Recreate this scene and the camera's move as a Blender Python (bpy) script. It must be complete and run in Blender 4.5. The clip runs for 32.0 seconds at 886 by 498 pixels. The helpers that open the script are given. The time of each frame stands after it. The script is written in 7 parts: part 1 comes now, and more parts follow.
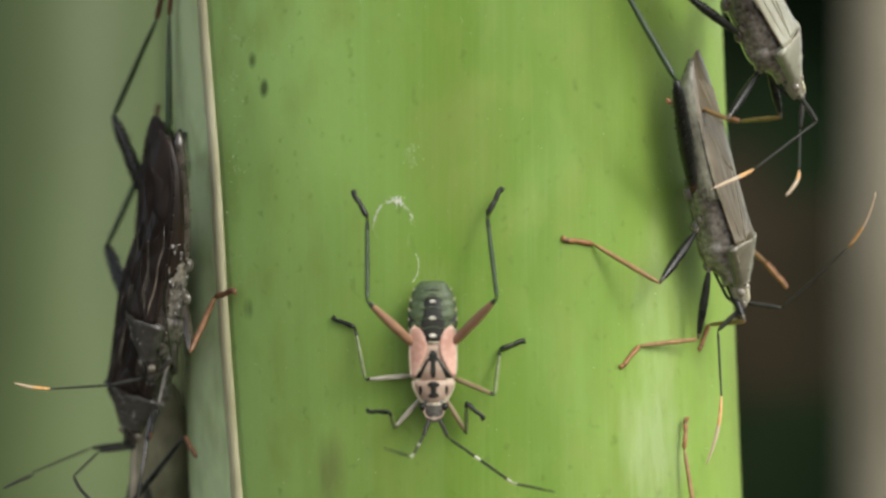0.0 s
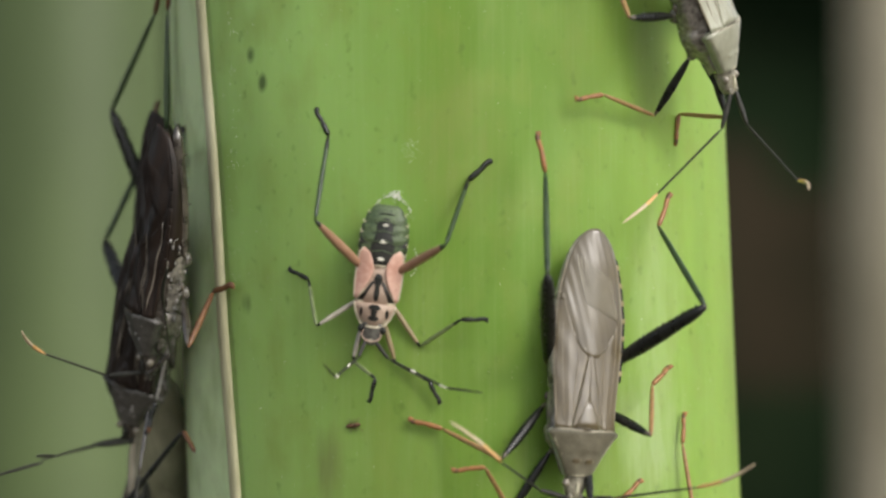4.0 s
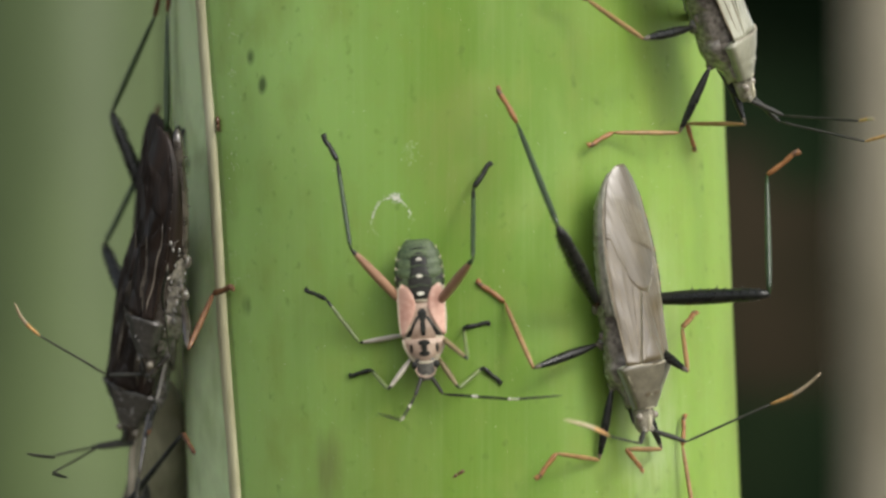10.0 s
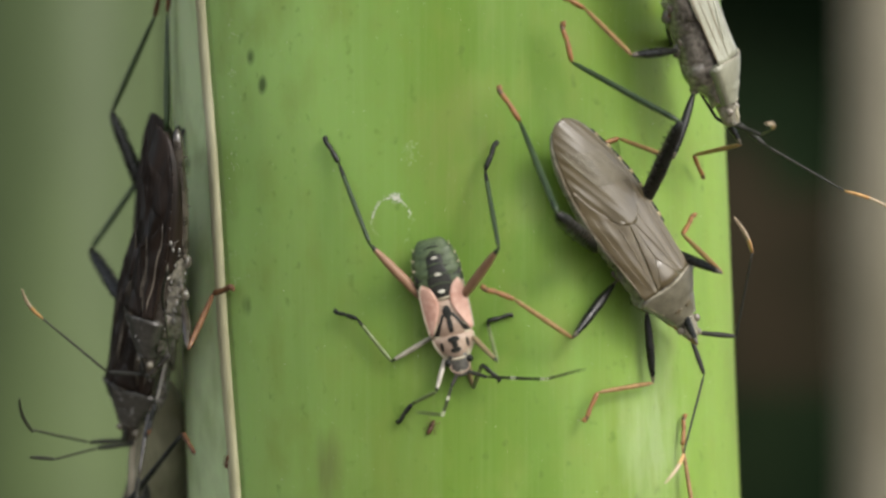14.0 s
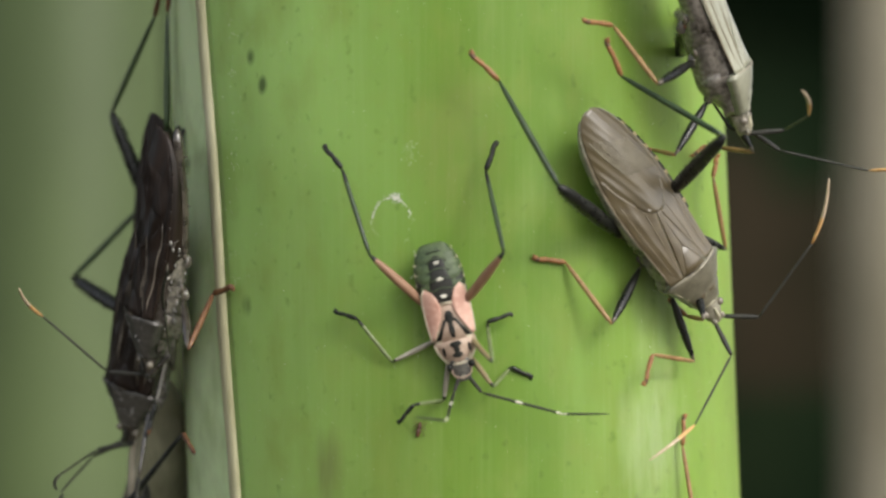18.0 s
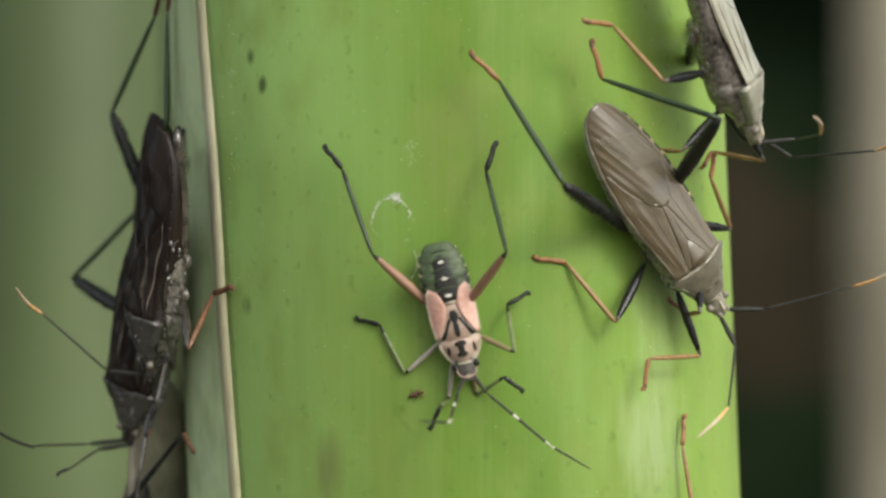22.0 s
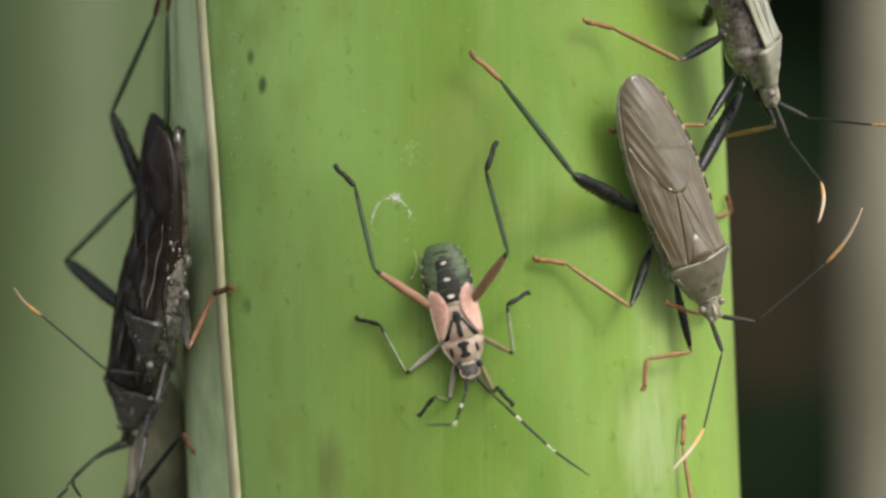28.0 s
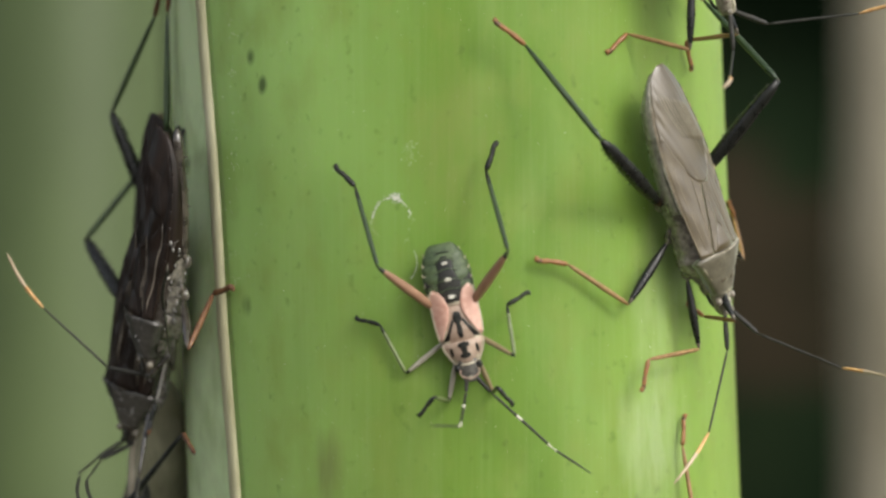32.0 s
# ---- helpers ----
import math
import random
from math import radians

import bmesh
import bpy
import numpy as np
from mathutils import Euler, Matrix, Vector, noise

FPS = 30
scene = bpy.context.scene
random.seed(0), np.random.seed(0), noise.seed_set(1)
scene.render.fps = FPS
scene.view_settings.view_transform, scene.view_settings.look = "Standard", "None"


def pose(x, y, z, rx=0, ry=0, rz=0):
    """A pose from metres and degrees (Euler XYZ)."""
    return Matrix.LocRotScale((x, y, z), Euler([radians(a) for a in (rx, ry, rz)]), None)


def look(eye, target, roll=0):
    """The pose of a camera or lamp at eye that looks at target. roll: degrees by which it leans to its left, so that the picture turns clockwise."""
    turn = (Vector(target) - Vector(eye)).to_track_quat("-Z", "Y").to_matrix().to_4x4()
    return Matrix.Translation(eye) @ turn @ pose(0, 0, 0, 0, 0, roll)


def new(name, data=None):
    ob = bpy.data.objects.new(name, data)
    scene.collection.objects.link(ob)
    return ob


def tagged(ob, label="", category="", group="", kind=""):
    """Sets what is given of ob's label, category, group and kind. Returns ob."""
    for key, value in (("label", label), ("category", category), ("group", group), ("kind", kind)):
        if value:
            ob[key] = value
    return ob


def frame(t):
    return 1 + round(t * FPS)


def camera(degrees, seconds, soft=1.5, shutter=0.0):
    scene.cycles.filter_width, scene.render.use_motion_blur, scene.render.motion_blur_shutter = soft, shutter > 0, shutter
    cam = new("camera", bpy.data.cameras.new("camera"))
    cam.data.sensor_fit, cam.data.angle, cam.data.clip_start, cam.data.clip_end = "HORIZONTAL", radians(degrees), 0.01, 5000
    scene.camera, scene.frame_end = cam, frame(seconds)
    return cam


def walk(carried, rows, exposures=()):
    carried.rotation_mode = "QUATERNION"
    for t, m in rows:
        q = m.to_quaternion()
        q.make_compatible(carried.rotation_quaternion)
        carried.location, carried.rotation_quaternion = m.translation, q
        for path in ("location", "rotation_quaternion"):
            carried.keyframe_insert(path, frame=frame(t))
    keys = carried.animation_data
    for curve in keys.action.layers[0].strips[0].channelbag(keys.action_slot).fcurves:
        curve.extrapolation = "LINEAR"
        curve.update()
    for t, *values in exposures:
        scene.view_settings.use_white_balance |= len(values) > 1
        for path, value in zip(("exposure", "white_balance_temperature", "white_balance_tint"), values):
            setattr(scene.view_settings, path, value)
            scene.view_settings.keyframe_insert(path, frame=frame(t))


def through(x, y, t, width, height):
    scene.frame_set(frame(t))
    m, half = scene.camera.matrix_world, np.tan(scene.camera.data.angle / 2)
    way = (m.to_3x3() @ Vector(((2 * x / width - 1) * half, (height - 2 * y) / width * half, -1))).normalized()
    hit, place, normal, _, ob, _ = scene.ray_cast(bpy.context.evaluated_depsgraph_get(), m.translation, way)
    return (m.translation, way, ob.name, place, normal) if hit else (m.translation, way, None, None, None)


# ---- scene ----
MM = 0.001
EYE = Vector((0.0, -279.0, 0.0))          # millimetres: x across, y away, z up
STALK_R = 26.86
STALK_AT = Vector((0.9, STALK_R, 0.0))
STALK_WAY = Vector((-0.0408, 0.0, 1.0)).normalized()

# ---- camera ----
cam = camera(16.0, 32.0, soft=2.6)
cam.data.dof.use_dof = True
cam.data.dof.focus_distance = 0.284
cam.data.dof.aperture_fstop = 20.0


def view(right, down):
    """The camera, turned so that the stalk lies that many millimetres further right and down."""
    return look(EYE * MM, (-right * MM, 0, down * MM))


walk(cam, [(0, view(0.15, 0.3)), (0.5, view(0.05, 0.1)), (1.0, view(0.04, 0)), (1.7, view(0.03, 0)),
           (2.0, view(0, -0.85)), (2.2, view(0, -0.65)), (2.5, view(0, -0.5)), (3.0, view(0, -0.25)),
           (3.5, view(0, -0.2)), (5.5, view(0, -0.05)), (6.0, view(0, 0)), (32.0, view(0, 0))])

# ---- light: a bright overcast day, the sun behind cloud high on the right ----
SUN_FROM = Vector((0.53, -0.585, 0.615)).normalized()
world = bpy.data.worlds.new("sky")
scene.world = world
world.use_nodes = True
wt = world.node_tree
sky = wt.nodes.new("ShaderNodeTexSky")
sky.sky_type, sky.sun_disc = "NISHITA", False
sky.sun_elevation = math.asin(SUN_FROM.z)
sky.sun_rotation = math.atan2(SUN_FROM.x, SUN_FROM.y)
sky.air_density, sky.dust_density, sky.ozone_density = 1.0, 4.0, 0.6
haze = wt.nodes.new("ShaderNodeHueSaturation")       # cloud cover takes most of the blue
haze.inputs["Saturation"].default_value = 0.28
wt.links.new(sky.outputs["Color"], haze.inputs["Color"])
wt.links.new(haze.outputs["Color"], wt.nodes["Background"].inputs["Color"])
wt.nodes["Background"].inputs["Strength"].default_value = 0.222
sun = new("sun", bpy.data.lights.new("sun", "SUN"))
sun.data.energy, sun.data.angle, sun.data.color = 0.82, radians(10), (1.0, 0.95, 0.86)
sun.matrix_world = look(SUN_FROM, (0, 0, 0))
scene.view_settings.exposure = 0.03

# ---- materials ----


def ramp(nt, pairs):
    node = nt.nodes.new("ShaderNodeValToRGB")
    els = node.color_ramp.elements
    while len(els) < len(pairs):
        els.new(0.5)
    for el, (at, col) in zip(els, pairs):
        el.position, el.color = at, (*col, 1)
    return node


def surface(name, low, high, grain=3.0, stretch=(1, 1, 1), rough=(0.35, 0.6), bump=0.25, depth=0.05, coat=0.0,
            spec=0.5, through=0.0, metal=0.0, coat_rough=0.09, sheen=0.0, coat_ior=1.5):
    """A node material: two colours mixed by a coarse and a fine noise, with uneven gloss and fine relief.
    grain: features of the fine noise per millimetre; depth: height of the relief in millimetres."""
    m = bpy.data.materials.new(name)
    m.use_nodes = True
    nt = m.node_tree
    b = nt.nodes["Principled BSDF"]
    tc = nt.nodes.new("ShaderNodeTexCoord")
    mp = nt.nodes.new("ShaderNodeMapping")
    mp.inputs["Scale"].default_value = [s * 1000 for s in stretch]
    nt.links.new(tc.outputs["Object"], mp.inputs["Vector"])
    fine = nt.nodes.new("ShaderNodeTexNoise")
    fine.inputs["Scale"].default_value, fine.inputs["Detail"].default_value = grain, 5
    wide = nt.nodes.new("ShaderNodeTexNoise")
    wide.inputs["Scale"].default_value, wide.inputs["Detail"].default_value = grain * 0.22, 3
    for n in (fine, wide):
        nt.links.new(mp.outputs["Vector"], n.inputs["Vector"])
    mix = nt.nodes.new("ShaderNodeMath")
    mix.operation = "MULTIPLY_ADD"
    mix.inputs[1].default_value = 0.5
    nt.links.new(fine.outputs["Fac"], mix.inputs[0])
    half = nt.nodes.new("ShaderNodeMath")
    half.operation = "MULTIPLY"
    half.inputs[1].default_value = 0.5
    nt.links.new(wide.outputs["Fac"], half.inputs[0])
    nt.links.new(half.outputs[0], mix.inputs[2])
    cr = ramp(nt, [(0.36, low), (0.64, high)])
    nt.links.new(mix.outputs[0], cr.inputs["Fac"])
    nt.links.new(cr.outputs["Color"], b.inputs["Base Color"])
    mr = nt.nodes.new("ShaderNodeMapRange")
    mr.inputs["From Min"].default_value, mr.inputs["From Max"].default_value = 0.3, 0.7
    mr.inputs["To Min"].default_value, mr.inputs["To Max"].default_value = rough
    nt.links.new(wide.outputs["Fac"], mr.inputs["Value"])
    nt.links.new(mr.outputs["Result"], b.inputs["Roughness"])
    bp = nt.nodes.new("ShaderNodeBump")
    bp.inputs["Strength"].default_value, bp.inputs["Distance"].default_value = bump, depth * MM
    nt.links.new(fine.outputs["Fac"], bp.inputs["Height"])
    nt.links.new(bp.outputs["Normal"], b.inputs["Normal"])
    b.inputs["Coat Weight"].default_value = coat
    b.inputs["Coat Roughness"].default_value = coat_rough
    b.inputs["Coat IOR"].default_value = coat_ior
    b.inputs["Sheen Weight"].default_value = sheen
    b.inputs["Sheen Roughness"].default_value = 0.34
    b.inputs["Sheen Tint"].default_value = (0.86, 0.95, 0.72, 1)
    b.inputs["Specular IOR Level"].default_value = spec
    b.inputs["Metallic"].default_value = metal
    if through:
        b.inputs["Subsurface Weight"].default_value = through
        b.inputs["Subsurface Radius"].default_value = (0.4 * MM, 0.6 * MM, 0.2 * MM)
    return m


def stalk_skin(name, left, middle, right, bloom):
    """Fresh bamboo sheath: lengthwise fibres, a waxy bloom and blotches; the green shifts round the stalk, and light on
    its right side is painted in.
    """
    m = surface(name, middle, middle, grain=0.35, rough=(0.42, 0.6), bump=0.13, depth=0.03, spec=0.28)
    nt = m.node_tree
    b = nt.nodes["Principled BSDF"]
    tc = nt.nodes.new("ShaderNodeTexCoord")

    def noise_of(scale, stretch, detail=4):
        mp = nt.nodes.new("ShaderNodeMapping")
        mp.inputs["Scale"].default_value = [s * 1000 for s in stretch]
        nt.links.new(tc.outputs["Object"], mp.inputs["Vector"])
        n = nt.nodes.new("ShaderNodeTexNoise")
        n.inputs["Scale"].default_value, n.inputs["Detail"].default_value = scale, detail
        nt.links.new(mp.outputs["Vector"], n.inputs["Vector"])
        return n.outputs["Fac"]

    def blend(fac, a, c, lo, hi, top=1.0):
        r = nt.nodes.new("ShaderNodeMapRange")
        r.inputs["From Min"].default_value, r.inputs["From Max"].default_value = lo, hi
        r.inputs["To Max"].default_value = top
        nt.links.new(fac, r.inputs["Value"])
        x = nt.nodes.new("ShaderNodeMix")
        x.data_type = "RGBA"
        nt.links.new(r.outputs["Result"], x.inputs["Factor"])
        for slot, col in ((6, a), (7, c)):
            if isinstance(col, tuple):
                x.inputs[slot].default_value = (*col, 1)
            else:
                nt.links.new(col, x.inputs[slot])
        return x.outputs[2]

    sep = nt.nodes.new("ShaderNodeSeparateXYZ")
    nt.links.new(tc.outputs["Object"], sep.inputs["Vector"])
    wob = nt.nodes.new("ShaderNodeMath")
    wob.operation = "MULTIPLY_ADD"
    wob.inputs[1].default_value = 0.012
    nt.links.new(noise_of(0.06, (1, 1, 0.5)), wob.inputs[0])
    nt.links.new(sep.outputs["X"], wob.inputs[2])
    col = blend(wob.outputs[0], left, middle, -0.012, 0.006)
    # paler right colour imitates the stronger light on that side
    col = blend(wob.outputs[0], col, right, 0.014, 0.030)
    col = blend(noise_of(0.10, (1, 1, 0.35)), col, tuple(0.62 * c for c in middle), 0.50, 0.80, 0.35)
    col = blend(noise_of(0.07, (1, 1, 0.25)), col, (0.20, 0.25, 0.055), 0.50, 0.75, 0.35)
    col = blend(noise_of(0.30, (1, 1, 0.6), 6), col, (0.195, 0.262, 0.048), 0.48, 0.72, 0.45)
    col = blend(noise_of(0.22, (1, 1, 0.4), 5), col, tuple(0.9 * c for c in left), 0.52, 0.75, 0.2)
    col = blend(noise_of(0.5, (1, 1, 0.06)), col, tuple(0.8 * c for c in left), 0.5, 0.8, 0.2)
    col = blend(noise_of(3.5, (1, 1, 0.02), 2), col, bloom, 0.5, 0.9, 0.06)
    col = blend(noise_of(5.0, (1, 1, 0.7)), col, bloom, 0.70, 0.78, 0.5)
    col = blend(noise_of(0.9, (1, 1, 0.8), 6), col, tuple(0.55 * c for c in middle), 0.62, 0.76, 0.45)

    def spot(x, z, rx, rz):
        """1 in the middle of a patch, 0 from its rim on; all in millimetres."""
        d = nt.nodes.new("ShaderNodeVectorMath")
        d.operation = "MULTIPLY_ADD"
        nt.links.new(tc.outputs["Object"], d.inputs[0])
        d.inputs[1].default_value = (1000 / rx, 0, 1000 / rz)
        d.inputs[2].default_value = (-x / rx, 0, -z / rz)
        n = nt.nodes.new("ShaderNodeVectorMath")
        n.operation = "LENGTH"
        nt.links.new(d.outputs[0], n.inputs[0])
        r = nt.nodes.new("ShaderNodeMapRange")
        r.inputs["From Min"].default_value, r.inputs["From Max"].default_value = 1.0, 0.2
        nt.links.new(n.outputs["Value"], r.inputs["Value"])
        return r.outputs["Result"]

    def times(p, q):
        n = nt.nodes.new("ShaderNodeMath")
        n.operation = "MULTIPLY"
        nt.links.new(p, n.inputs[0])
        nt.links.new(q, n.inputs[1])
        return n.outputs[0]

    scuff = noise_of(0.9, (1, 1, 0.22))
    for x, z, rx, rz, tone, top in ((19.5, -4.0, 4, 12, bloom, 0.18), (19.0, -17.0, 5, 12, bloom, 0.30), (-10.2, -19.5, 2.2, 6, (0.13, 0.15, 0.05), 0.65),
                                    (-16.3, 14.8, 0.7, 1.3, (0.05, 0.085, 0.022), 0.9), (-17.4, 17.4, 0.6, 1.2, (0.06, 0.10, 0.025), 0.8),
                                    (-17.9, -5.2, 0.8, 1.6, (0.08, 0.12, 0.03), 0.7), (1.0, 9.0, 7, 12, (0.19, 0.235, 0.055), 0.5)):
        col = blend(times(spot(x, z, rx, rz), scuff), col, tone, 0.15, 0.55, top)
    nt.links.new(col, b.inputs["Base Color"])
    bp = [n for n in nt.nodes if n.type == "BUMP"][0]
    nt.links.new(noise_of(2.2, (1, 1, 0.03), 3), bp.inputs["Height"])
    b.inputs["Subsurface Weight"].default_value = 0.165
    b.inputs["Subsurface Radius"].default_value = (0.3 * MM, 0.6 * MM, 0.1 * MM)
    return m


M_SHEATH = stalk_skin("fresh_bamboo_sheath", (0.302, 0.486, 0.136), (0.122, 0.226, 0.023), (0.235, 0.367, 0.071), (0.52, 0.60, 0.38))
M_INNER = stalk_skin("waxy_bamboo_skin", (0.55, 0.69, 0.38), (0.55, 0.69, 0.38), (0.55, 0.69, 0.38), (0.70, 0.76, 0.55))
M_MARGIN = surface("dry_sheath_margin", (0.42, 0.40, 0.22), (0.66, 0.63, 0.40), 0.9, (1, 1, 0.3), (0.5, 0.7), 0.4)
M_CHAFF = surface("pale_chaff", (0.55, 0.56, 0.45), (0.78, 0.78, 0.70), 5.0, rough=(0.4, 0.7))
M_WING = surface("leathery_wing", (0.060, 0.041, 0.013), (0.102, 0.074, 0.026), 2.2, (1, 0.5, 1), (0.34, 0.5), 0.25, 0.03, 0.85, coat_rough=0.42, sheen=0.8, coat_ior=1.8)
M_FILM = surface("membrane_wing", (0.058, 0.041, 0.013), (0.095, 0.070, 0.025), 0.7, (1, 0.5, 1), (0.30, 0.42), 0.12, 0.03, 0.85, coat_rough=0.41, sheen=0.8, coat_ior=1.8)
M_VEIN = surface("wing_vein", (0.17, 0.14, 0.095), (0.25, 0.21, 0.145), 5.0, rough=(0.3, 0.5))
M_FOLD = surface("pale_wing_fold", (0.27, 0.245, 0.18), (0.42, 0.39, 0.30), 2.0, rough=(0.3, 0.45))
M_PRONOTUM = surface("punctured_pronotum", (0.082, 0.072, 0.045), (0.160, 0.145, 0.095), 5.0, (1, 1, 1), (0.35, 0.55), 0.6, 0.04, 0.75, coat_rough=0.36, sheen=0.5, coat_ior=1.8)
M_EDGE = surface("pale_edge", (0.34, 0.32, 0.22), (0.50, 0.47, 0.33), 6.0)
M_SIDE = surface("mottled_body_side", (0.040, 0.033, 0.026), (0.25, 0.225, 0.19), 2.0, (1, 1, 1), (0.10, 0.30), 0.8, 0.08, 0.8)
# pale grey green copy of the wing: glancing sheen put into the colour
M_SHEENWING = surface("sheen_painted_wing", (0.25, 0.25, 0.175), (0.37, 0.37, 0.28), 2.2, (1, 0.5, 1), (0.3, 0.46), 0.3, 0.03, 0.8, coat_rough=0.3, sheen=0.25)
# pale mottles paint the highlights on the dark bugs' side plates
M_DPLATE = surface("glint_mottled_plate", (0.012, 0.010, 0.008), (0.25, 0.23, 0.19), 2.2, (1, 0.7, 1), (0.10, 0.28), 1.0, 0.10, 0.7)
M_KNEE = surface("pale_knee", (0.05, 0.042, 0.03), (0.19, 0.165, 0.125), 4.0, rough=(0.25, 0.45))
M_STRAW = surface("straw_edge_mark", (0.20, 0.165, 0.075), (0.33, 0.28, 0.14), 4.0, rough=(0.35, 0.5))
# pale grey that stands for glints and sheen on the dark bugs
M_SILVER = surface("shiny_grey_leg", (0.10, 0.097, 0.09), (0.42, 0.40, 0.375), 1.5, (0.4, 1, 1), (0.1, 0.25), 0.5, 0.05, 1.0)
M_FLANK = surface("mottled_abdomen_side", (0.085, 0.083, 0.060), (0.33, 0.325, 0.245), 1.6, (1, 0.8, 1), (0.2, 0.4), 0.6, 0.06, 0.4, coat_rough=0.2)
M_PALEFLANK = surface("pale_ochre_side", (0.16, 0.135, 0.095), (0.58, 0.52, 0.39), 0.9, (1, 0.6, 1), (0.2, 0.4), 0.6, 0.06, 0.5, coat_rough=0.2)
M_BELLY = surface("dark_abdomen", (0.05, 0.04, 0.03), (0.11, 0.09, 0.06), 3.0, rough=(0.3, 0.5))
M_BLACK = surface("glossy_black_shell", (0.004, 0.005, 0.004), (0.014, 0.015, 0.012), 5.0, (1, 1, 1), (0.22, 0.4), 0.5, 0.04, 0.0, 0.4)
M_TIBIA = surface("dark_green_shank", (0.010, 0.024, 0.008), (0.038, 0.068, 0.025), 4.0, (0.3, 1, 1), (0.24, 0.42), 0.4, 0.03, 0.0, 0.45)
M_ORANGE = surface("orange_foot", (0.17, 0.070, 0.022), (0.33, 0.152, 0.054), 3.0, rough=(0.3, 0.5), bump=0.3, depth=0.02)
M_RUST = surface("rusty_leg", (0.085, 0.036, 0.014), (0.17, 0.080, 0.032), 2.0, rough=(0.25, 0.45), bump=0.4, depth=0.03)
M_OCHRE = surface("ochre_shank", (0.20, 0.112, 0.040), (0.34, 0.208, 0.085), 3.0, rough=(0.3, 0.5), bump=0.3, depth=0.02)
M_HEAD = surface("grey_brown_head", (0.13, 0.12, 0.085), (0.36, 0.335, 0.255), 5.0, rough=(0.3, 0.5), bump=0.6, depth=0.05)
M_EYE = surface("eye_bead", (0.14, 0.12, 0.09), (0.30, 0.27, 0.21), 12.0, rough=(0.12, 0.25), coat=0.6)
M_FEELER = surface("dark_feeler", (0.012, 0.014, 0.011), (0.04, 0.038, 0.03), 5.0, rough=(0.4, 0.6), spec=0.35)
M_FEELER_TIP = surface("amber_feeler_tip", (0.50, 0.22, 0.06), (0.80, 0.52, 0.24), 2.0, rough=(0.35, 0.5))
M_FEELER_PALE = surface("pale_feeler_end", (0.45, 0.34, 0.22), (0.62, 0.50, 0.36), 4.0, rough=(0.4, 0.6))
# dark bugs' wings, shields and sides: shade is put into the colour
M_DWING = surface("shaded_brown_wing", (0.006, 0.004, 0.003), (0.024, 0.014, 0.009), 0.9, (1, 0.3, 1), (0.38, 0.6), 0.6, 0.08, 0.05, 0.3, coat_rough=0.3)
M_DPRO = surface("shaded_slate_shield", (0.030, 0.028, 0.025), (0.105, 0.10, 0.088), 1.6, (1, 1, 1), (0.2, 0.45), 0.8, 0.10, 0.4)
M_DRIDGE = surface("pale_wing_ridge", (0.05, 0.040, 0.030), (0.22, 0.19, 0.15), 1.5, (1, 0.4, 1), (0.15, 0.4), 0.5, 0.05, 0.4)
M_DSIDE = surface("wet_shaded_side", (0.007, 0.005, 0.004), (0.07, 0.06, 0.047), 1.3, (1, 0.7, 1), (0.08, 0.25), 0.8, 0.06, 0.9)
M_BROWNWING = surface("olive_grey_wing", (0.13, 0.122, 0.078), (0.235, 0.222, 0.155), 0.8, (1, 0.6, 1), (0.3, 0.5), 0.4, 0.05, 0.5, coat_rough=0.25)
M_DFOOT = surface("dark_brown_foot", (0.06, 0.028, 0.014), (0.14, 0.065, 0.03), 3.0, rough=(0.3, 0.5))
M_GREEN = surface("mossy_green_abdomen", (0.022, 0.042, 0.015), (0.088, 0.125, 0.05), 4.5, rough=(0.4, 0.6), bump=0.5, depth=0.05)
M_PINK = surface("pink_wing_pad", (0.50, 0.27, 0.20), (0.66, 0.43, 0.34), 2.0, rough=(0.35, 0.5), bump=0.3, depth=0.03)
M_CREAM = surface("cream_shell", (0.40, 0.35, 0.24), (0.56, 0.50, 0.37), 3.0, rough=(0.35, 0.5), bump=0.3, depth=0.03)
M_TAN = surface("tan_shell", (0.32, 0.22, 0.16), (0.47, 0.36, 0.275), 4.0, rough=(0.35, 0.5), bump=0.3, depth=0.03)
M_THIGH = surface("salmon_thigh", (0.20, 0.105, 0.058), (0.35, 0.205, 0.125), 2.0, (0.4, 1, 1), (0.3, 0.5), 0.3, 0.02)
M_GREY_LEG = surface("grey_green_leg", (0.085, 0.12, 0.04), (0.20, 0.245, 0.105), 3.0, rough=(0.25, 0.45), bump=0.3, depth=0.02)
M_NBLACK = surface("dull_black_mark", (0.010, 0.011, 0.009), (0.030, 0.030, 0.025), 3.0, rough=(0.35, 0.55), bump=0.4, depth=0.03, spec=0.3)
M_LIT_LEG = surface("pale_grey_thigh", (0.22, 0.20, 0.15), (0.42, 0.39, 0.31), 3.0, (0.3, 1, 1), (0.15, 0.3), 0.3, 0.02, 0.5)
M_SHADED_LEG = surface("tan_olive_thigh", (0.17, 0.125, 0.06), (0.29, 0.23, 0.12), 2.0, (0.4, 1, 1), (0.3, 0.5), 0.3, 0.02)
M_NHEAD = surface("grey_head", (0.03, 0.03, 0.026), (0.15, 0.14, 0.12), 2.2, rough=(0.3, 0.5), bump=0.5, depth=0.05)
M_WHITE = surface("white_band", (0.50, 0.48, 0.38), (0.72, 0.70, 0.60), 4.0, rough=(0.4, 0.6))
M_FAR_STALK = surface("far_stalk_skin", (0.061, 0.090, 0.029), (0.097, 0.139, 0.046), 0.05, (1, 1, 0.3), (0.5, 0.7), 0.1)
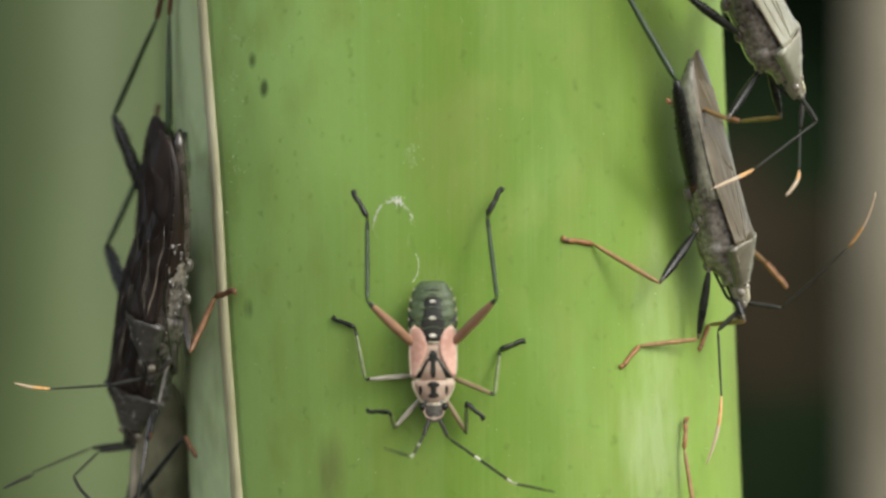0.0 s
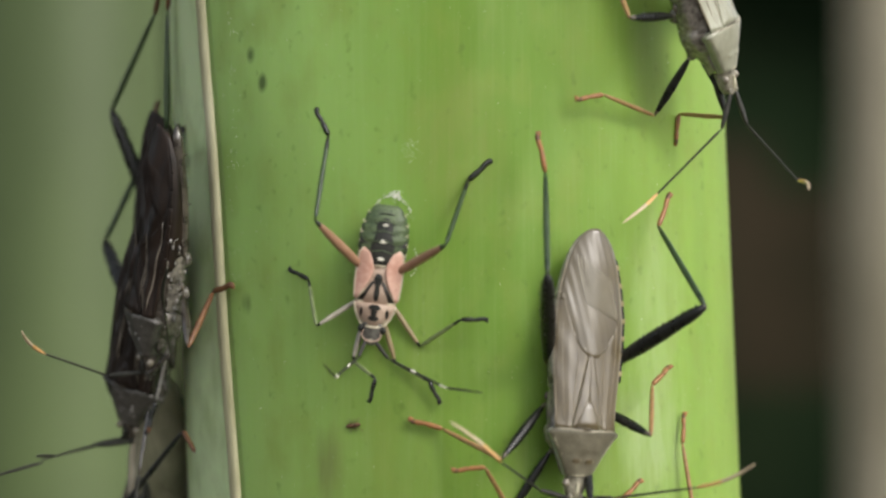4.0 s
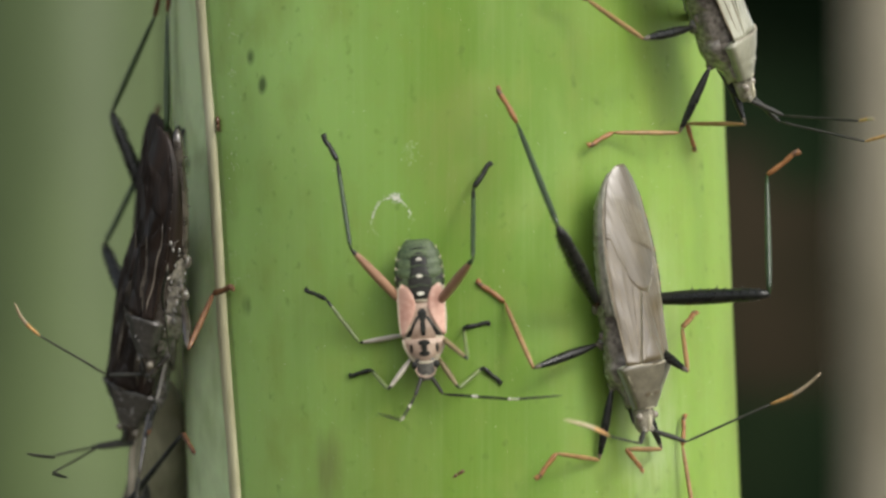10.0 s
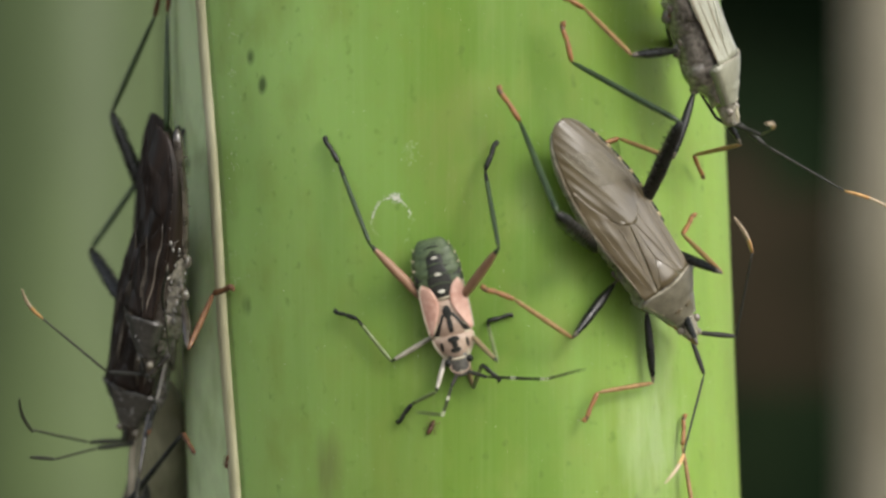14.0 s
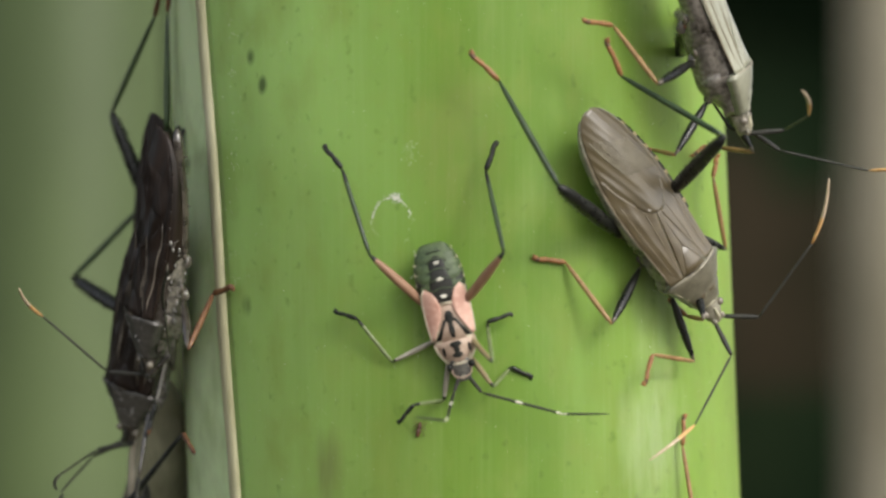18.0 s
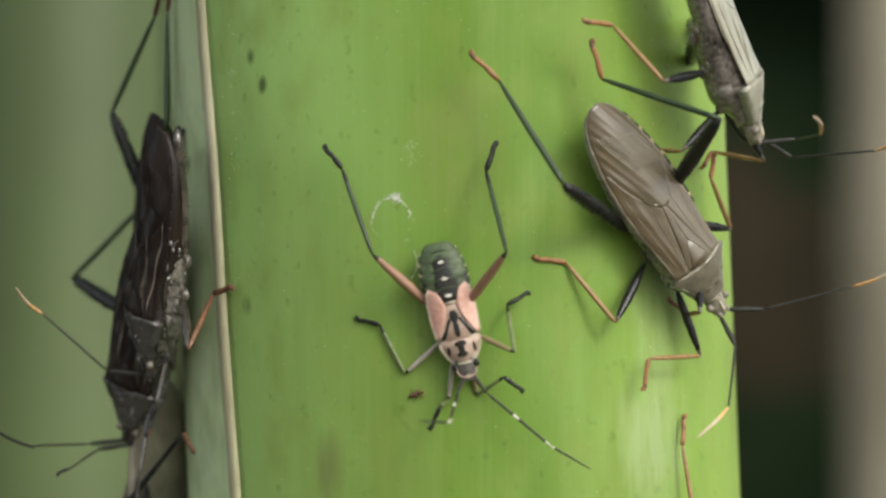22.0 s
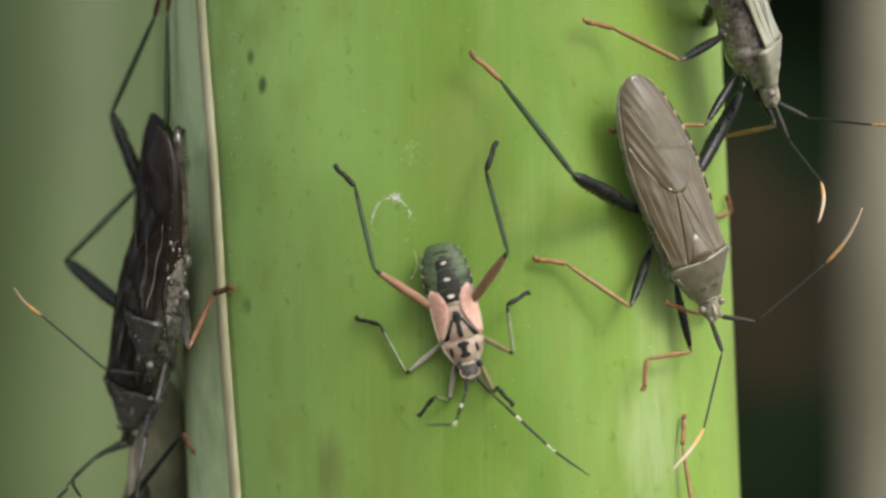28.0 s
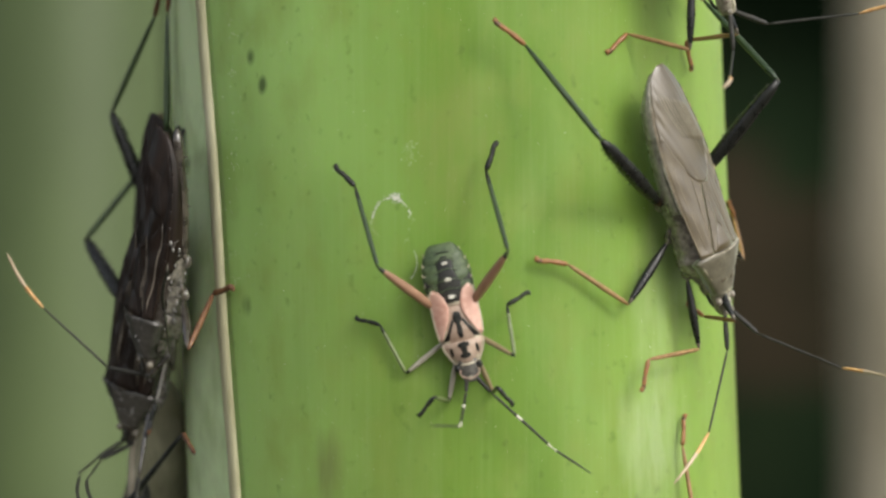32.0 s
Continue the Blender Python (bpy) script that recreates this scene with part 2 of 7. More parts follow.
M_FAR_TRUNK = surface("far_grey_trunk", (0.42, 0.375, 0.26), (0.74, 0.67, 0.49), 0.03, (1, 1, 0.5), (0.6, 0.8), 0.2)
M_FAR_OLIVE = surface("far_olive_bark", (0.055, 0.055, 0.036), (0.11, 0.108, 0.07), 0.03, (1, 1, 0.4), (0.6, 0.8), 0.2)
# near-black browns and greens: the thicket's deep shade is put into its colour
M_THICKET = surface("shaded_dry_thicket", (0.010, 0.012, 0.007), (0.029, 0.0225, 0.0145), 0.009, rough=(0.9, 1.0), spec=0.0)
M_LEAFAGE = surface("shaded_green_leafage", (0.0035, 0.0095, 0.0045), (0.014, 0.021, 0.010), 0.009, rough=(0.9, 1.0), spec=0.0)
M_SOIL = surface("leaf_litter_soil", (0.03, 0.025, 0.016), (0.10, 0.08, 0.05), 0.02, rough=(0.7, 0.9))

# ---- mesh helpers (all shapes in millimetres) ----


def part(name, bm, material, parent=None, label="", smooth=True, extra=()):
    """Links bm, drawn in millimetres, as one mesh object under parent."""
    bm.transform(Matrix.Scale(MM, 4))
    bmesh.ops.recalc_face_normals(bm, faces=bm.faces)
    me = bpy.data.meshes.new(name)
    bm.to_mesh(me)
    bm.free()
    me.materials.append(material)
    for m in extra:
        me.materials.append(m)
    if smooth:
        me.polygons.foreach_set("use_smooth", [True] * len(me.polygons))
    ob = new(name, me)
    ob.parent = parent
    if label:
        tagged(ob, label)
    return ob


def thing(name, label, category, group=""):
    ob = new(name)
    ob.empty_display_size = 0.003
    return tagged(ob, label, category, group)


def lerp_table(table, y):
    for (a, va), (b, vb) in zip(table, table[1:]):
        if min(a, b) <= y <= max(a, b):
            k = (y - a) / (b - a)
            return va + (vb - va) * k
    return table[0][1] if abs(y - table[0][0]) < abs(y - table[-1][0]) else table[-1][1]


def loft(bm, rings, cap=True, mat=0):
    loops = [[bm.verts.new(p) for p in ring] for ring in rings]
    n = len(loops[0])
    for a, b in zip(loops, loops[1:]):
        for i in range(n):
            f = bm.faces.new((a[i], a[(i + 1) % n], b[(i + 1) % n], b[i]))
            f.material_index = mat
    if cap:
        bm.faces.new(loops[0][::-1]).material_index = mat
        bm.faces.new(loops[-1]).material_index = mat


def tube(bm, pts, radii, n=8, flat=1.0, mat=0):
    """A round rod through pts; flat squeezes it along its local side."""
    rings = []
    pts = [Vector(p) for p in pts]
    up = Vector((0, 0, 1))
    for i, p in enumerate(pts):
        d = (pts[min(i + 1, len(pts) - 1)] - pts[max(i - 1, 0)]).normalized()
        s = up.cross(d)
        if s.length < 1e-4:
            s = Vector((0, 1, 0))
        s.normalize()
        u = d.cross(s)
        rings.append([p + radii[i] * (math.cos(a) * s * flat + math.sin(a) * u)
                      for a in [2 * math.pi * k / n for k in range(n)]])
    loft(bm, rings, True, mat)


def ball(bm, at, r, squash=(1, 1, 1), seg=10):
    bmesh.ops.create_uvsphere(bm, u_segments=seg, v_segments=max(6, seg - 2), radius=1.0,
                              matrix=Matrix.Translation(at) @ Matrix.Diagonal((r * squash[0], r * squash[1], r * squash[2], 1)))


def shell(bm, rows, top, thick=0.12, nx=8, mat=0):
    """A thin curved plate: rows of (y, left x, right x), its height by top(x, y)."""
    grid = []
    for y, a, b in rows:
        grid.append([(a + (b - a) * i / nx, y) for i in range(nx + 1)])
    up = [[bm.verts.new((x, y, top(x, y))) for x, y in r] for r in grid]
    lo = [[bm.verts.new((x, y, top(x, y) - thick)) for x, y in r] for r in grid]
    ny = len(rows)
    faces = []
    for j in range(ny - 1):
        for i in range(nx):
            faces.append((up[j][i], up[j][i + 1], up[j + 1][i + 1], up[j + 1][i]))
            faces.append((lo[j][i], lo[j + 1][i], lo[j + 1][i + 1], lo[j][i + 1]))
        faces.append((up[j][0], up[j + 1][0], lo[j + 1][0], lo[j][0]))
        faces.append((up[j][nx], lo[j][nx], lo[j + 1][nx], up[j + 1][nx]))
    for i in range(nx):
        faces.append((up[0][i], lo[0][i], lo[0][i + 1], up[0][i + 1]))
        faces.append((up[-1][i], up[-1][i + 1], lo[-1][i + 1], lo[-1][i]))
    for f in faces:
        bm.faces.new(f).material_index = mat


def rough_up(bm, amount, scale, seed):
    """Uneven dents on the whole of bm."""
    for v in bm.verts:
        v.co += amount * noise.noise_vector(v.co * scale + Vector((seed, seed * 0.7, 2.0)))


def oval(cx, cy, rx, ry, n=8, turn=0.0):
    """Rows for shell(): an oval patch."""
    rows = []
    for j in range(n + 1):
        s = -math.cos(math.pi * j / n)
        w = rx * max(0.06, math.sqrt(max(0.0, 1 - s * s)))
        c = cx + turn * s * ry
        rows.append((cy + s * ry, c - w, c + w))
    return rows


# ---- where things lie on the stalk ----


def on_stalk(u, v, lift):
    """The place on the stalk, lift mm above its skin, that shows u mm across and v mm up; past the edge, the place beside it."""
    way = (Vector((u, 0, v)) - EYE).normalized()
    r = STALK_R + lift
    w = EYE - STALK_AT
    d = way - STALK_WAY * way.dot(STALK_WAY)
    e = w - STALK_WAY * w.dot(STALK_WAY)
    a, b, c = d.dot(d), d.dot(e), e.dot(e) - r * r
    disc = b * b - a * c
    k = (-b - math.sqrt(disc)) / a if disc > 0 else -b / a
    return EYE + way * k


def axis_gap(p):
    w = p - STALK_AT
    return (w - STALK_WAY * w.dot(STALK_WAY)).length


def flat_place(p):
    """Where a point shows, mm across and up."""
    k = -EYE.y / (p.y - EYE.y)
    return Vector((p.x * k, p.z * k))


# ---- setting ----
bm = bmesh.new()
bmesh.ops.create_grid(bm, x_segments=40, y_segments=40, size=60000)
for vert in bm.verts:
    vert.co.z += 120 * noise.noise(vert.co * 0.0004)
ground = part("ground", bm, M_SOIL)
ground.location = (0, 0, -0.9)
tagged(ground, "dark soil covered with brown leaf litter", "ground", kind="structure")

# rumpled backdrop sheet, dark by its painted shade
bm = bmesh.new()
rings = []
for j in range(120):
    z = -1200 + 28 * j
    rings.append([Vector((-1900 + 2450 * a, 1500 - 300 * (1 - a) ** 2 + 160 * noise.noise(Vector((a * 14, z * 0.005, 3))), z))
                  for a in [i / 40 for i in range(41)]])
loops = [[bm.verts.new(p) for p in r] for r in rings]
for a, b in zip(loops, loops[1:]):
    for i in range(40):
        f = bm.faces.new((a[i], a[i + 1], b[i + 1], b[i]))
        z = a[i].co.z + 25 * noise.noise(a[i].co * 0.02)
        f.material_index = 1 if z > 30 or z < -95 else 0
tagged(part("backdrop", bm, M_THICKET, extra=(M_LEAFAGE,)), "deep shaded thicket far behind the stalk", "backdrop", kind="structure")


def far_stem(name, x, y, r, material, label, lean=0.0, rings=3):
    bm = bmesh.new()
    pts, rad = [], []
    for j in range(-17, 15):
        z = j * 60
        pts.append((x + lean * z, y, z))
        rad.append(r * (1.05 if j % 7 == 0 else 1.0))
    tube(bm, pts, rad, 32)
    stem = thing(name, label, "stalk")
    part("stem", bm, material, stem)
    for j in (-14, -7, 0, 7, 14):
        if j == 0:
            continue
        bm = bmesh.new()
        z = j * 60
        tube(bm, [(x + lean * z, y, z - 6), (x + lean * z, y, z), (x + lean * z, y, z + 6)], [r * 1.02, r * 1.1, r * 1.02], 32)
        part("node", bm, material, stem)
    return stem


far_stem("bamboo_stalk", -88.5, 440, 25.5, M_FAR_STALK, "olive green bamboo stalk out of focus behind", 0.006)
far_stem("tree_trunk", -230, 720, 97, M_FAR_OLIVE, "dull olive grey trunk far out of focus", 0.0)
far_stem("tree_trunk", 204, 1000, 41, M_FAR_TRUNK, "grey brown trunk far out of focus", 0.0)

# ---- the bamboo stalk ----
stalk = thing("bamboo_shoot", "thick upright green bamboo shoot wrapped in fresh sheaths", "bamboo shoot")


def stalk_point(angle, z, r):
    """angle: 0 faces the camera, growing to the right."""
    return STALK_AT + STALK_WAY * z + Vector((math.sin(angle), -math.cos(angle), 0)) * r


def angle_of(p):
    w = p - STALK_AT
    w = w - STALK_WAY * w.dot(STALK_WAY)
    return math.atan2(w.x, -w.y)


MARGIN_LOW, MARGIN_HIGH = angle_of(on_stalk(-18.4, -22, 0)), angle_of(on_stalk(-21.4, 22, 0))


def margin_angle(z):
    return MARGIN_LOW + (MARGIN_HIGH - MARGIN_LOW) * (z + 22) / 44 + 0.004 * math.sin(z * 0.21) + 0.003 * math.sin(z * 0.057 + 1)


def sheath(name, r, first, last, material, label, n=96, thick=0.5):
    bm = bmesh.new()
    zs = [-1000, -850, -700, -550] + [-400 + 4 * j for j in range(201)]
    outer, inner = [], []
    for z in zs:
        a0, a1 = first(z), last(z)
        ring = []
        for i in range(n + 1):
            a = a0 + (a1 - a0) * i / n
            rr = r + 0.05 * noise.noise(Vector((a * 9, z * 0.02, 2))) + 0.012 * noise.noise(Vector((a * 160, z * 0.02, 7)))
            ring.append(bm.verts.new(stalk_point(a, z, rr)))
        outer.append(ring)
        inner.append([bm.verts.new(stalk_point(a0, z, r - thick)), bm.verts.new(stalk_point(a1, z, r - thick))])
    for j in range(len(zs) - 1):
        for i in range(n):
            bm.faces.new((outer[j][i], outer[j][i + 1], outer[j + 1][i + 1], outer[j + 1][i]))
        bm.faces.new((inner[j][0], outer[j][0], outer[j + 1][0], inner[j + 1][0]))
        bm.faces.new((inner[j][1], outer[j][n], outer[j + 1][n], inner[j + 1][1]))
    return part(name, bm, material, stalk, label)


sheath("inner_sheath", STALK_R - 0.35, lambda z: -math.pi, lambda z: math.pi - 0.001, M_INNER, "grey green waxy inner sheath", 128)
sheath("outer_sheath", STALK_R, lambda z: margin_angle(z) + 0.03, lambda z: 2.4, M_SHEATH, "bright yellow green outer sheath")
bm = bmesh.new()
rows = []
for j in range(406):
    z = -400 + 2 * j if j > 4 else -1000 + 120 * j
    a, wob = margin_angle(z), 0.10 * noise.noise(Vector((0, z * 0.15, 4)))
    w = 0.032 + 0.006 * noise.noise(Vector((3, z * 0.3, 4)))
    rows.append([stalk_point(a - w, z, STALK_R - 0.4), stalk_point(a - w * 0.85, z, STALK_R + 0.17 + wob * 0.4),
                 stalk_point(a, z, STALK_R + 0.20 + wob * 0.4), stalk_point(a + w * 0.85, z, STALK_R + 0.14), stalk_point(a + w, z, STALK_R - 0.4)])
loft(bm, rows)
part("sheath_margin", bm, M_MARGIN, stalk, "dry straw coloured sheath edge")


def speck(bm, u, v, size, tall=0.04, n=5):
    p = on_stalk(u, v, 0)
    nrm = (p - STALK_AT - STALK_WAY * (p - STALK_AT).dot(STALK_WAY)).normalized()
    s = STALK_WAY.cross(nrm)
    ang = random.uniform(0, 6)
    ring = [p + nrm * 0.01 + size * random.uniform(0.5, 1.1) * (math.cos(ang + 2 * math.pi * i / n) * s + 1.3 * math.sin(ang + 2 * math.pi * i / n) * STALK_WAY) for i in range(n)]
    vs = [bm.verts.new(q - nrm * 0.1) for q in ring]
    tip = bm.verts.new(p + nrm * (0.01 + tall))
    up = [bm.verts.new(q.lerp(p, 0.35) + nrm * tall) for q in ring]
    for i in range(n):
        bm.faces.new((vs[i], vs[(i + 1) % n], up[(i + 1) % n], up[i]))
        bm.faces.new((up[i], up[(i + 1) % n], tip))


# a ring of dried froth, with crumbs of it above
bm = bmesh.new()
random.seed(3)
for i in range(190):
    a = random.uniform(-0.9, 4.1)
    rx, ry = 1.75 + random.gauss(0, 0.09), (2.2 if a < 3.3 else 1.6) + random.gauss(0, 0.12)
    thin = 1.0 if 0.2 < a < 3.2 else 0.45
    if random.random() < thin:
        speck(bm, -4.55 + rx * math.cos(a), 2.35 + ry * math.sin(a), random.uniform(0.03, 0.085) * thin, 0.05)
for i in range(40):
    speck(bm, -4.1 + random.gauss(0, 0.22), 4.55 + random.gauss(0, 0.22), random.uniform(0.05, 0.12), 0.08)
for i in range(40):
    speck(bm, -3.0 + random.gauss(0, 0.45), 8.6 + random.gauss(0, 0.55), random.uniform(0.02, 0.07), 0.03)
for i in range(30):
    a = random.uniform(-1.2, 0.9)
    speck(bm, -3.2 + 0.9 * math.cos(a), -1.2 + 1.5 * math.sin(a), random.uniform(0.04, 0.09), 0.04)
tagged(part("froth_crust", bm, M_CHAFF, stalk, "broken ring of whitish dried crust", smooth=False), kind="stuff")
bm = bmesh.new()
for i in range(260):
    speck(bm, random.uniform(-18, 24), random.uniform(-24, 24), random.choice([0.02, 0.03, 0.03, 0.05]), 0.02)
for i in range(60):
    speck(bm, -18.6 + random.gauss(0, 0.4), random.uniform(-4, 21), random.uniform(0.03, 0.07), 0.03)
tagged(part("dust_specks", bm, M_CHAFF, stalk, "fine pale dust specks", smooth=False), kind="stuff")

# ---- insects ----
# Shapes lie with the head towards -y and the back towards +z. Left and right are those of the insect seen from above, head down.
LEGS = {
    "adult": {"hind": ((2.6, -0.4, -1.8), 12.3, 11.3, 3.5), "middle": ((2.6, -3.7, -1.9), 7.4, 6.9, 3.0),
              "fore": ((1.6, -7.6, -1.9), 6.8, 6.3, 2.8), "antenna": ((0.5, -11.9, 0.3), 3.3, 8.2, 6.3)},
    "nymph": {"hind": ((1.1, -0.1, -0.6), 8.1, 8.5, 2.6), "middle": ((1.1, -2.2, -0.7), 5.0, 4.9, 2.3),
              "fore": ((0.8, -3.9, -0.7), 4.1, 3.5, 2.1), "antenna": ((0.42, -6.0, 0.1), 1.9, 7.4, 4.1)},
}
WIDE = [(11.9, 0.42), (11.65, 0.95), (11.1, 1.45), (10.3, 1.92), (9.0, 2.38), (6.7, 2.9), (4.2, 3.2), (1.7, 3.25), (-0.8, 3.12), (-3.3, 2.92),
        (-5.0, 2.82), (-5.7, 2.95), (-6.1, 3.12), (-6.6, 2.86), (-8.2, 1.95), (-9.8, 1.18)]
CREST = [(11.9, 0.3), (9.0, 0.75), (4.0, 1.15), (0.0, 1.45), (-4.0, 1.85), (-5.9, 2.1), (-7.8, 1.6), (-9.8, 0.85)]


def adult_top(x, y):
    w = lerp_table(WIDE, y)
    return lerp_table(CREST, y) - min(0.95, 0.34 * w) * (x / max(w, 0.5)) ** 2


def flank_place(y, a, sgn, low, off=0.0):
    """A place on the body's side: a is 0 at the upper edge, growing to the underside."""
    w = lerp_table(WIDE, y) * 1.0 + off
    c, s = max(0.0, math.cos(a)), math.sin(a)
    return Vector((sgn * w * c ** 0.8, y, 0.25 * math.cos(a) - (low + off) * s ** 0.9))


def flank_plate(bm, y0, y1, a0, a1, sgn, low, off, slant=0.0, n=6):
    """A thin plate lying on the body's side, sloped at its rim."""
    rows = []
    for j in range(n + 1):
        r = j / n
        row = []
        for i in range(n + 1):
            k = i / n
            a = a0 + (a1 - a0) * k
            rim = off if 0 < i < n and 0 < j < n else -0.06
            row.append(bm.verts.new(flank_place(y0 + (y1 - y0) * r + slant * k, a, sgn, low, rim)))
        rows.append(row)
    for p, q in zip(rows, rows[1:]):
        for i in range(n):
            bm.faces.new((p[i], p[i + 1], q[i + 1], q[i]))


def sheet(bm, place, top, thick, ns, nr):
    """A thin curved plate over a two-way grid: place(s, r) gives x and y, top(x, y) its height."""
    grid = [[place(i / ns, j / nr) for i in range(ns + 1)] for j in range(nr + 1)]
    up = [[bm.verts.new((x, y, top(x, y))) for x, y in r] for r in grid]
    lo = [[bm.verts.new((x, y, top(x, y) - thick)) for x, y in r] for r in grid]
    for j in range(nr):
        for i in range(ns):
            bm.faces.new((up[j][i], up[j][i + 1], up[j + 1][i + 1], up[j + 1][i]))
            bm.faces.new((lo[j][i], lo[j + 1][i], lo[j + 1][i + 1], lo[j][i + 1]))
        bm.faces.new((up[j][0], up[j + 1][0], lo[j + 1][0], lo[j][0]))
        bm.faces.new((up[j][ns], lo[j][ns], lo[j + 1][ns], up[j + 1][ns]))
    for i in range(ns):
        bm.faces.new((up[0][i], lo[0][i], lo[0][i + 1], up[0][i + 1]))
        bm.faces.new((up[nr][i], up[nr][i + 1], lo[nr][i + 1], lo[nr][i]))


def body_rings(ys, wide, top, low, n=20):
    rings = []
    for y in ys:
        w, t, b = wide(y), top(y), low(y)
        ring = []
        for i in range(n):
            a = 2 * math.pi * i / n
            c, s = math.cos(a), math.sin(a)
            x = w * math.copysign(abs(c) ** 0.8, c)
            z = (t if s > 0 else -b) * abs(s) ** 0.9 * (1 if s > 0 else 1)
            ring.append((x, y, z if s > 0 else z))
        rings.append(ring)
    return rings


def rod(name, length, r0, r1, material, parent, belly=0.0, spines=0, label="", claws=False, knob=0.0, bands=(), extra=(), curve=0.0):
    """A leg or feeler piece along +x from its joint."""
    bm = bmesh.new()
    stout = 1.12 if name == "femur" else 1.32
    k = 12
    pts, rad = [], []
    for i in range(k + 1):
        s = i / k
        pts.append((length * s, (0.13 * length * max(0.0, s - 0.5) if claws else 0.0), curve * math.sin(math.pi * s)))
        r = r0 + (r1 - r0) * s + belly * math.sin(math.pi * min(1, s * 1.02)) ** 0.9
        if knob and s > 0.93:
            r *= 1 + knob
        r *= 1 + 0.10 * noise.noise(Vector((s * length * 1.3, length, r0 * 40)))
        if claws:
            r *= 1.15 - 0.35 * math.exp(-((s - 0.55) / 0.08) ** 2)
        if i in (0, k):
            r *= 0.55
        rad.append(r * stout)
    tube(bm, pts, rad, 10)
    if bands:
        for f in bm.faces:
            s = f.calc_center_median().x / length
            for a, b, idx in bands:
                if a <= s <= b:
                    f.material_index = idx
    for j in range(spines):
        s = 0.42 + 0.5 * j / max(1, spines - 1)
        rr = r0 + (r1 - r0) * s + belly * math.sin(math.pi * s) ** 0.9
        h = 0.14 if j % 3 else 0.3
        for sy, sz in ((-0.65, -0.75), (0.65, -0.75), (0.9, 0.4))[j % 2:]:
            tube(bm, [(length * s, sy * rr, sz * rr), (length * s + 0.08, sy * (rr * stout + h), sz * (rr * stout + h))], [0.11, 0.02], 6)
    if claws:
        for j in (0.36, 0.62, 0.97):
            ball(bm, (length * j, 0, -0.02), r0 * 1.55, (1.4, 1, 0.9), 8)
        for side in (-1, 1):
            tube(bm, [(length * 0.96, side * 0.06, 0), (length * 1.03, side * 0.22, 0.02), (length * 1.06, side * 0.27, -0.12)], [0.06, 0.05, 0.015], 6)
    return part(name, bm, material, parent, label, extra=extra)


def adult_pieces(bug, dark=False):
    """The six legs and two feelers; a dict of joint chains."""
    chains = {}
    sp = LEGS["adult"]
    for side in ("left", "right"):
        for row in ("hind", "middle", "fore"):
            _, f, t, c = sp[row]
            if row == "hind":
                pcs = [rod("femur", f, 0.33, 0.42, M_BLACK, bug, 0.24, 9, "thick black thigh with short spines", bands=((0.0, 0.09, 1), (0.98, 1.0, 2)), extra=(M_DFOOT, M_KNEE)),
                       rod("tibia", t, 0.19, 0.14, M_TIBIA, bug, 0.05, 0, "slender dark green shank", knob=0.15, bands=((0.0, 0.04, 1),), extra=(M_KNEE,)),
                       rod("tarsus", c, 0.15, 0.13, M_DFOOT if dark else M_ORANGE, bug, 0.03, 0, "brown foot with two claws" if dark else "orange brown foot with two dark claws", True, bands=((0.86, 1.2, 1),), extra=(M_DFOOT,))]
            else:
                k = 1.0 if row == "middle" else 0.9
                pcs = [rod("femur", f, 0.10 * k, 0.16 * k, M_BLACK, bug, 0.27 * k, 0, "blackish thigh", bands=((0.0, 0.12, 1), (0.93, 1.0, 1)), extra=(M_KNEE,)),
                       rod("tibia", t, 0.14 * k, 0.12 * k, M_BLACK if dark else M_OCHRE, bug, 0.05, 0, "dark shank" if dark else "ochre brown shank"),
                       rod("tarsus", c, 0.145 * k, 0.125 * k, M_DFOOT if dark else M_ORANGE, bug, 0.03, 0, "brown foot with two claws" if dark else "orange brown foot with two dark claws", True, bands=((0.86, 1.2, 1),), extra=(M_DFOOT,))]
            chains[row + "_" + side] = pcs
        _, a, b, c = sp["antenna"]
        chains["antenna_" + side] = [
            rod("antenna_base", a, 0.13, 0.13, M_FEELER, bug, 0.05),
            rod("antenna_shaft", b, 0.085, 0.075, M_FEELER, bug, 0.0, knob=0.4, bands=()),
            rod("antenna_tip", c, 0.10, 0.06, M_FEELER_PALE, bug, 0.045, 0, "amber and pale feeler tip", bands=((0.0, 0.38, 1),), extra=(M_FEELER_TIP,), curve=0.35)]
    return chains


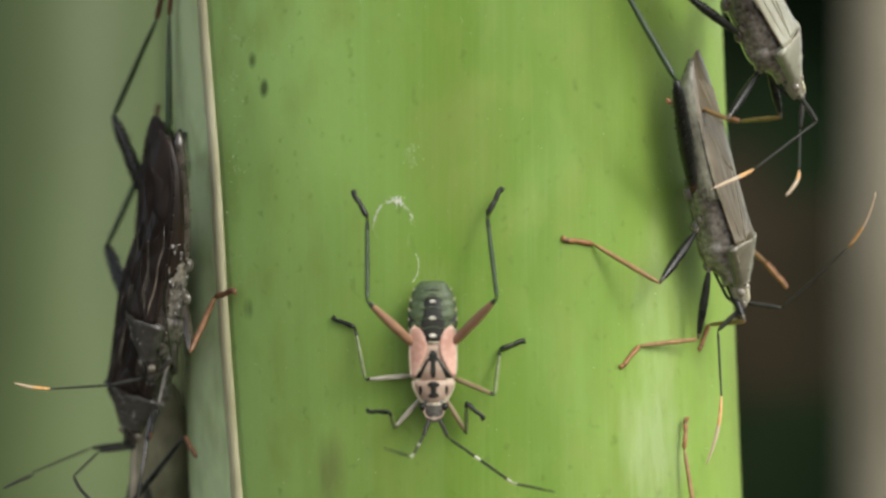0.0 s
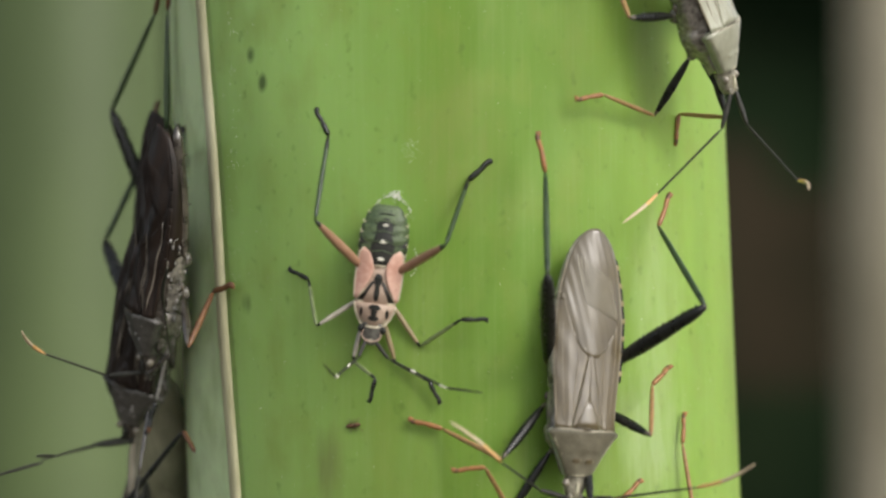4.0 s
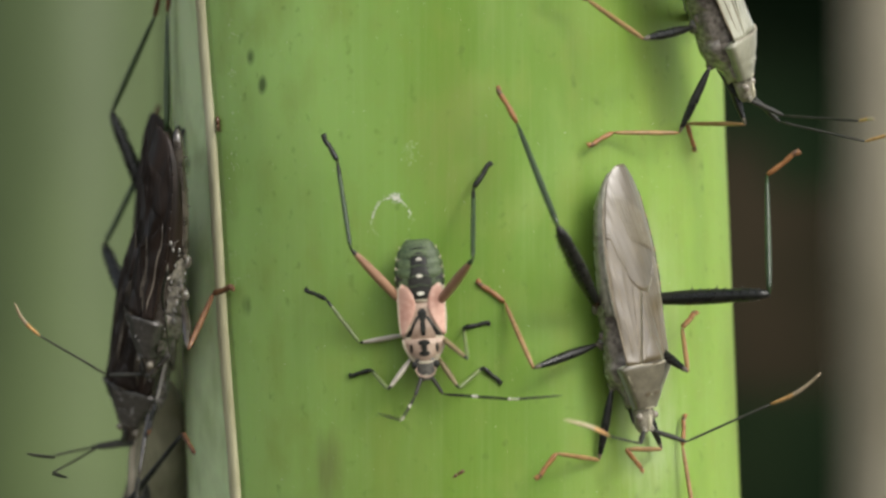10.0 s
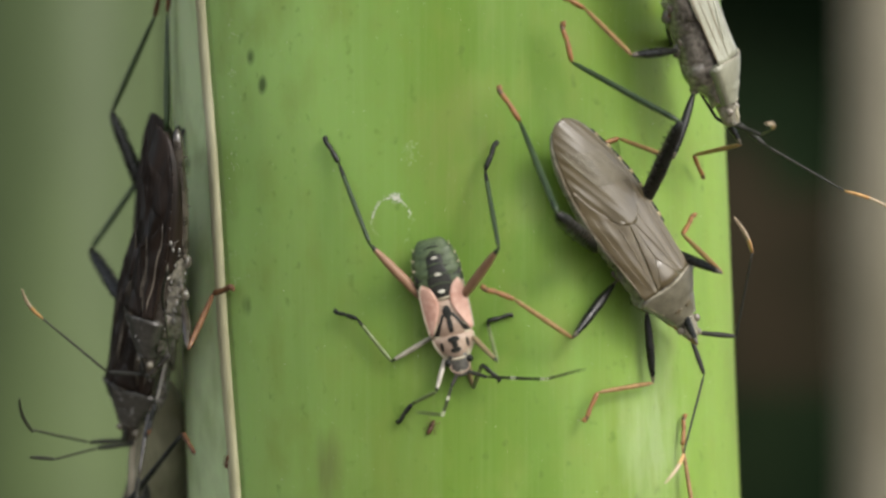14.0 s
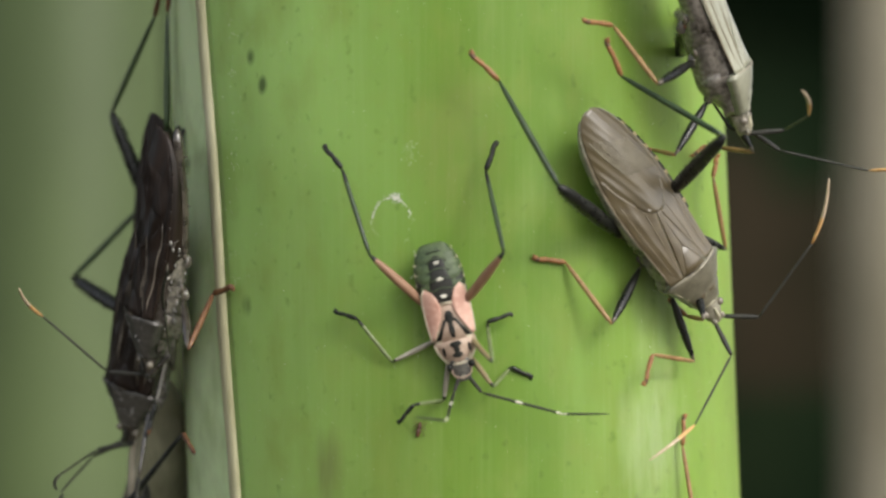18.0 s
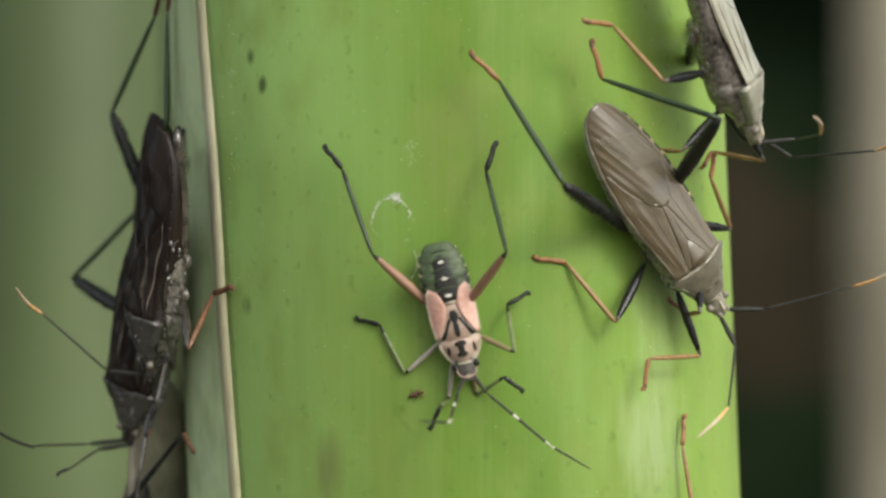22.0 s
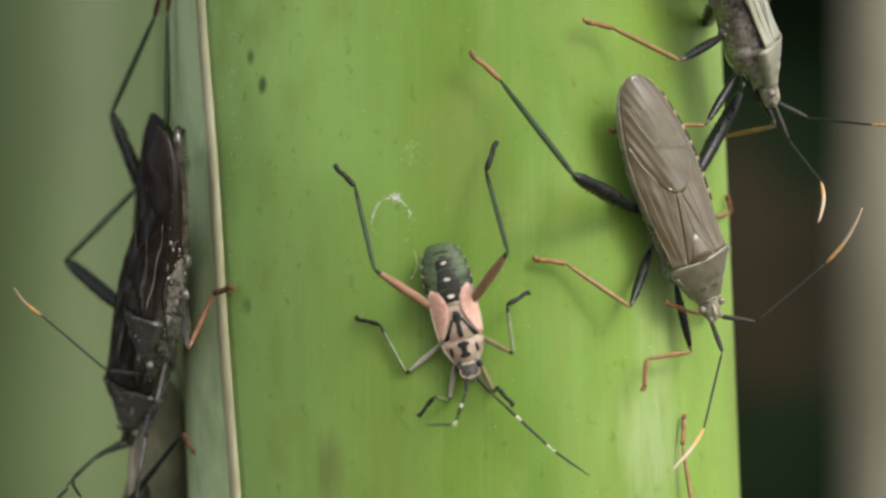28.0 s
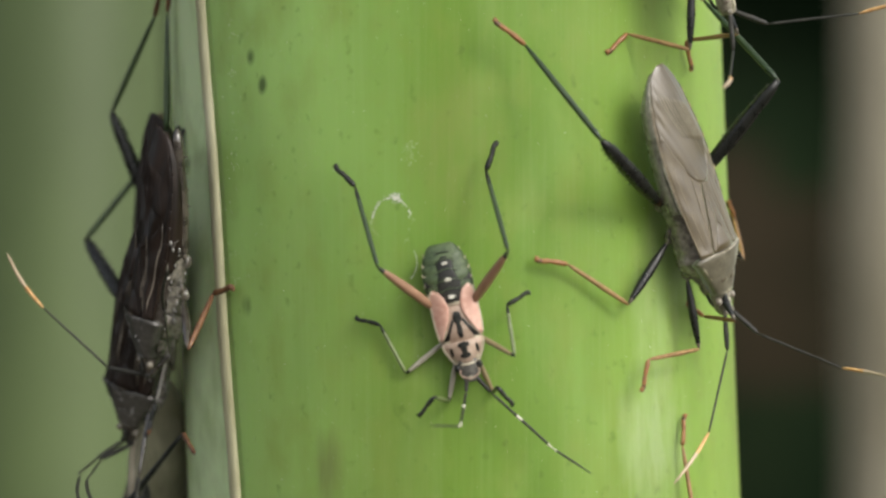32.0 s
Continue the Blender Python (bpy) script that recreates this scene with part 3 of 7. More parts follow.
def adult_bug(name, label, dark=False, group="bugs on the stalk", umber=False, pale=False):
    bug = thing(name, label, "bug", group)
    wing, film, side_m = (M_DWING, M_DWING, M_DSIDE) if dark else (M_BROWNWING, M_BROWNWING, M_SIDE) if umber else (M_SHEENWING, M_SHEENWING, M_SIDE) if pale else (M_WING, M_FILM, M_SIDE)
    wide = lambda y: lerp_table(WIDE, y)
    seed = {"grey": 1.0, "dark": 5.0, "grey_": 9.0}.get(label[:4], 3.0) + len(label)

    def fold(x, y):
        """Soft folds of the wings; the dark, wet ones are crumpled."""
        if dark:
            return 0.34 * noise.noise(Vector((x * 0.9, y * 0.32, seed))) + 0.16 * noise.noise(Vector((x * 2.2, y * 0.8, seed)))
        return 0.05 * math.cos(x * 2.2) + 0.07 * noise.noise(Vector((x * 0.7 + y * 0.4, y * 0.25, seed)))

    low_abd = lambda y: 2.3 * min(1, max(0.1, (12.3 - y) / 4))
    low_tho = lambda y: 3.0 * min(1, max(0.2, (y + 11.0) / 4.0))
    # abdomen under the wings
    bm = bmesh.new()
    ys = [11.3 - 12.6 * i / 20 for i in range(21)]
    loft(bm, body_rings(ys, lambda y: wide(y) * 1.03, lambda y: adult_top(wide(y) * 0.9, y) + 0.02, low_abd))
    abd = part("abdomen", bm, M_DWING if dark else M_PALEFLANK if umber else M_SIDE if pale else M_FLANK, bug, "mottled dark abdomen side" if dark or pale else "mottled grey abdomen side")
    for sgn in (-1, 1):
        # flank of each segment, and the flat banded rim that shows beyond the wings
        for j in range(7):
            y = 9.4 - 1.55 * j
            bm = bmesh.new()
            flank_plate(bm, y, y - 1.45, 0.12, 0.75, sgn, low_abd(y), 0.05, -0.2)
            rough_up(bm, 0.06, 2.0, seed + j)
            part("flank_plate", bm, M_DPLATE if dark else M_PALEFLANK if umber else M_SIDE if pale else M_FLANK, abd)
            out = 1.085 if sgn > 0 else 1.03
            rim_top = lambda x, yy: adult_top(wide(yy) * 0.96, yy) + 0.05 - 0.25 * (abs(x) / wide(yy) - 0.9)
            bm = bmesh.new()
            sheet(bm, lambda p, r: (sgn * wide(y - 1.55 * r) * (0.86 + (out - 0.86) * p * (1 - 0.03 * math.sin(math.pi * r))), y - 1.55 * r), rim_top, 0.14, 4, 6)
            rim = part("rim_plate", bm, M_DWING if dark else M_FLANK if sgn < 0 or umber else M_BLACK, abd)
            if dark or umber or sgn < 0:
                continue
            bm = bmesh.new()
            sheet(bm, lambda p, r: (sgn * wide(y - 0.5 - 0.45 * r) * (0.88 + (out + 0.01 - 0.88) * p), y - 0.5 - 0.45 * r), lambda x, yy: rim_top(x, yy) + 0.02, 0.1, 3, 3)
            part("edge_mark", bm, M_STRAW, rim)
    # thorax from beneath, with its side plates
    bm = bmesh.new()
    ys = [0.6 - 10.5 * i / 16 for i in range(17)]
    loft(bm, body_rings(ys, lambda y: wide(y) * 0.96, lambda y: adult_top(wide(y) * 0.8, y), low_tho))
    rough_up(bm, 0.05, 1.4, seed)
    tho = part("thorax", bm, side_m, bug, "mottled silvery brown thorax side")
    for sgn in (-1, 1):
        for y, size, a1 in ((0.2, 2.5, 0.85), (-2.5, 2.6, 0.95), (-5.3, 2.3, 0.95), (-7.8, 1.7, 0.85)):
            bm = bmesh.new()
            flank_plate(bm, y, y - size, 0.10, a1, sgn, low_tho(y - size / 2), 0.10, -0.45, 8)
            rough_up(bm, 0.13 if dark else 0.09, 1.5, seed + y)
            part("side_plate", bm, M_DPLATE if dark else side_m, tho)
        for y, size in ((-0.6, 1.0), (-3.8, 1.0), (-7.6, 0.8)):
            bm = bmesh.new()
            at = flank_place(y, 0.95, sgn, low_tho(y))
            ball(bm, at, 0.62 * size, (0.8, 1.15, 0.9), 14)
            rough_up(bm, 0.16, 1.4, seed - y)
            part("coxa", bm, M_DPLATE if dark else side_m, tho)
            bm = bmesh.new()
            ball(bm, flank_place(y + 0.75, 0.62, sgn, low_tho(y), 0.12), 0.26 * size, (0.8, 1.5, 0.8), 10)
            part("scent_lobe", bm, M_KNEE, tho)
    if dark:
        # wet wrinkles along the flank; every third is pale to paint a glint
        random.seed(int(seed * 10))
        for sgn in (-1, 1):
            for j in range(22):
                y, a = random.uniform(-6.5, 1.5), random.uniform(0.02, 1.0)
                bm, pts = bmesh.new(), []
                for i in range(6):
                    pts.append(flank_place(y, max(0.0, a), sgn, 2.7, 0.14))
                    y += random.uniform(-0.1, 0.34)
                    a += random.uniform(-0.14, 0.14)
                r = random.uniform(0.03, 0.075)
                tube(bm, pts, [r * 0.3, r, r * 1.2, r, r * 0.8, r * 0.3], 6)
                part("glint_wrinkle", bm, M_SILVER if j % 3 == 0 else M_DPLATE, tho)
        # pale beads added as small wet glints
        bm = bmesh.new()
        for j in range(70):
            sgn = 1 if j % 3 else -1
            ball(bm, flank_place(random.uniform(-9.0, 2.0), random.uniform(0.0, 0.9), sgn, 2.7, 0.16), random.uniform(0.06, 0.19), (1, random.uniform(0.8, 2.2), 0.8), 7)
        for j in range(14):
            x, y = random.uniform(-1.9, 1.9), random.uniform(-8.8, -6.0)
            ball(bm, (x, y, adult_top(x, y) + 0.2), random.uniform(0.05, 0.14), (1, 1.2, 0.8), 7)
        tagged(part("glint_beads", bm, M_SILVER, bug, "small wet glinting specks"), kind="stuff")
    # leathery fore wings: the inner plate beside the scutellum, the outer one, and the thin overlapped hind part
    suture = lambda y: 0.14 + 1.36 * max(0.0, min(1.0, (0.9 - y) / 6.6))
    inner = lambda y: 0.004 if y > -3.1 else 0.004 + 1.3 * (-3.1 - y) / 2.6
    seam = lambda p: 0.7 + 5.0 * p ** 2.1
    for sgn in (-1, 1):
        bm = bmesh.new()

        def outer_place(p, r):
            f = 0.045 + 0.955 * p
            y = -5.75 + (seam(min(1.0, max(0.0, f - 0.10 * sgn) / 0.98)) + 6.05) * r
            return sgn * (suture(y) + (wide(y) * 0.975 - suture(y)) * p), y

        lay = lambda x, y: adult_top(x, y) + 0.11 + fold(x, y) - 0.05 * math.exp(-((abs(x) - suture(y)) / 0.16) ** 2) + 0.05 * math.exp(-((abs(x) / wide(y) - 0.62) / 0.06) ** 2)
        sheet(bm, outer_place, lay, 0.13, 16, 26)
        fore = part("fore_wing", bm, wing, bug, "dull brown leathery wing cover")
        bm = bmesh.new()

        def clavus_place(p, r):
            y = -5.7 + 6.45 * r
            return sgn * (inner(y) + (suture(y) - 0.03 - inner(y)) * p), y

        sheet(bm, clavus_place, lambda x, y: adult_top(x, y) + 0.15 + 0.5 * fold(x, y) - 0.05 * (abs(x) / 1.4) ** 2, 0.12, 6, 18)
        part("clavus", bm, wing, fore)
        for k0, k1, ya, yb in ((0.76, 0.80, -5.2, 3.4), (0.52, 0.34, -5.2, 1.6)) + (((0.36, 0.36, -4.6, 2.6),) if dark else ()):
            bm, pts = bmesh.new(), []
            for i in range(9):
                y = ya + (yb - ya) * i / 8
                x = wide(y) * (k0 + (k1 - k0) * i / 8)
                pts.append((sgn * x, y, lay(x, y) + 0.0))
            r = 0.08 if dark else 0.045
            tube(bm, pts, [0.01] + [r] * 7 + [0.01], 6)
            part("vein", bm, M_DRIDGE if dark else wing if umber else M_VEIN, fore)
    bm = bmesh.new()

    def film_place(p, r):
        u = 2 * p - 1
        q = min(1.0, abs(u - 0.10) / 0.98)
        y = seam(q) - 0.2 + (11.95 - seam(q) + 0.2) * r
        return u * wide(min(y, 11.9)) * 0.955, y

    film_top = lambda x, y: adult_top(x, y) + 0.12 + fold(x, y) * min(1.0, max(0.3, (11.0 - y) / 5)) + (0.0 if dark else 0.022 * math.sin(9.0 * x + 2.6 * y))
    sheet(bm, film_place, film_top, 0.05, 30, 30)
    mem = part("membrane", bm, film, bug, "smooth translucent brown wing membrane")
    bm = bmesh.new()
    arc = [film_place(0.03 + 0.94 * i / 24, 0.0) for i in range(25)]
    tube(bm, [(x, y, film_top(x, y) - 0.015) for x, y in arc], [0.03] * 25, 6)
    part("wing_seam", bm, wing if dark or umber else M_VEIN, mem)
    # membrane veins, their gloss put into a pale colour
    for j in range(13):
        bm, pts = bmesh.new(), []
        for i in range(10):
            k = i / 9
            x = -1.55 + 0.27 * j + 1.15 * k ** 1.5
            y = 9.6 - 0.16 * j - (4.6 - 0.05 * j) * k
            u = x / (wide(y) * 0.955)
            if abs(u) > 0.93 or y < seam(min(1.0, abs(u - 0.10))) - 0.1:
                continue
            pts.append((x, y, film_top(x, y) + 0.024))
        if len(pts) > 3:
            tube(bm, pts, [0.008] + [0.044] * (len(pts) - 2) + [0.008], 5)
            part("vein", bm, wing if dark or umber else M_FOLD, mem)
    for sgn in (-1, 1):
        bm = bmesh.new()
        tube(bm, [(sgn * wide(y) * 0.975, y, adult_top(wide(y) * 0.975, y) + 0.08) for y in [-5.5 + 14.5 * i / 16 for i in range(17)]], [0.05] + [0.10] * 15 + [0.03], 8)
        part("wing_edge", bm, wing if dark or umber else M_VEIN, bug)
    # scutellum
    bm = bmesh.new()
    shell(bm, [(-5.9, -1.35, 1.35), (-5.0, -0.98, 0.98), (-4.0, -0.48, 0.48), (-3.0, -0.05, 0.05)], lambda x, y: adult_top(x, y) + 0.22 - 0.1 * x * x - 0.06 * max(0.0, y + 4.5), 0.2, 8)
    part("scutellum", bm, wing, bug)
    # pronotum with its shoulder corners
    bm = bmesh.new()
    rows = []
    for i in range(17):
        y = -5.75 - 4.1 * i / 16
        w = wide(y) * 1.02
        if i in (1, 2):
            w += 0.13
        if i == 0:
            w *= 0.90
        rows.append((y, -w, w))
    pro_top = lambda x, y: adult_top(x, y) + 0.20 - 0.05 * math.cos(3 * x) * (1 if y < -7.8 else 0.3) + 0.05 * noise.noise(Vector((x * 1.3, y * 1.3, seed))) - 0.10 * math.exp(-((y + 8.0) / 0.25) ** 2)
    shell(bm, rows, pro_top, 0.8, 18)
    pro = part("pronotum", bm, M_DPRO if dark else M_SHEENWING if pale else M_PRONOTUM, bug, "finely pitted greyish brown shield")
    bm = bmesh.new()
    tube(bm, [(-2.75 + 5.5 * i / 14, -5.85 - 0.06 * math.cos(math.pi * (i / 7 - 1)), pro_top(-2.75 + 5.5 * i / 14, -5.85) - 0.02) for i in range(15)],
         [0.03] + [0.08] * 13 + [0.03], 6)
    part("hind_rim", bm, M_DPRO if dark else M_FOLD, pro)
    bm = bmesh.new()
    tube(bm, [(-1.3 + 2.0 * i / 8, -5.66, adult_top(-1.3 + 2.0 * i / 8, -5.7) + 0.24) for i in range(9)], [0.02] + [0.055] * 7 + [0.02], 6)
    part("groove", bm, M_BELLY, pro)
    if not dark:
        for sgn in (-1, 1):
            bm = bmesh.new()
            tube(bm, [(sgn * (2.95 - 1.1 * p), -6.25 - 1.9 * p, adult_top(2.95 - 1.1 * p, -6.25 - 1.9 * p) + 0.12) for p in (0, 0.3, 0.6, 1)], [0.05, 0.10, 0.07, 0.02], 6)
            part("shoulder_ridge", bm, M_EDGE, pro)
            bm = bmesh.new()
            shell(bm, oval(sgn * 0.62, -8.55, 0.42, 0.22), lambda x, y: pro_top(x, y) + 0.03, 0.1, 5)
            part("callus", bm, wing, pro)
    bm = bmesh.new()
    tube(bm, [(-1.05 + 2.1 * i / 10, -9.78, adult_top(-1.05 + 2.1 * i / 10, -9.75) + 0.10) for i in range(11)], [0.04] + [0.11] * 9 + [0.04], 8)
    part("collar", bm, M_DPRO if dark else M_EDGE, pro)
    # head
    bm = bmesh.new()
    hw = [(-9.5, 0.86), (-10.1, 0.95), (-10.9, 1.0), (-11.5, 0.82), (-12.0, 0.42)]
    ys = [-9.5 - 2.5 * i / 12 for i in range(13)]
    loft(bm, body_rings(ys, lambda y: lerp_table(hw, y), lambda y: 0.86 - 0.16 * (-9.5 - y), lambda y: 1.0 - 0.15 * (-9.5 - y), 18))
    rough_up(bm, 0.10, 2.4, seed)
    head = part("head", bm, side_m if dark else M_HEAD, bug, "small grey brown head")
    for sgn in (-1, 1):
        bm = bmesh.new()
        ball(bm, (sgn * 1.02, -10.55, 0.38), 0.38, (0.9, 1, 1), 14)
        part("eye", bm, M_EYE, head)
        bm = bmesh.new()
        ball(bm, (sgn * 0.33, -9.98, 0.86), 0.12, (1, 1, 0.7), 8)
        part("simple_eye", bm, M_EYE, head)
        bm = bmesh.new()
        ball(bm, (sgn * 0.52, -11.75, 0.32), 0.3, (0.9, 1.2, 0.9), 10)
        part("feeler_socket", bm, M_FEELER if dark else M_HEAD, head)
    bm = bmesh.new()
    tube(bm, [(0, -12.1, 0.1), (0, -11.3, 0.68), (0, -10.5, 0.82)], [0.16, 0.2, 0.1], 8)
    part("face_ridge", bm, M_FEELER if dark else M_EDGE, head)
    bm = bmesh.new()
    tube(bm, [(0, -11.8, -0.5), (0, -11.0, -1.3), (0, -8.7, -2.0), (0, -5.2, -2.6)], [0.2, 0.16, 0.13, 0.07], 8)
    part("beak", bm, M_FEELER, bug)
    return bug, adult_pieces(bug, dark)


N_WIDE = [(6.1, 0.85), (5.8, 1.32), (5.1, 1.76), (4.2, 2.08), (2.9, 2.22), (1.6, 2.15), (0.6, 1.95), (-1, 2.0), (-2.8, 1.9), (-4.6, 1.05)]
N_CREST = [(6.1, 0.15), (5.0, 0.75), (3.0, 1.1), (1.0, 0.95), (-1.0, 0.85), (-3.0, 0.85), (-4.6, 0.5)]


def nymph_top(x, y):
    w = lerp_table(N_WIDE, y)
    return lerp_table(N_CREST, y) - 0.7 * (x / max(w, 0.4)) ** 2


def nymph_bug():
    bug = thing("bug_nymph", "small wingless bug nymph, green and pink with black marks", "bug", "bugs on the stalk")
    wide = lambda y: lerp_table(N_WIDE, y)
    # abdomen, one band a segment, with toothed edges
    bm = bmesh.new()
    ys = [6.1 - 5.45 * i / 28 for i in range(29)]

    def saw(y):
        k = ((6.1 - y) / 0.88) % 1.0
        return wide(y) * (0.94 + 0.10 * (1 - k))

    loft(bm, body_rings(ys, saw, lambda y: nymph_top(0, y) - 0.05 + 0.05 * abs(math.sin((6.1 - y) / 0.88 * math.pi)), lambda y: 1.0 * min(1, (6.4 - y) / 2), 24))
    abd = part("abdomen", bm, M_GREEN, bug, "mossy green ridged abdomen")
    for j in range(6):
        y = 5.22 - 0.88 * j
        bm = bmesh.new()
        w = wide(y) * 0.96
        tube(bm, [(-w + 2 * w * i / 12, y + 0.12 * math.cos(math.pi * (i / 6 - 1)), nymph_top(-w + 2 * w * i / 12, y) + 0.0) for i in range(13)], [0.05] * 13, 6)
        part("segment_ridge", bm, M_NBLACK, abd)
        for sgn in (-1, 1):
            bm = bmesh.new()
            tube(bm, [(sgn * w * 0.9, y + 0.1, nymph_top(w * 0.9, y)), (sgn * w * 1.0, y + 0.05, nymph_top(w, y) + 0.02), (sgn * w * 1.02, y + 0.32, nymph_top(w, y) + 0.0)],
                 [0.04, 0.06, 0.025], 6)
            part("edge_mark", bm, M_CREAM, abd)
        for sgn in (-1, 1):
            bm = bmesh.new()
            tube(bm, [(sgn * w * 0.62, y + 0.02, nymph_top(w * 0.62, y)), (sgn * w * 0.66, y + 0.42, nymph_top(w * 0.66, y + 0.42) + 0.02), (sgn * w * 0.64, y + 0.8, nymph_top(w * 0.64, y + 0.8))], [0.03, 0.045, 0.02], 6)
            part("segment_crease", bm, M_NBLACK, abd)
    bm = bmesh.new()
    shell(bm, [(4.95, -0.16, 0.16), (4.6, -0.6, 0.6), (4.1, -0.74, 0.74), (3.5, -0.68, 0.68), (3.1, -0.82, 0.82), (2.5, -0.98, 0.98), (2.1, -1.2, 1.2),
               (1.7, -1.45, 1.45), (1.2, -1.5, 1.5), (0.8, -1.0, 1.0)], lambda x, y: nymph_top(x, y) + 0.07, 0.12, 8)
    part("black_patch", bm, M_NBLACK, abd)
    for sgn in (-1, 1):
        bm = bmesh.new()
        shell(bm, [(3.1, sgn * 1.95 - 0.1, sgn * 1.95 + 0.1), (2.6, sgn * 1.72 - 0.36, sgn * 1.72 + 0.36), (1.5, sgn * 1.45 - 0.55, sgn * 1.45 + 0.55)], lambda x, y: nymph_top(x, y) + 0.06, 0.1, 5)
        part("black_patch", bm, M_NBLACK, abd)
    for y in (4.62, 3.72, 2.84, 1.98):
        bm = bmesh.new()
        w = wide(y) * 0.5
        tube(bm, [(-w + 2 * w * i / 8, y + 0.10 * math.cos(math.pi * (i / 4 - 1)), nymph_top(-w + 2 * w * i / 8, y) + 0.09) for i in range(9)], [0.02] + [0.045] * 7 + [0.02], 6)
        part("segment_line", bm, M_GREEN, abd)
    for y, r in ((4.32, 0.20), (2.85, 0.22), (1.32, 0.23)):
        bm = bmesh.new()
        ball(bm, (0, y, nymph_top(0, y) + 0.08), r, (1.5, 0.75, 0.35), 10)
        rough_up(bm, 0.05, 4.0, int(y * 10))
        part("white_spot", bm, M_WHITE, abd)
    bm = bmesh.new()
    tube(bm, [(-0.55, 0.72, nymph_top(0.55, 0.7) + 0.14), (0, 0.70, nymph_top(0, 0.7) + 0.16), (0.55, 0.72, nymph_top(0.55, 0.7) + 0.14)], [0.07, 0.10, 0.07], 6)
    part("cream_bar", bm, M_CREAM, abd)
    # thorax below and between the pads
    bm = bmesh.new()
    ys = [0.9 - 5.5 * i / 12 for i in range(13)]
    loft(bm, body_rings(ys, lambda y: wide(y) * 0.95, lambda y: nymph_top(0, y) - 0.08, lambda y: 1.15 * min(1, (y + 5.4) / 2)))
    part("thorax", bm, M_CREAM, bug)
    # central plate: cream with a black forked figure
    bm = bmesh.new()
    shell(bm, [(0.55, -0.8, 0.8), (0.0, -0.85, 0.85), (-1.5, -1.3, 1.3), (-2.7, -1.85, 1.85)], lambda x, y: nymph_top(x, y) + 0.04, 0.15, 10)
    mid = part("central_plate", bm, M_TAN, bug)
    bm = bmesh.new()
    shell(bm, [(0.0, -0.22, 0.22), (-0.4, -0.40, 0.40), (-0.8, -0.36, 0.36), (-1.1, -0.20, 0.20), (-1.8, -0.26, 0.26), (-2.4, -0.16, 0.16)], lambda x, y: nymph_top(x, y) + 0.10, 0.1, 6)
    part("black_mark", bm, M_NBLACK, mid)
    for sgn in (-1, 1):
        bm = bmesh.new()
        shell(bm, [(-0.7, sgn * 0.40 - 0.16, sgn * 0.40 + 0.16), (-1.5, sgn * 0.85 - 0.15, sgn * 0.85 + 0.15), (-2.45, sgn * 1.4 - 0.26, sgn * 1.4 + 0.26)],
              lambda x, y: nymph_top(x, y) + 0.11, 0.1, 5)
        part("black_mark", bm, M_NBLACK, mid)
        # pink pad and its cream rim
        bm = bmesh.new()
        rows = []
        for i in range(13):
            s = i / 12
            y = 2.2 - 4.55 * s
            inner = lerp_table([(0.0, 1.55), (0.04, 1.2), (0.12, 0.9), (0.30, 0.58), (0.45, 0.52), (0.6, 0.72), (0.8, 1.2), (1.0, 1.72)], s)
            outer = lerp_table([(0.0, 1.62), (0.04, 1.85), (0.12, 1.98), (0.30, 2.06), (0.7, 2.06), (1.0, 1.95)], s)
            rows.append((y, min(sgn * inner, sgn * outer), max(sgn * inner, sgn * outer)))
        pad_top = lambda x, y: nymph_top(x, y) + 0.26 - 0.12 * (abs(x) - 1.35) ** 2
        shell(bm, rows, pad_top, 0.28, 8)
        pad = part("wing_pad", bm, M_PINK, bug, "rounded pink wing pad")
        bm = bmesh.new()
        edge = [(b if sgn > 0 else a, y) for y, a, b in rows]
        tube(bm, [(x, y, pad_top(x, y) - 0.02) for x, y in edge], [0.05] + [0.085] * 11 + [0.05], 6)
        part("pad_rim", bm, M_CREAM, pad)
    # pronotum
    bm = bmesh.new()
    shell(bm, [(-2.65, -1.8, 1.8), (-3.2, -1.75, 1.75), (-3.9, -1.45, 1.45), (-4.6, -1.05, 1.05)], lambda x, y: nymph_top(x, y) + 0.16, 0.4, 12)
    pro = part("pronotum", bm, M_TAN, bug, "tan shield with black figure and cream rim")
    bm = bmesh.new()
    for x0, y0, rx, ry in ((0, -3.0, 0.55, 0.28), (0, -3.45, 0.28, 0.42), (0, -3.95, 0.5, 0.26)):
        shell(bm, oval(x0, y0, rx, ry), lambda x, y: nymph_top(x, y) + 0.21 + 0.001 * y0, 0.12, 6)
    part("black_mark", bm, M_NBLACK, pro)
    for sgn in (-1, 1):
        bm = bmesh.new()
        shell(bm, oval(sgn * 1.15, -3.5, 0.14, 0.42), lambda x, y: nymph_top(x, y) + 0.20, 0.1, 4)
        part("black_mark", bm, M_NBLACK, pro)
    bm = bmesh.new()
    rim = [(-1.85, -2.7), (-1.75, -3.25), (-1.45, -3.95), (-1.05, -4.55), (-0.5, -4.72), (0, -4.76), (0.5, -4.72), (1.05, -4.55), (1.45, -3.95), (1.75, -3.25), (1.85, -2.7)]
    tube(bm, [(x, y, nymph_top(x * 0.95, y) + 0.14) for x, y in rim], [0.06] + [0.10] * 9 + [0.06], 6)
    part("shield_rim", bm, M_CREAM, pro)
    # head
    bm = bmesh.new()
    hw = [(-4.3, 0.9), (-5.0, 1.05), (-5.7, 0.88), (-6.35, 0.5)]
    ys = [-4.3 - 2.05 * i / 8 for i in range(9)]
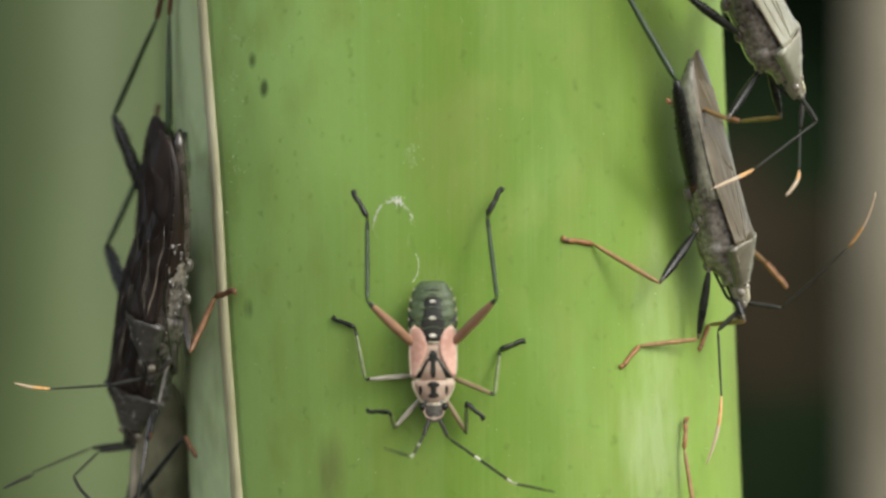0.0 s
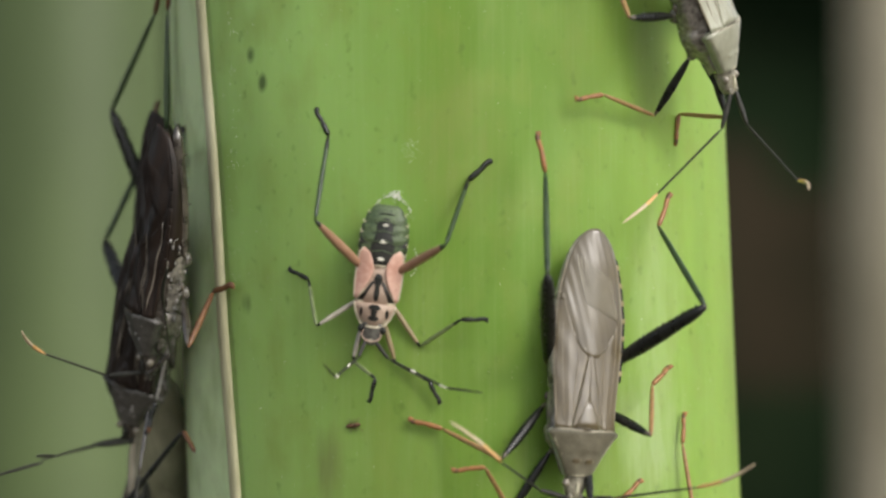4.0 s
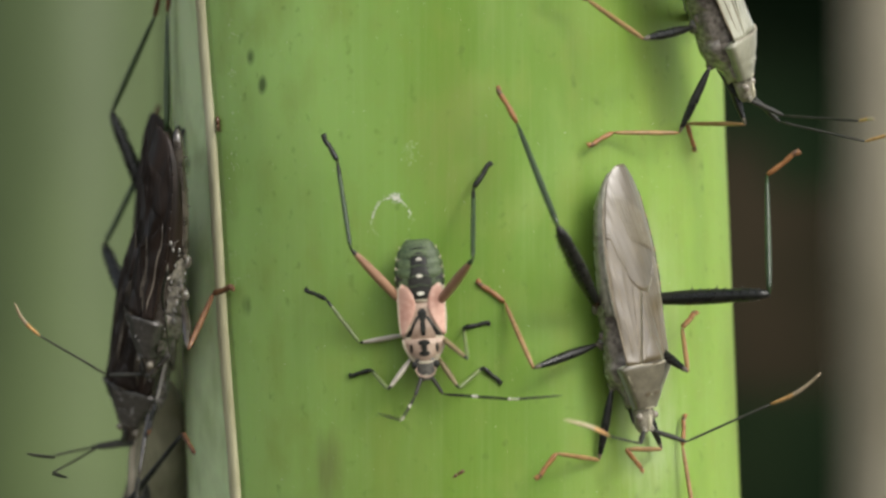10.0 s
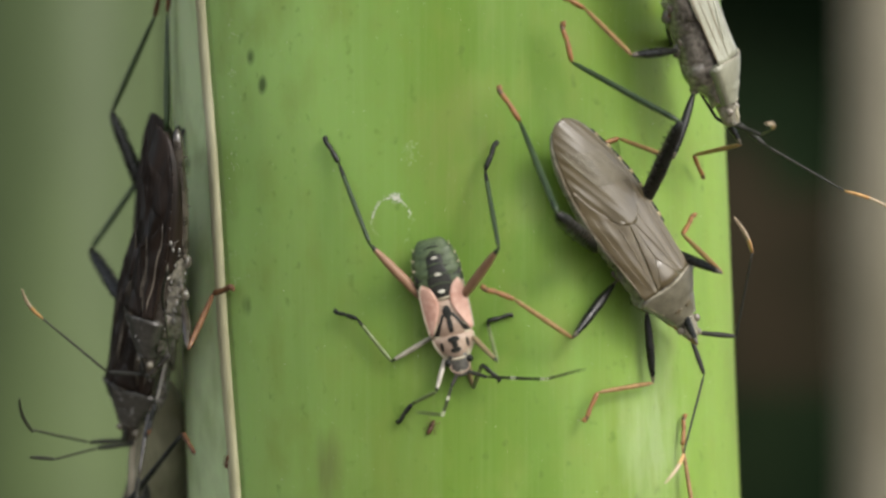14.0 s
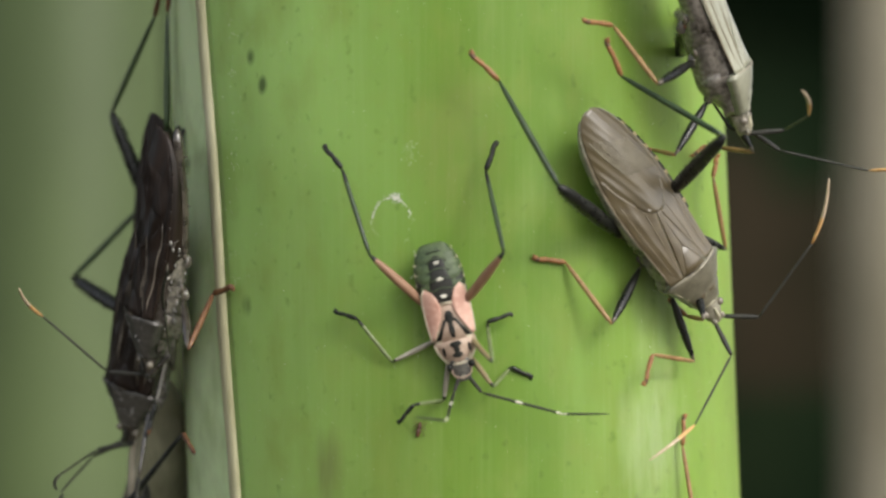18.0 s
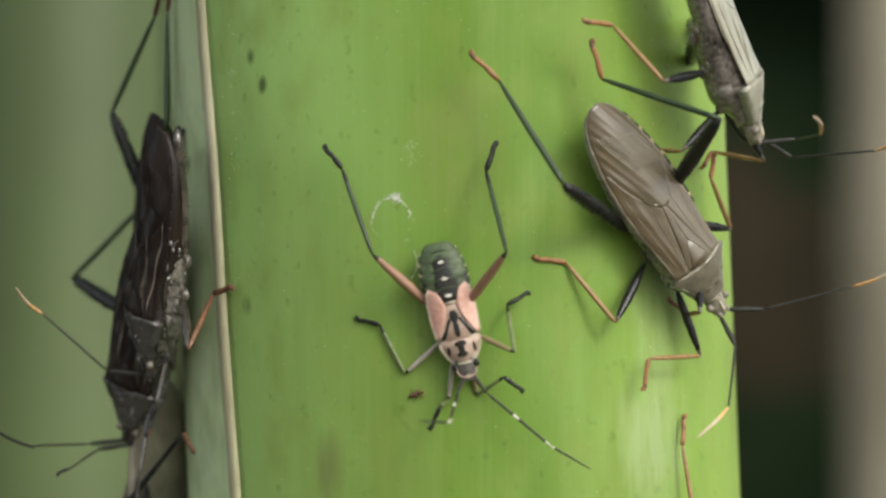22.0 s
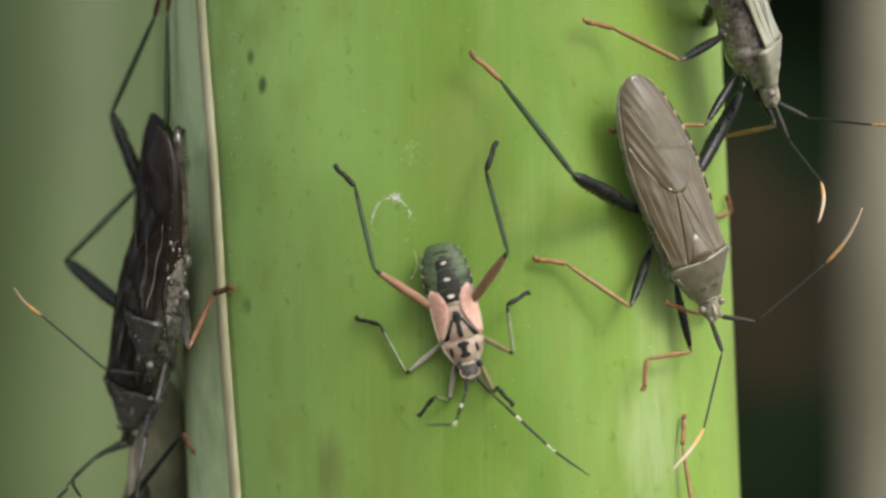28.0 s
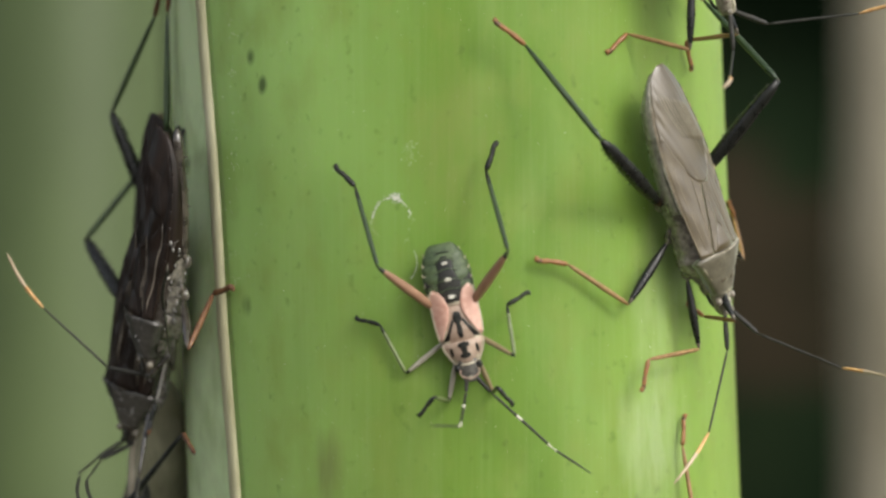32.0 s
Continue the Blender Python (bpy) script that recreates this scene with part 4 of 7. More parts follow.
    loft(bm, body_rings(ys, lambda y: lerp_table(hw, y), lambda y: 0.62 - 0.14 * (-4.5 - y), lambda y: 0.6, 14))
    head = part("head", bm, M_NHEAD, bug, "dark grey head with pale cheeks and brow")
    bm = bmesh.new()
    tube(bm, [(0.86 * math.sin(a), -5.42 + 0.62 * math.cos(a), 0.44 - 0.10 * abs(math.sin(a))) for a in [math.pi * (0.30 + 1.4 * i / 14) for i in range(15)]], [0.075] * 15, 6)
    part("pale_cheek", bm, M_TAN, head)
    bm = bmesh.new()
    shell(bm, oval(0, -5.98, 0.26, 0.22), lambda x, y: 0.65 - 0.14 * (-4.5 - y) - 0.5 * x * x, 0.1, 6)
    part("pale_brow", bm, M_HEAD, head)
    for sgn in (-1, 1):
        bm = bmesh.new()
        ball(bm, (sgn * 0.98, -4.95, 0.3), 0.36, (0.8, 1, 1), 12)
        part("eye", bm, M_BLACK, head)
    chains = {}
    sp = LEGS["nymph"]
    for side in ("left", "right"):
        for row in ("hind", "middle", "fore"):
            _, f, t, c = sp[row]
            # fore and middle thighs: highlight painted on the left, shade on the right
            thigh = M_THIGH if row == "hind" else M_LIT_LEG if side == "left" else M_SHADED_LEG
            k = 1.0 if row == "hind" else 0.8
            chains[row + "_" + side] = [
                rod("femur", f, 0.16 * k, 0.16 * k, thigh, bug, (0.23 if row == "hind" else 0.12) * k, 0, "salmon thigh" if thigh is M_THIGH else "pale grey thigh" if side == "left" else "tan olive thigh", bands=((0.93, 1.0, 1),), extra=(M_BLACK,)),
                rod("tibia", t, 0.14 * k, 0.13 * k, M_TIBIA if row == "hind" else M_GREY_LEG, bug, 0.03, 0, "dark green shank", bands=((0.86, 1.0, 1),), extra=(M_BLACK,)),
                rod("tarsus", c, 0.15 * k, 0.12 * k, M_BLACK, bug, 0.03, 0, "black foot", True)]
        _, a, b, c = sp["antenna"]
        chains["antenna_" + side] = [
            rod("antenna_base", a, 0.12, 0.11, M_FEELER, bug, 0.02),
            rod("antenna_shaft", b, 0.08, 0.075, M_FEELER, bug, 0.02, bands=((0.40, 0.47, 1), (0.88, 1.0, 1)), extra=(M_WHITE,)),
            rod("antenna_tip", c, 0.075, 0.035, M_FEELER, bug, 0.02, bands=((0.0, 0.10, 1),), extra=(M_WHITE,))]
    return bug, chains


walker, walker_limbs = adult_bug("leaf_footed_bug", "grey brown leaf-footed bug walking head down on the stalk")
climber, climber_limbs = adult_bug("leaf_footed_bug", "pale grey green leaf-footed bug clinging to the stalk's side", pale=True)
nymph, nymph_limbs = nymph_bug()
# same kind as the walker; their dark colours stand for shade
dark, dark_limbs = adult_bug("leaf_footed_bug", "dark slate-brown wet-looking leaf-footed bug, head lowermost in the row", True, "dark bugs in a row")
rear, rear_limbs = adult_bug("leaf_footed_bug", "dark brown wet-looking leaf-footed bug with crumpled wings, above another", True, "dark bugs in a row")
# the whitish sheen of this leg is put into a paler grey
for piece in dark_limbs["middle_right"][:2]:
    piece.data.materials[0] = M_SILVER
    piece.data.transform(Matrix.Diagonal((1, 0.72, 0.72, 1)))
    tagged(piece, "shiny grey leg piece")
dark_limbs["middle_right"][2].data.materials[0] = M_BLACK
tagged(dark_limbs["middle_right"][2], "black foot")
for piece in rear_limbs["middle_right"][1:]:
    piece.data.materials[0] = M_RUST
    tagged(piece, "rusty brown leg end")
rear_limbs["middle_right"][0].data.materials[0] = M_DSIDE
for joint in ("antenna_left", "antenna_right"):
    dark_limbs[joint][2].data.materials[0] = M_FEELER
    dark_limbs[joint][2].data.materials[1] = M_FEELER
    tagged(dark_limbs[joint][2], "dark brown feeler tip")
for piece in rear_limbs["middle_right"][1:]:
    piece.data.transform(Matrix.Diagonal((1, 1.2, 1.2, 1)))
hidden, hidden_limbs = adult_bug("leaf_footed_bug", "dark brown leaf-footed bug behind two others, hind legs raised", True, "dark bugs in a row")
for limbs, shown in ((dark_limbs, ("hind_left", "middle_right", "antenna_left", "antenna_right")), (rear_limbs, ("middle_right", "antenna_left")), (hidden_limbs, ("hind_left", "hind_right"))):
    for joint, pieces in limbs.items():
        if joint not in shown:
            for piece in pieces[:2]:
                for i in range(len(piece.data.materials)):
                    piece.data.materials[i] = M_DSIDE
            for i in range(len(pieces[2].data.materials)):
                pieces[2].data.materials[i] = M_FEELER
lower, lower_limbs = adult_bug("leaf_footed_bug", "greyish brown leaf-footed bug below the dark ones", False, "dark bugs in a row", True)
for joint in ("antenna_left", "antenna_right"):
    for i in range(2):
        lower_limbs[joint][2].data.materials[i] = M_FEELER
lower_limbs["hind_right"][1].data.materials[0] = M_BLACK
lower_limbs["hind_right"][2].data.materials[0] = M_DFOOT
tagged(lower_limbs["hind_right"][1], "slender blackish shank")
for joint in ("hind_left", "middle_left", "middle_right", "fore_left", "fore_right"):
    for piece in lower_limbs[joint][1:]:
        piece.data.materials[0] = M_FEELER
below, below_limbs = adult_bug("leaf_footed_bug", "leaf-footed bug low on the stalk, one orange foot raised")


def gnat(name, label):
    """A tiny brown fly-like crawler."""
    g = thing(name, label, "insect", "tiny crawlers")
    bm = bmesh.new()
    ball(bm, (0, 0.35, 0.15), 0.36, (0.6, 1.3, 0.6), 10)
    part("abdomen", bm, M_DFOOT, g)
    bm = bmesh.new()
    ball(bm, (0, -0.2, 0.18), 0.24, (0.9, 1, 0.8), 10)
    part("thorax", bm, M_DFOOT, g)
    bm = bmesh.new()
    ball(bm, (0, -0.5, 0.16), 0.15, (1, 0.9, 0.9), 8)
    part("head", bm, M_DFOOT, g)
    for sgn in (-1, 1):
        for y0, y1 in ((-0.3, -0.7), (-0.15, -0.1), (0.0, 0.55)):
            bm = bmesh.new()
            tube(bm, [(sgn * 0.15, y0, 0.12), (sgn * 0.42, (y0 + y1) / 2, 0.25), (sgn * 0.62, y1, 0.0)], [0.035, 0.03, 0.02], 5)
            part("leg", bm, M_DFOOT, g)
    return g


crawler = gnat("gnat", "tiny dark reddish brown insect crawling on the stalk")
stroller = gnat("gnat", "tiny dark brown insect crawling beside the sheath edge")
# Where the joints go, in millimetres across and up the face of the stalk, by the second.
WALKER = {}
WALKER["body"] = [
    (0, 22.15, 17.35, 26.25, -4.15, 69), (1, 22, 16.45, 26.65, -4.95, 69), (2, 21.7, 16.45, 26.55, -4.65, 67),
    (2.2, 21.3, 16.15, 24.8, -7.2, 42), (2.3, 21.55, 13.95, 21.05, -9.15, 25), (2.4, 20.8, 11.75, 17.8, -11.9, 25),
    (2.5, 13.7, -2.45, 10.3, -24.95, 17), (2.6, 13.8, -4.1, 9.4, -26.75, 16), (3, 13.95, -3.45, 10.3, -26.45, 16),
    (3.5, 13.3, 0.1, 10.55, -23, 16), (5.5, 13.7, 7.15, 17.2, -16.25, 44), (6, 13.55, 7.15, 17.3, -16.05, 44),
    (7, 14.45, 7.4, 17.7, -16.55, 44)]
WALKER["body"] += [
    (9, 14.55, 7.4, 17.95, -16.25, 44), (10, 15.45, 7.55, 17.9, -16.2, 44), (11, 14.15, 6.2, 19.05, -16.7, 44),
    (12, 12.95, 7.9, 17.7, -15.2, 44), (12.7, 10.8, 10.05, 17.7, -13.2, 13), (13, 10.05, 11.7, 18.3, -10.35, 13),
    (13.6, 10.05, 11.55, 21.05, -8.2, 17), (14, 10.05, 11.45, 22.3, -7.85, 22), (14.3, 10.3, 11.4, 22.4, -7.85, 22),
    (14.5, 16.3, 13.45, 23.15, -7.6, 23), (16.5, 12.8, 12.05, 24.2, -6.55, 23), (18, 12.55, 12.3, 24.3, -6.3, 23),
    (19, 12.7, 12.55, 24.7, -5.65, 23)]
WALKER["body"] += [
    (21, 13.05, 12.8, 24.8, -5.75, 23), (25.3, 13.2, 12.8, 24.8, -5.95, 23), (27.5, 17.55, 15.8, 23.9, -6.3, 20),
    (28, 16.55, 15.55, 24.05, -6.3, 20), (28.4, 18.8, 16.3, 24, -6.45, 23), (28.5, 21.45, 16.9, 23.9, -6.55, 25),
    (28.8, 16.2, 13.3, 23.05, -7.35, 5), (29.1, 16.2, 13.65, 23.3, -7.05, 5), (29.5, 18.8, 16.65, 25.1, -5.95, 46),
    (30, 18.8, 16.65, 25.1, -5.95, 46), (32, 18.8, 16.65, 25.1, -5.95, 46)]
WALKER["lift"] = [(0, 4.8), (2.2, 4.6), (2.5, 3.2), (12.5, 3.2), (13, 4.2), (32, 4.2)]
WALKER["hind_left"] = [
    (0, 20.5, 14.95, 15.15, 24.6, 14.15, 27.85), (1, 24.5, 14.3, 17.75, 24.05, 16.75, 27.05), (2, 24.55, 13.7, 18.55, 23.2, 17.3, 26.2),
    (2.2, 21.05, 13.15, 18.55, 23.65, 18.3, 26.9), (2.3, 19.3, 12.45, 18.55, 22.95, 18.3, 26.2), (2.4, 17.8, 11.5, 18.55, 22, 18.55, 25.5),
    (2.5, 8.8, -4.45, 9.55, 6.55, 9.15, 9.55), (2.6, 8.4, -5.4, 9.45, 5.6, 9.15, 9.35), (3, 8.95, -5.2, 9.55, 5.8, 9.1, 9.4),
    (3.5, 8.8, -3.4, 9.55, 5.75, 9.1, 9.35), (5.5, 9.7, 1.25, 6.4, 11.1, 4.9, 14.25), (7, 10.2, 1.55, 6.55, 11.15, 4.9, 14.3),
    (10, 10.05, 1.55, 6.55, 11.15, 4.9, 14.3)]
WALKER["hind_left"] += [
    (11, 10.95, 1.8, 6.55, 11.15, 4.9, 14.3), (12, 9.95, 1.8, 6.55, 11.15, 4.9, 14.3), (13, 8.7, 3.15, 6.55, 11.3, 4.9, 14.3),
    (14, 10.05, 2.8, 6.8, 11.3, 5, 14.3), (14.5, 12.05, 3.3, 7.3, 11.65, 5.05, 14.3), (16.5, 10.15, 5.05, 4.95, 14.9, 2.4, 17.55),
    (18, 10.45, 5.45, 4.95, 14.9, 2.4, 17.55), (20, 10.9, 5.65, 4.95, 14.9, 2.4, 17.55), (25.3, 10.9, 5.65, 4.95, 14.9, 2.4, 17.55),
    (27.5, 12.2, 6.05, 5.05, 14.95, 2.4, 17.55), (28.5, 12.3, 6.3, 5.05, 14.95, 2.4, 17.55), (29, 10.55, 5.3, 5.05, 14.8, 2.4, 17.55),
    (29.5, 14.2, 9.3, 7.3, 18.05, 4.4, 20.45)]
WALKER["hind_left"] += [
    (32, 14.2, 9.3, 7.3, 18.05, 4.4, 20.45)]
WALKER["hind_right"] = [
    (0, 25.0, 6.5, 24.8, 11.5, 24.4, 13.5, -5), (1, 25.3, 5.8, 25.0, 10.8, 24.6, 12.8, -5), (2, 25.4, 5.8, 25.0, 10.8, 24.6, 12.8, -5),
    (2.2, 30.8, 6.4, 27.8, 12.9, 26.3, 15.4, 0), (2.3, 34, 4.45, 29, 10.45, 27.3, 12.45, 12), (2.4, 31.4, -0.25, 27.3, 7.25, 25.8, 10, 14),
    (2.5, 20.2, -8.45, 20.3, 0.55, 20.45, 3.3, 0), (2.6, 20.4, -8.65, 19.3, 0.6, 20.45, 3.35, 0), (3, 21.3, -8.45, 19.3, 0.8, 20.45, 3.55, 0),
    (3.5, 22.8, -6.65, 19.2, 0.85, 20.45, 3.6, 0), (5.5, 26.3, 0.4, 18.3, 7, 18.65, 10.25, 0), (9.6, 26.4, 0.95, 18.3, 7.05, 18.65, 10.3, 0)]
WALKER["hind_right"] += [
    (10, 28.9, -3.95, 28.65, 6.55, 31.3, 8.45, 20), (10.4, 27.3, 0.05, 22.8, 9.05, 20.8, 11.55, 0), (10.8, 19.3, 6.05, 9.9, 12.65, 9.55, 16.05, 0),
    (11.2, 19.8, 6.3, 10.3, 12.8, 9.8, 16.15, 0), (11.6, 24.6, 1.65, 18.8, 8.8, 17.3, 12.05, 0), (12, 25.45, 1.65, 17.8, 9.55, 16.45, 12.8, 0),
    (12.8, 24.8, 0.8, 17.8, 9.3, 16.45, 12.55, 0), (13, 25.55, 0.05, 20.05, 7.8, 18.8, 10.55, 0), (13.2, 19.6, 10.05, 10.8, 18.55, 10.3, 21.55, 0),
    (14, 21.3, 10.95, 11.4, 16.55, 10.7, 19.8, 0), (14.3, 21.55, 10.8, 11.55, 16.55, 10.7, 19.8, 0), (14.5, 29.3, 9.95, 27.05, 18.55, 25.8, 21.55, 12)]
WALKER["hind_right"] += [
    (16.5, 28.55, 3.55, 20.9, 12.55, 20.95, 15.8, 0), (17, 28.05, 5.05, 19.95, 13.55, 19.7, 16.05, 0), (18, 25.3, 9.8, 15.8, 15.3, 14.55, 18.55, 0),
    (19, 24.05, 11.3, 14.05, 15.05, 13.4, 18.3, 0), (20, 24.4, 11.4, 14.05, 15.05, 13.3, 18.3, 0), (25.3, 24.4, 11.4, 14.05, 15.05, 13.3, 18.3, 0),
    (27.5, 28.05, 13.15, 28.8, 22.05, 28.3, 25.05, 0), (28.2, 27.55, 13.05, 28.8, 22.05, 28.3, 25.05, 0), (28.5, 35.55, 4.8, 40.8, 7.55, 42.8, 9.05, 20),
    (28.8, 31.8, 4.55, 28.05, 13.55, 30.8, 13.05, 18), (29, 30.3, 3.15, 26.2, 12.8, 25.8, 16.05, 14), (29.5, 28.8, 13.8, 23.05, 22.05, 20.8, 24.55, 4)]
WALKER["hind_right"] += [
    (30, 29.4, 14.3, 23.05, 22.05, 20.8, 24.55, 4), (32, 29.4, 14.3, 23.05, 22.05, 20.8, 24.55, 4)]
WALKER["middle_left"] = [
    (0, 18.9, -2.65, 13.15, 0.75, 10.5, 1.25), (1, 18.85, -2.95, 13.25, 0.65, 10.6, 1.3), (2, 18.7, -3.3, 13.2, 0.7, 10.65, 1.3),
    (2.2, 17.7, -4.85, 13.3, -0.1, 10.55, 1.3), (2.4, 12.95, -5, 12.95, -1.25, 10.65, 1.1), (2.5, 2.8, -21.45, 0.3, -16.95, -2.2, -15.45),
    (2.6, 1.8, -22.4, -0.7, -17.15, -3.45, -15.9), (3, 3.05, -22.1, -0.6, -16.95, -3.45, -15.8), (3.5, 4.55, -19.65, -0.45, -16.75, -3.45, -15.75),
    (5.5, 8.7, -14.75, 2.05, -12.6, -0.6, -12.25), (6, 10.05, -12.95, 5.3, -9.95, 2.8, -8.95), (6.5, 7.3, -10.7, 5.3, -4.95, 2.7, -2.55),
    (9, 7.2, -10.7, 5.3, -4.95, 2.7, -2.55)]
WALKER["middle_left"] += [
    (10, 8.05, -10.7, 5.45, -4.7, 2.95, -2.7), (11, 7.7, -10.95, 5.45, -5.2, 3.3, -3.2), (12, 7.8, -11.05, 5.45, -5.45, 3.55, -3.3),
    (13, 9.3, -9.55, 6.05, -5.2, 3.55, -3.35), (14, 11.3, -7.7, 6.3, -4.45, 3.55, -3.35), (14.5, 12.2, -5.45, 6.3, -3.95, 3.55, -3.35),
    (16.5, 14.45, -6.85, 10.8, -1.2, 7.9, -0.7), (19, 15.05, -6.45, 10.9, -1.2, 7.9, -0.7), (25.3, 15.05, -6.45, 10.9, -1.2, 7.9, -0.7),
    (27.5, 15.95, -5.2, 10.9, -1.3, 7.9, -0.75), (28.5, 16.45, -4.45, 10.9, -1.3, 7.9, -0.75), (29, 15.4, -6.35, 10.9, -1.3, 7.9, -0.75),
    (29.5, 16.3, -4.85, 11.05, -1.35, 7.9, -0.8)]
WALKER["middle_left"] += [
    (32, 16.3, -4.85, 11.05, -1.35, 7.9, -0.8)]
WALKER["middle_right"] = [
    (0, 26.6, 0.6, 28.4, -0.9, 29.7, -2.4), (2, 26.6, 0.4, 28.4, -1.1, 29.7, -2.6), (2.2, 27.8, -4.35, 30.55, 1.4, 33.7, 1.65),
    (2.4, 22.7, -8.5, 23.05, -6.75, 23.9, -7), (2.6, 13.8, -22.4, 16.05, -20.65, 17.95, -20), (3, 13.8, -22.2, 16.05, -20.45, 17.95, -19.8),
    (3.5, 17.8, -17.8, 18.05, -13.15, 19.95, -11.25), (5.5, 21.3, -11, 21.15, -7, 22.45, -5.65), (10, 21.9, -11.05, 21.15, -6.95, 22.45, -5.6),
    (11, 21.7, -10.95, 21.15, -6.95, 22.45, -5.6), (12, 21.4, -10.7, 21.15, -6.95, 22.45, -5.6), (13, 21.8, -3.35, 21.2, 0.55, 21.9, 2.55),
    (14, 24.55, -2.2, 21.2, 1.3, 21.9, 2.45)]
WALKER["middle_right"] += [
    (14.5, 25.05, -0.95, 23.55, 3.05, 22.8, 5.55), (16.5, 24.7, 1.95, 23.9, 6.55, 24.3, 7.8), (19, 24.95, 1.8, 23.9, 6.3, 24.2, 7.8),
    (20, 25.3, 1.8, 23.7, 6.3, 24.05, 8.05), (25.3, 25.3, 1.8, 23.7, 6.3, 24.05, 8.05), (27.5, 26.4, 0.05, 25.3, 3.55, 25.05, 5.05),
    (28.5, 26.7, -1.05, 25.8, 3.05, 25.3, 4.55), (29, 25.8, -0.45, 24.05, 2.05, 23.3, 3.55), (29.5, 26.7, -1.05, 25.7, 2.8, 25.2, 4.55),
    (32, 26.7, -1.05, 25.7, 2.8, 25.2, 4.55)]
WALKER["fore_left"] = [
    (0, 22.4, -7.65, 17.25, -8.25, 15.25, -10.55), (1, 22.5, -8.55, 17.25, -8.55, 15.25, -10.55), (2, 22.4, -8.55, 17.3, -8.45, 15.3, -10.45),
    (2.2, 22.05, -9.85, 17.8, -10.6, 16.3, -13.1), (2.4, 16.3, -14.5, 13.8, -15, 13.05, -16.5), (2.6, 3.8, -24.9, 2.8, -20.15, 0.95, -19.8),
    (3, 4.3, -25.2, 3.05, -19.95, 0.15, -19.7), (3.5, 3.8, -24.65, 3.05, -19.65, -0.1, -19.55), (5.5, 11.7, -19, 7.3, -18.75, 4.7, -20.85),
    (6, 11.8, -18.95, 7.3, -18.7, 4.8, -20.55), (7, 12.7, -19.35, 8.8, -17.95, 6.4, -19.85), (8, 12.7, -19.35, 8.8, -17.95, 6.4, -19.85),
    (9, 14.55, -19.35, 10.3, -19.05, 8.3, -21.2)]
WALKER["fore_left"] += [
    (10, 13.8, -19.05, 10.05, -18.1, 8.05, -20.55), (11, 14.45, -19.45, 10.05, -18.2, 8.2, -20.45), (12, 13.7, -18.7, 10.05, -18.2, 8.2, -20.55),
    (13, 14.95, -13.55, 10.8, -14.2, 9.3, -16.85), (14, 18.55, -12.05, 13.7, -12.7, 12.3, -15.55), (14.5, 18.55, -11.2, 13.55, -12.95, 12.2, -15.45),
    (16.5, 22.3, -10.7, 18.55, -9.35, 17.65, -12.2), (18, 22.4, -10.35, 18.55, -9.35, 17.7, -12.2), (19, 22.7, -9.85, 18.55, -9.35, 17.8, -12.2),
    (20, 22.7, -9.7, 18.2, -9.7, 17.65, -12.7), (25.3, 22.7, -9.7, 18.2, -9.7, 17.65, -12.7), (27.5, 22.05, -9.45, 18.05, -9.7, 17.65, -12.7),
    (28.5, 21.8, -9.35, 18.05, -9.7, 17.65, -12.7)]
WALKER["fore_left"] += [
    (29, 21.8, -10.2, 18.55, -9.7, 17.55, -12.7), (29.5, 22.65, -9.45, 18.2, -9.8, 17.55, -12.7), (32, 22.65, -9.45, 18.2, -9.8, 17.55, -12.7)]
WALKER["fore_right"] = [
    (0, 26.75, -6.55, 23.4, -6.4, 22.9, -7.65), (1, 27.15, -7.35, 23.5, -6.7, 22.75, -7.55), (2, 26.9, -7.3, 23.3, -6.55, 23.05, -7.3),
    (2.2, 25.8, -8.6, 24.3, -7.6, 22.8, -7.1), (2.4, 18.3, -13, 20.05, -15.25, 18.3, -16.1), (2.6, 11.3, -26.4, 13.8, -24.9, 14.8, -23.4),
    (3.5, 12.8, -24.65, 15.8, -23.15, 16.8, -21.65), (5.5, 19.3, -18.15, 16.2, -17.75, 17.55, -19.5), (10, 19.3, -18.1, 16.2, -17.7, 17.55, -19.45),
    (11, 20.2, -17.95, 16.55, -17.7, 17.55, -19.35), (12, 19.8, -16.85, 16.8, -15.2, 19.05, -17.45), (13, 20.55, -12.55, 18.8, -11.7, 20.8, -10.95),
    (14, 22.3, -8.2, 21.3, -7.55, 20.6, -6.95)]
WALKER["fore_right"] += [
    (16.5, 22.8, -6.7, 21.55, -5.95, 20.55, -4.95), (25.3, 22.8, -6.2, 21.55, -5.7, 20.7, -4.95), (28.9, 23.55, -6.45, 21.55, -5.45, 20.55, -5.05),
    (29.5, 25.8, -6.35, 23.05, -5.95, 22.3, -5.35), (32, 25.8, -6.35, 23.05, -5.95, 22.3, -5.35)]
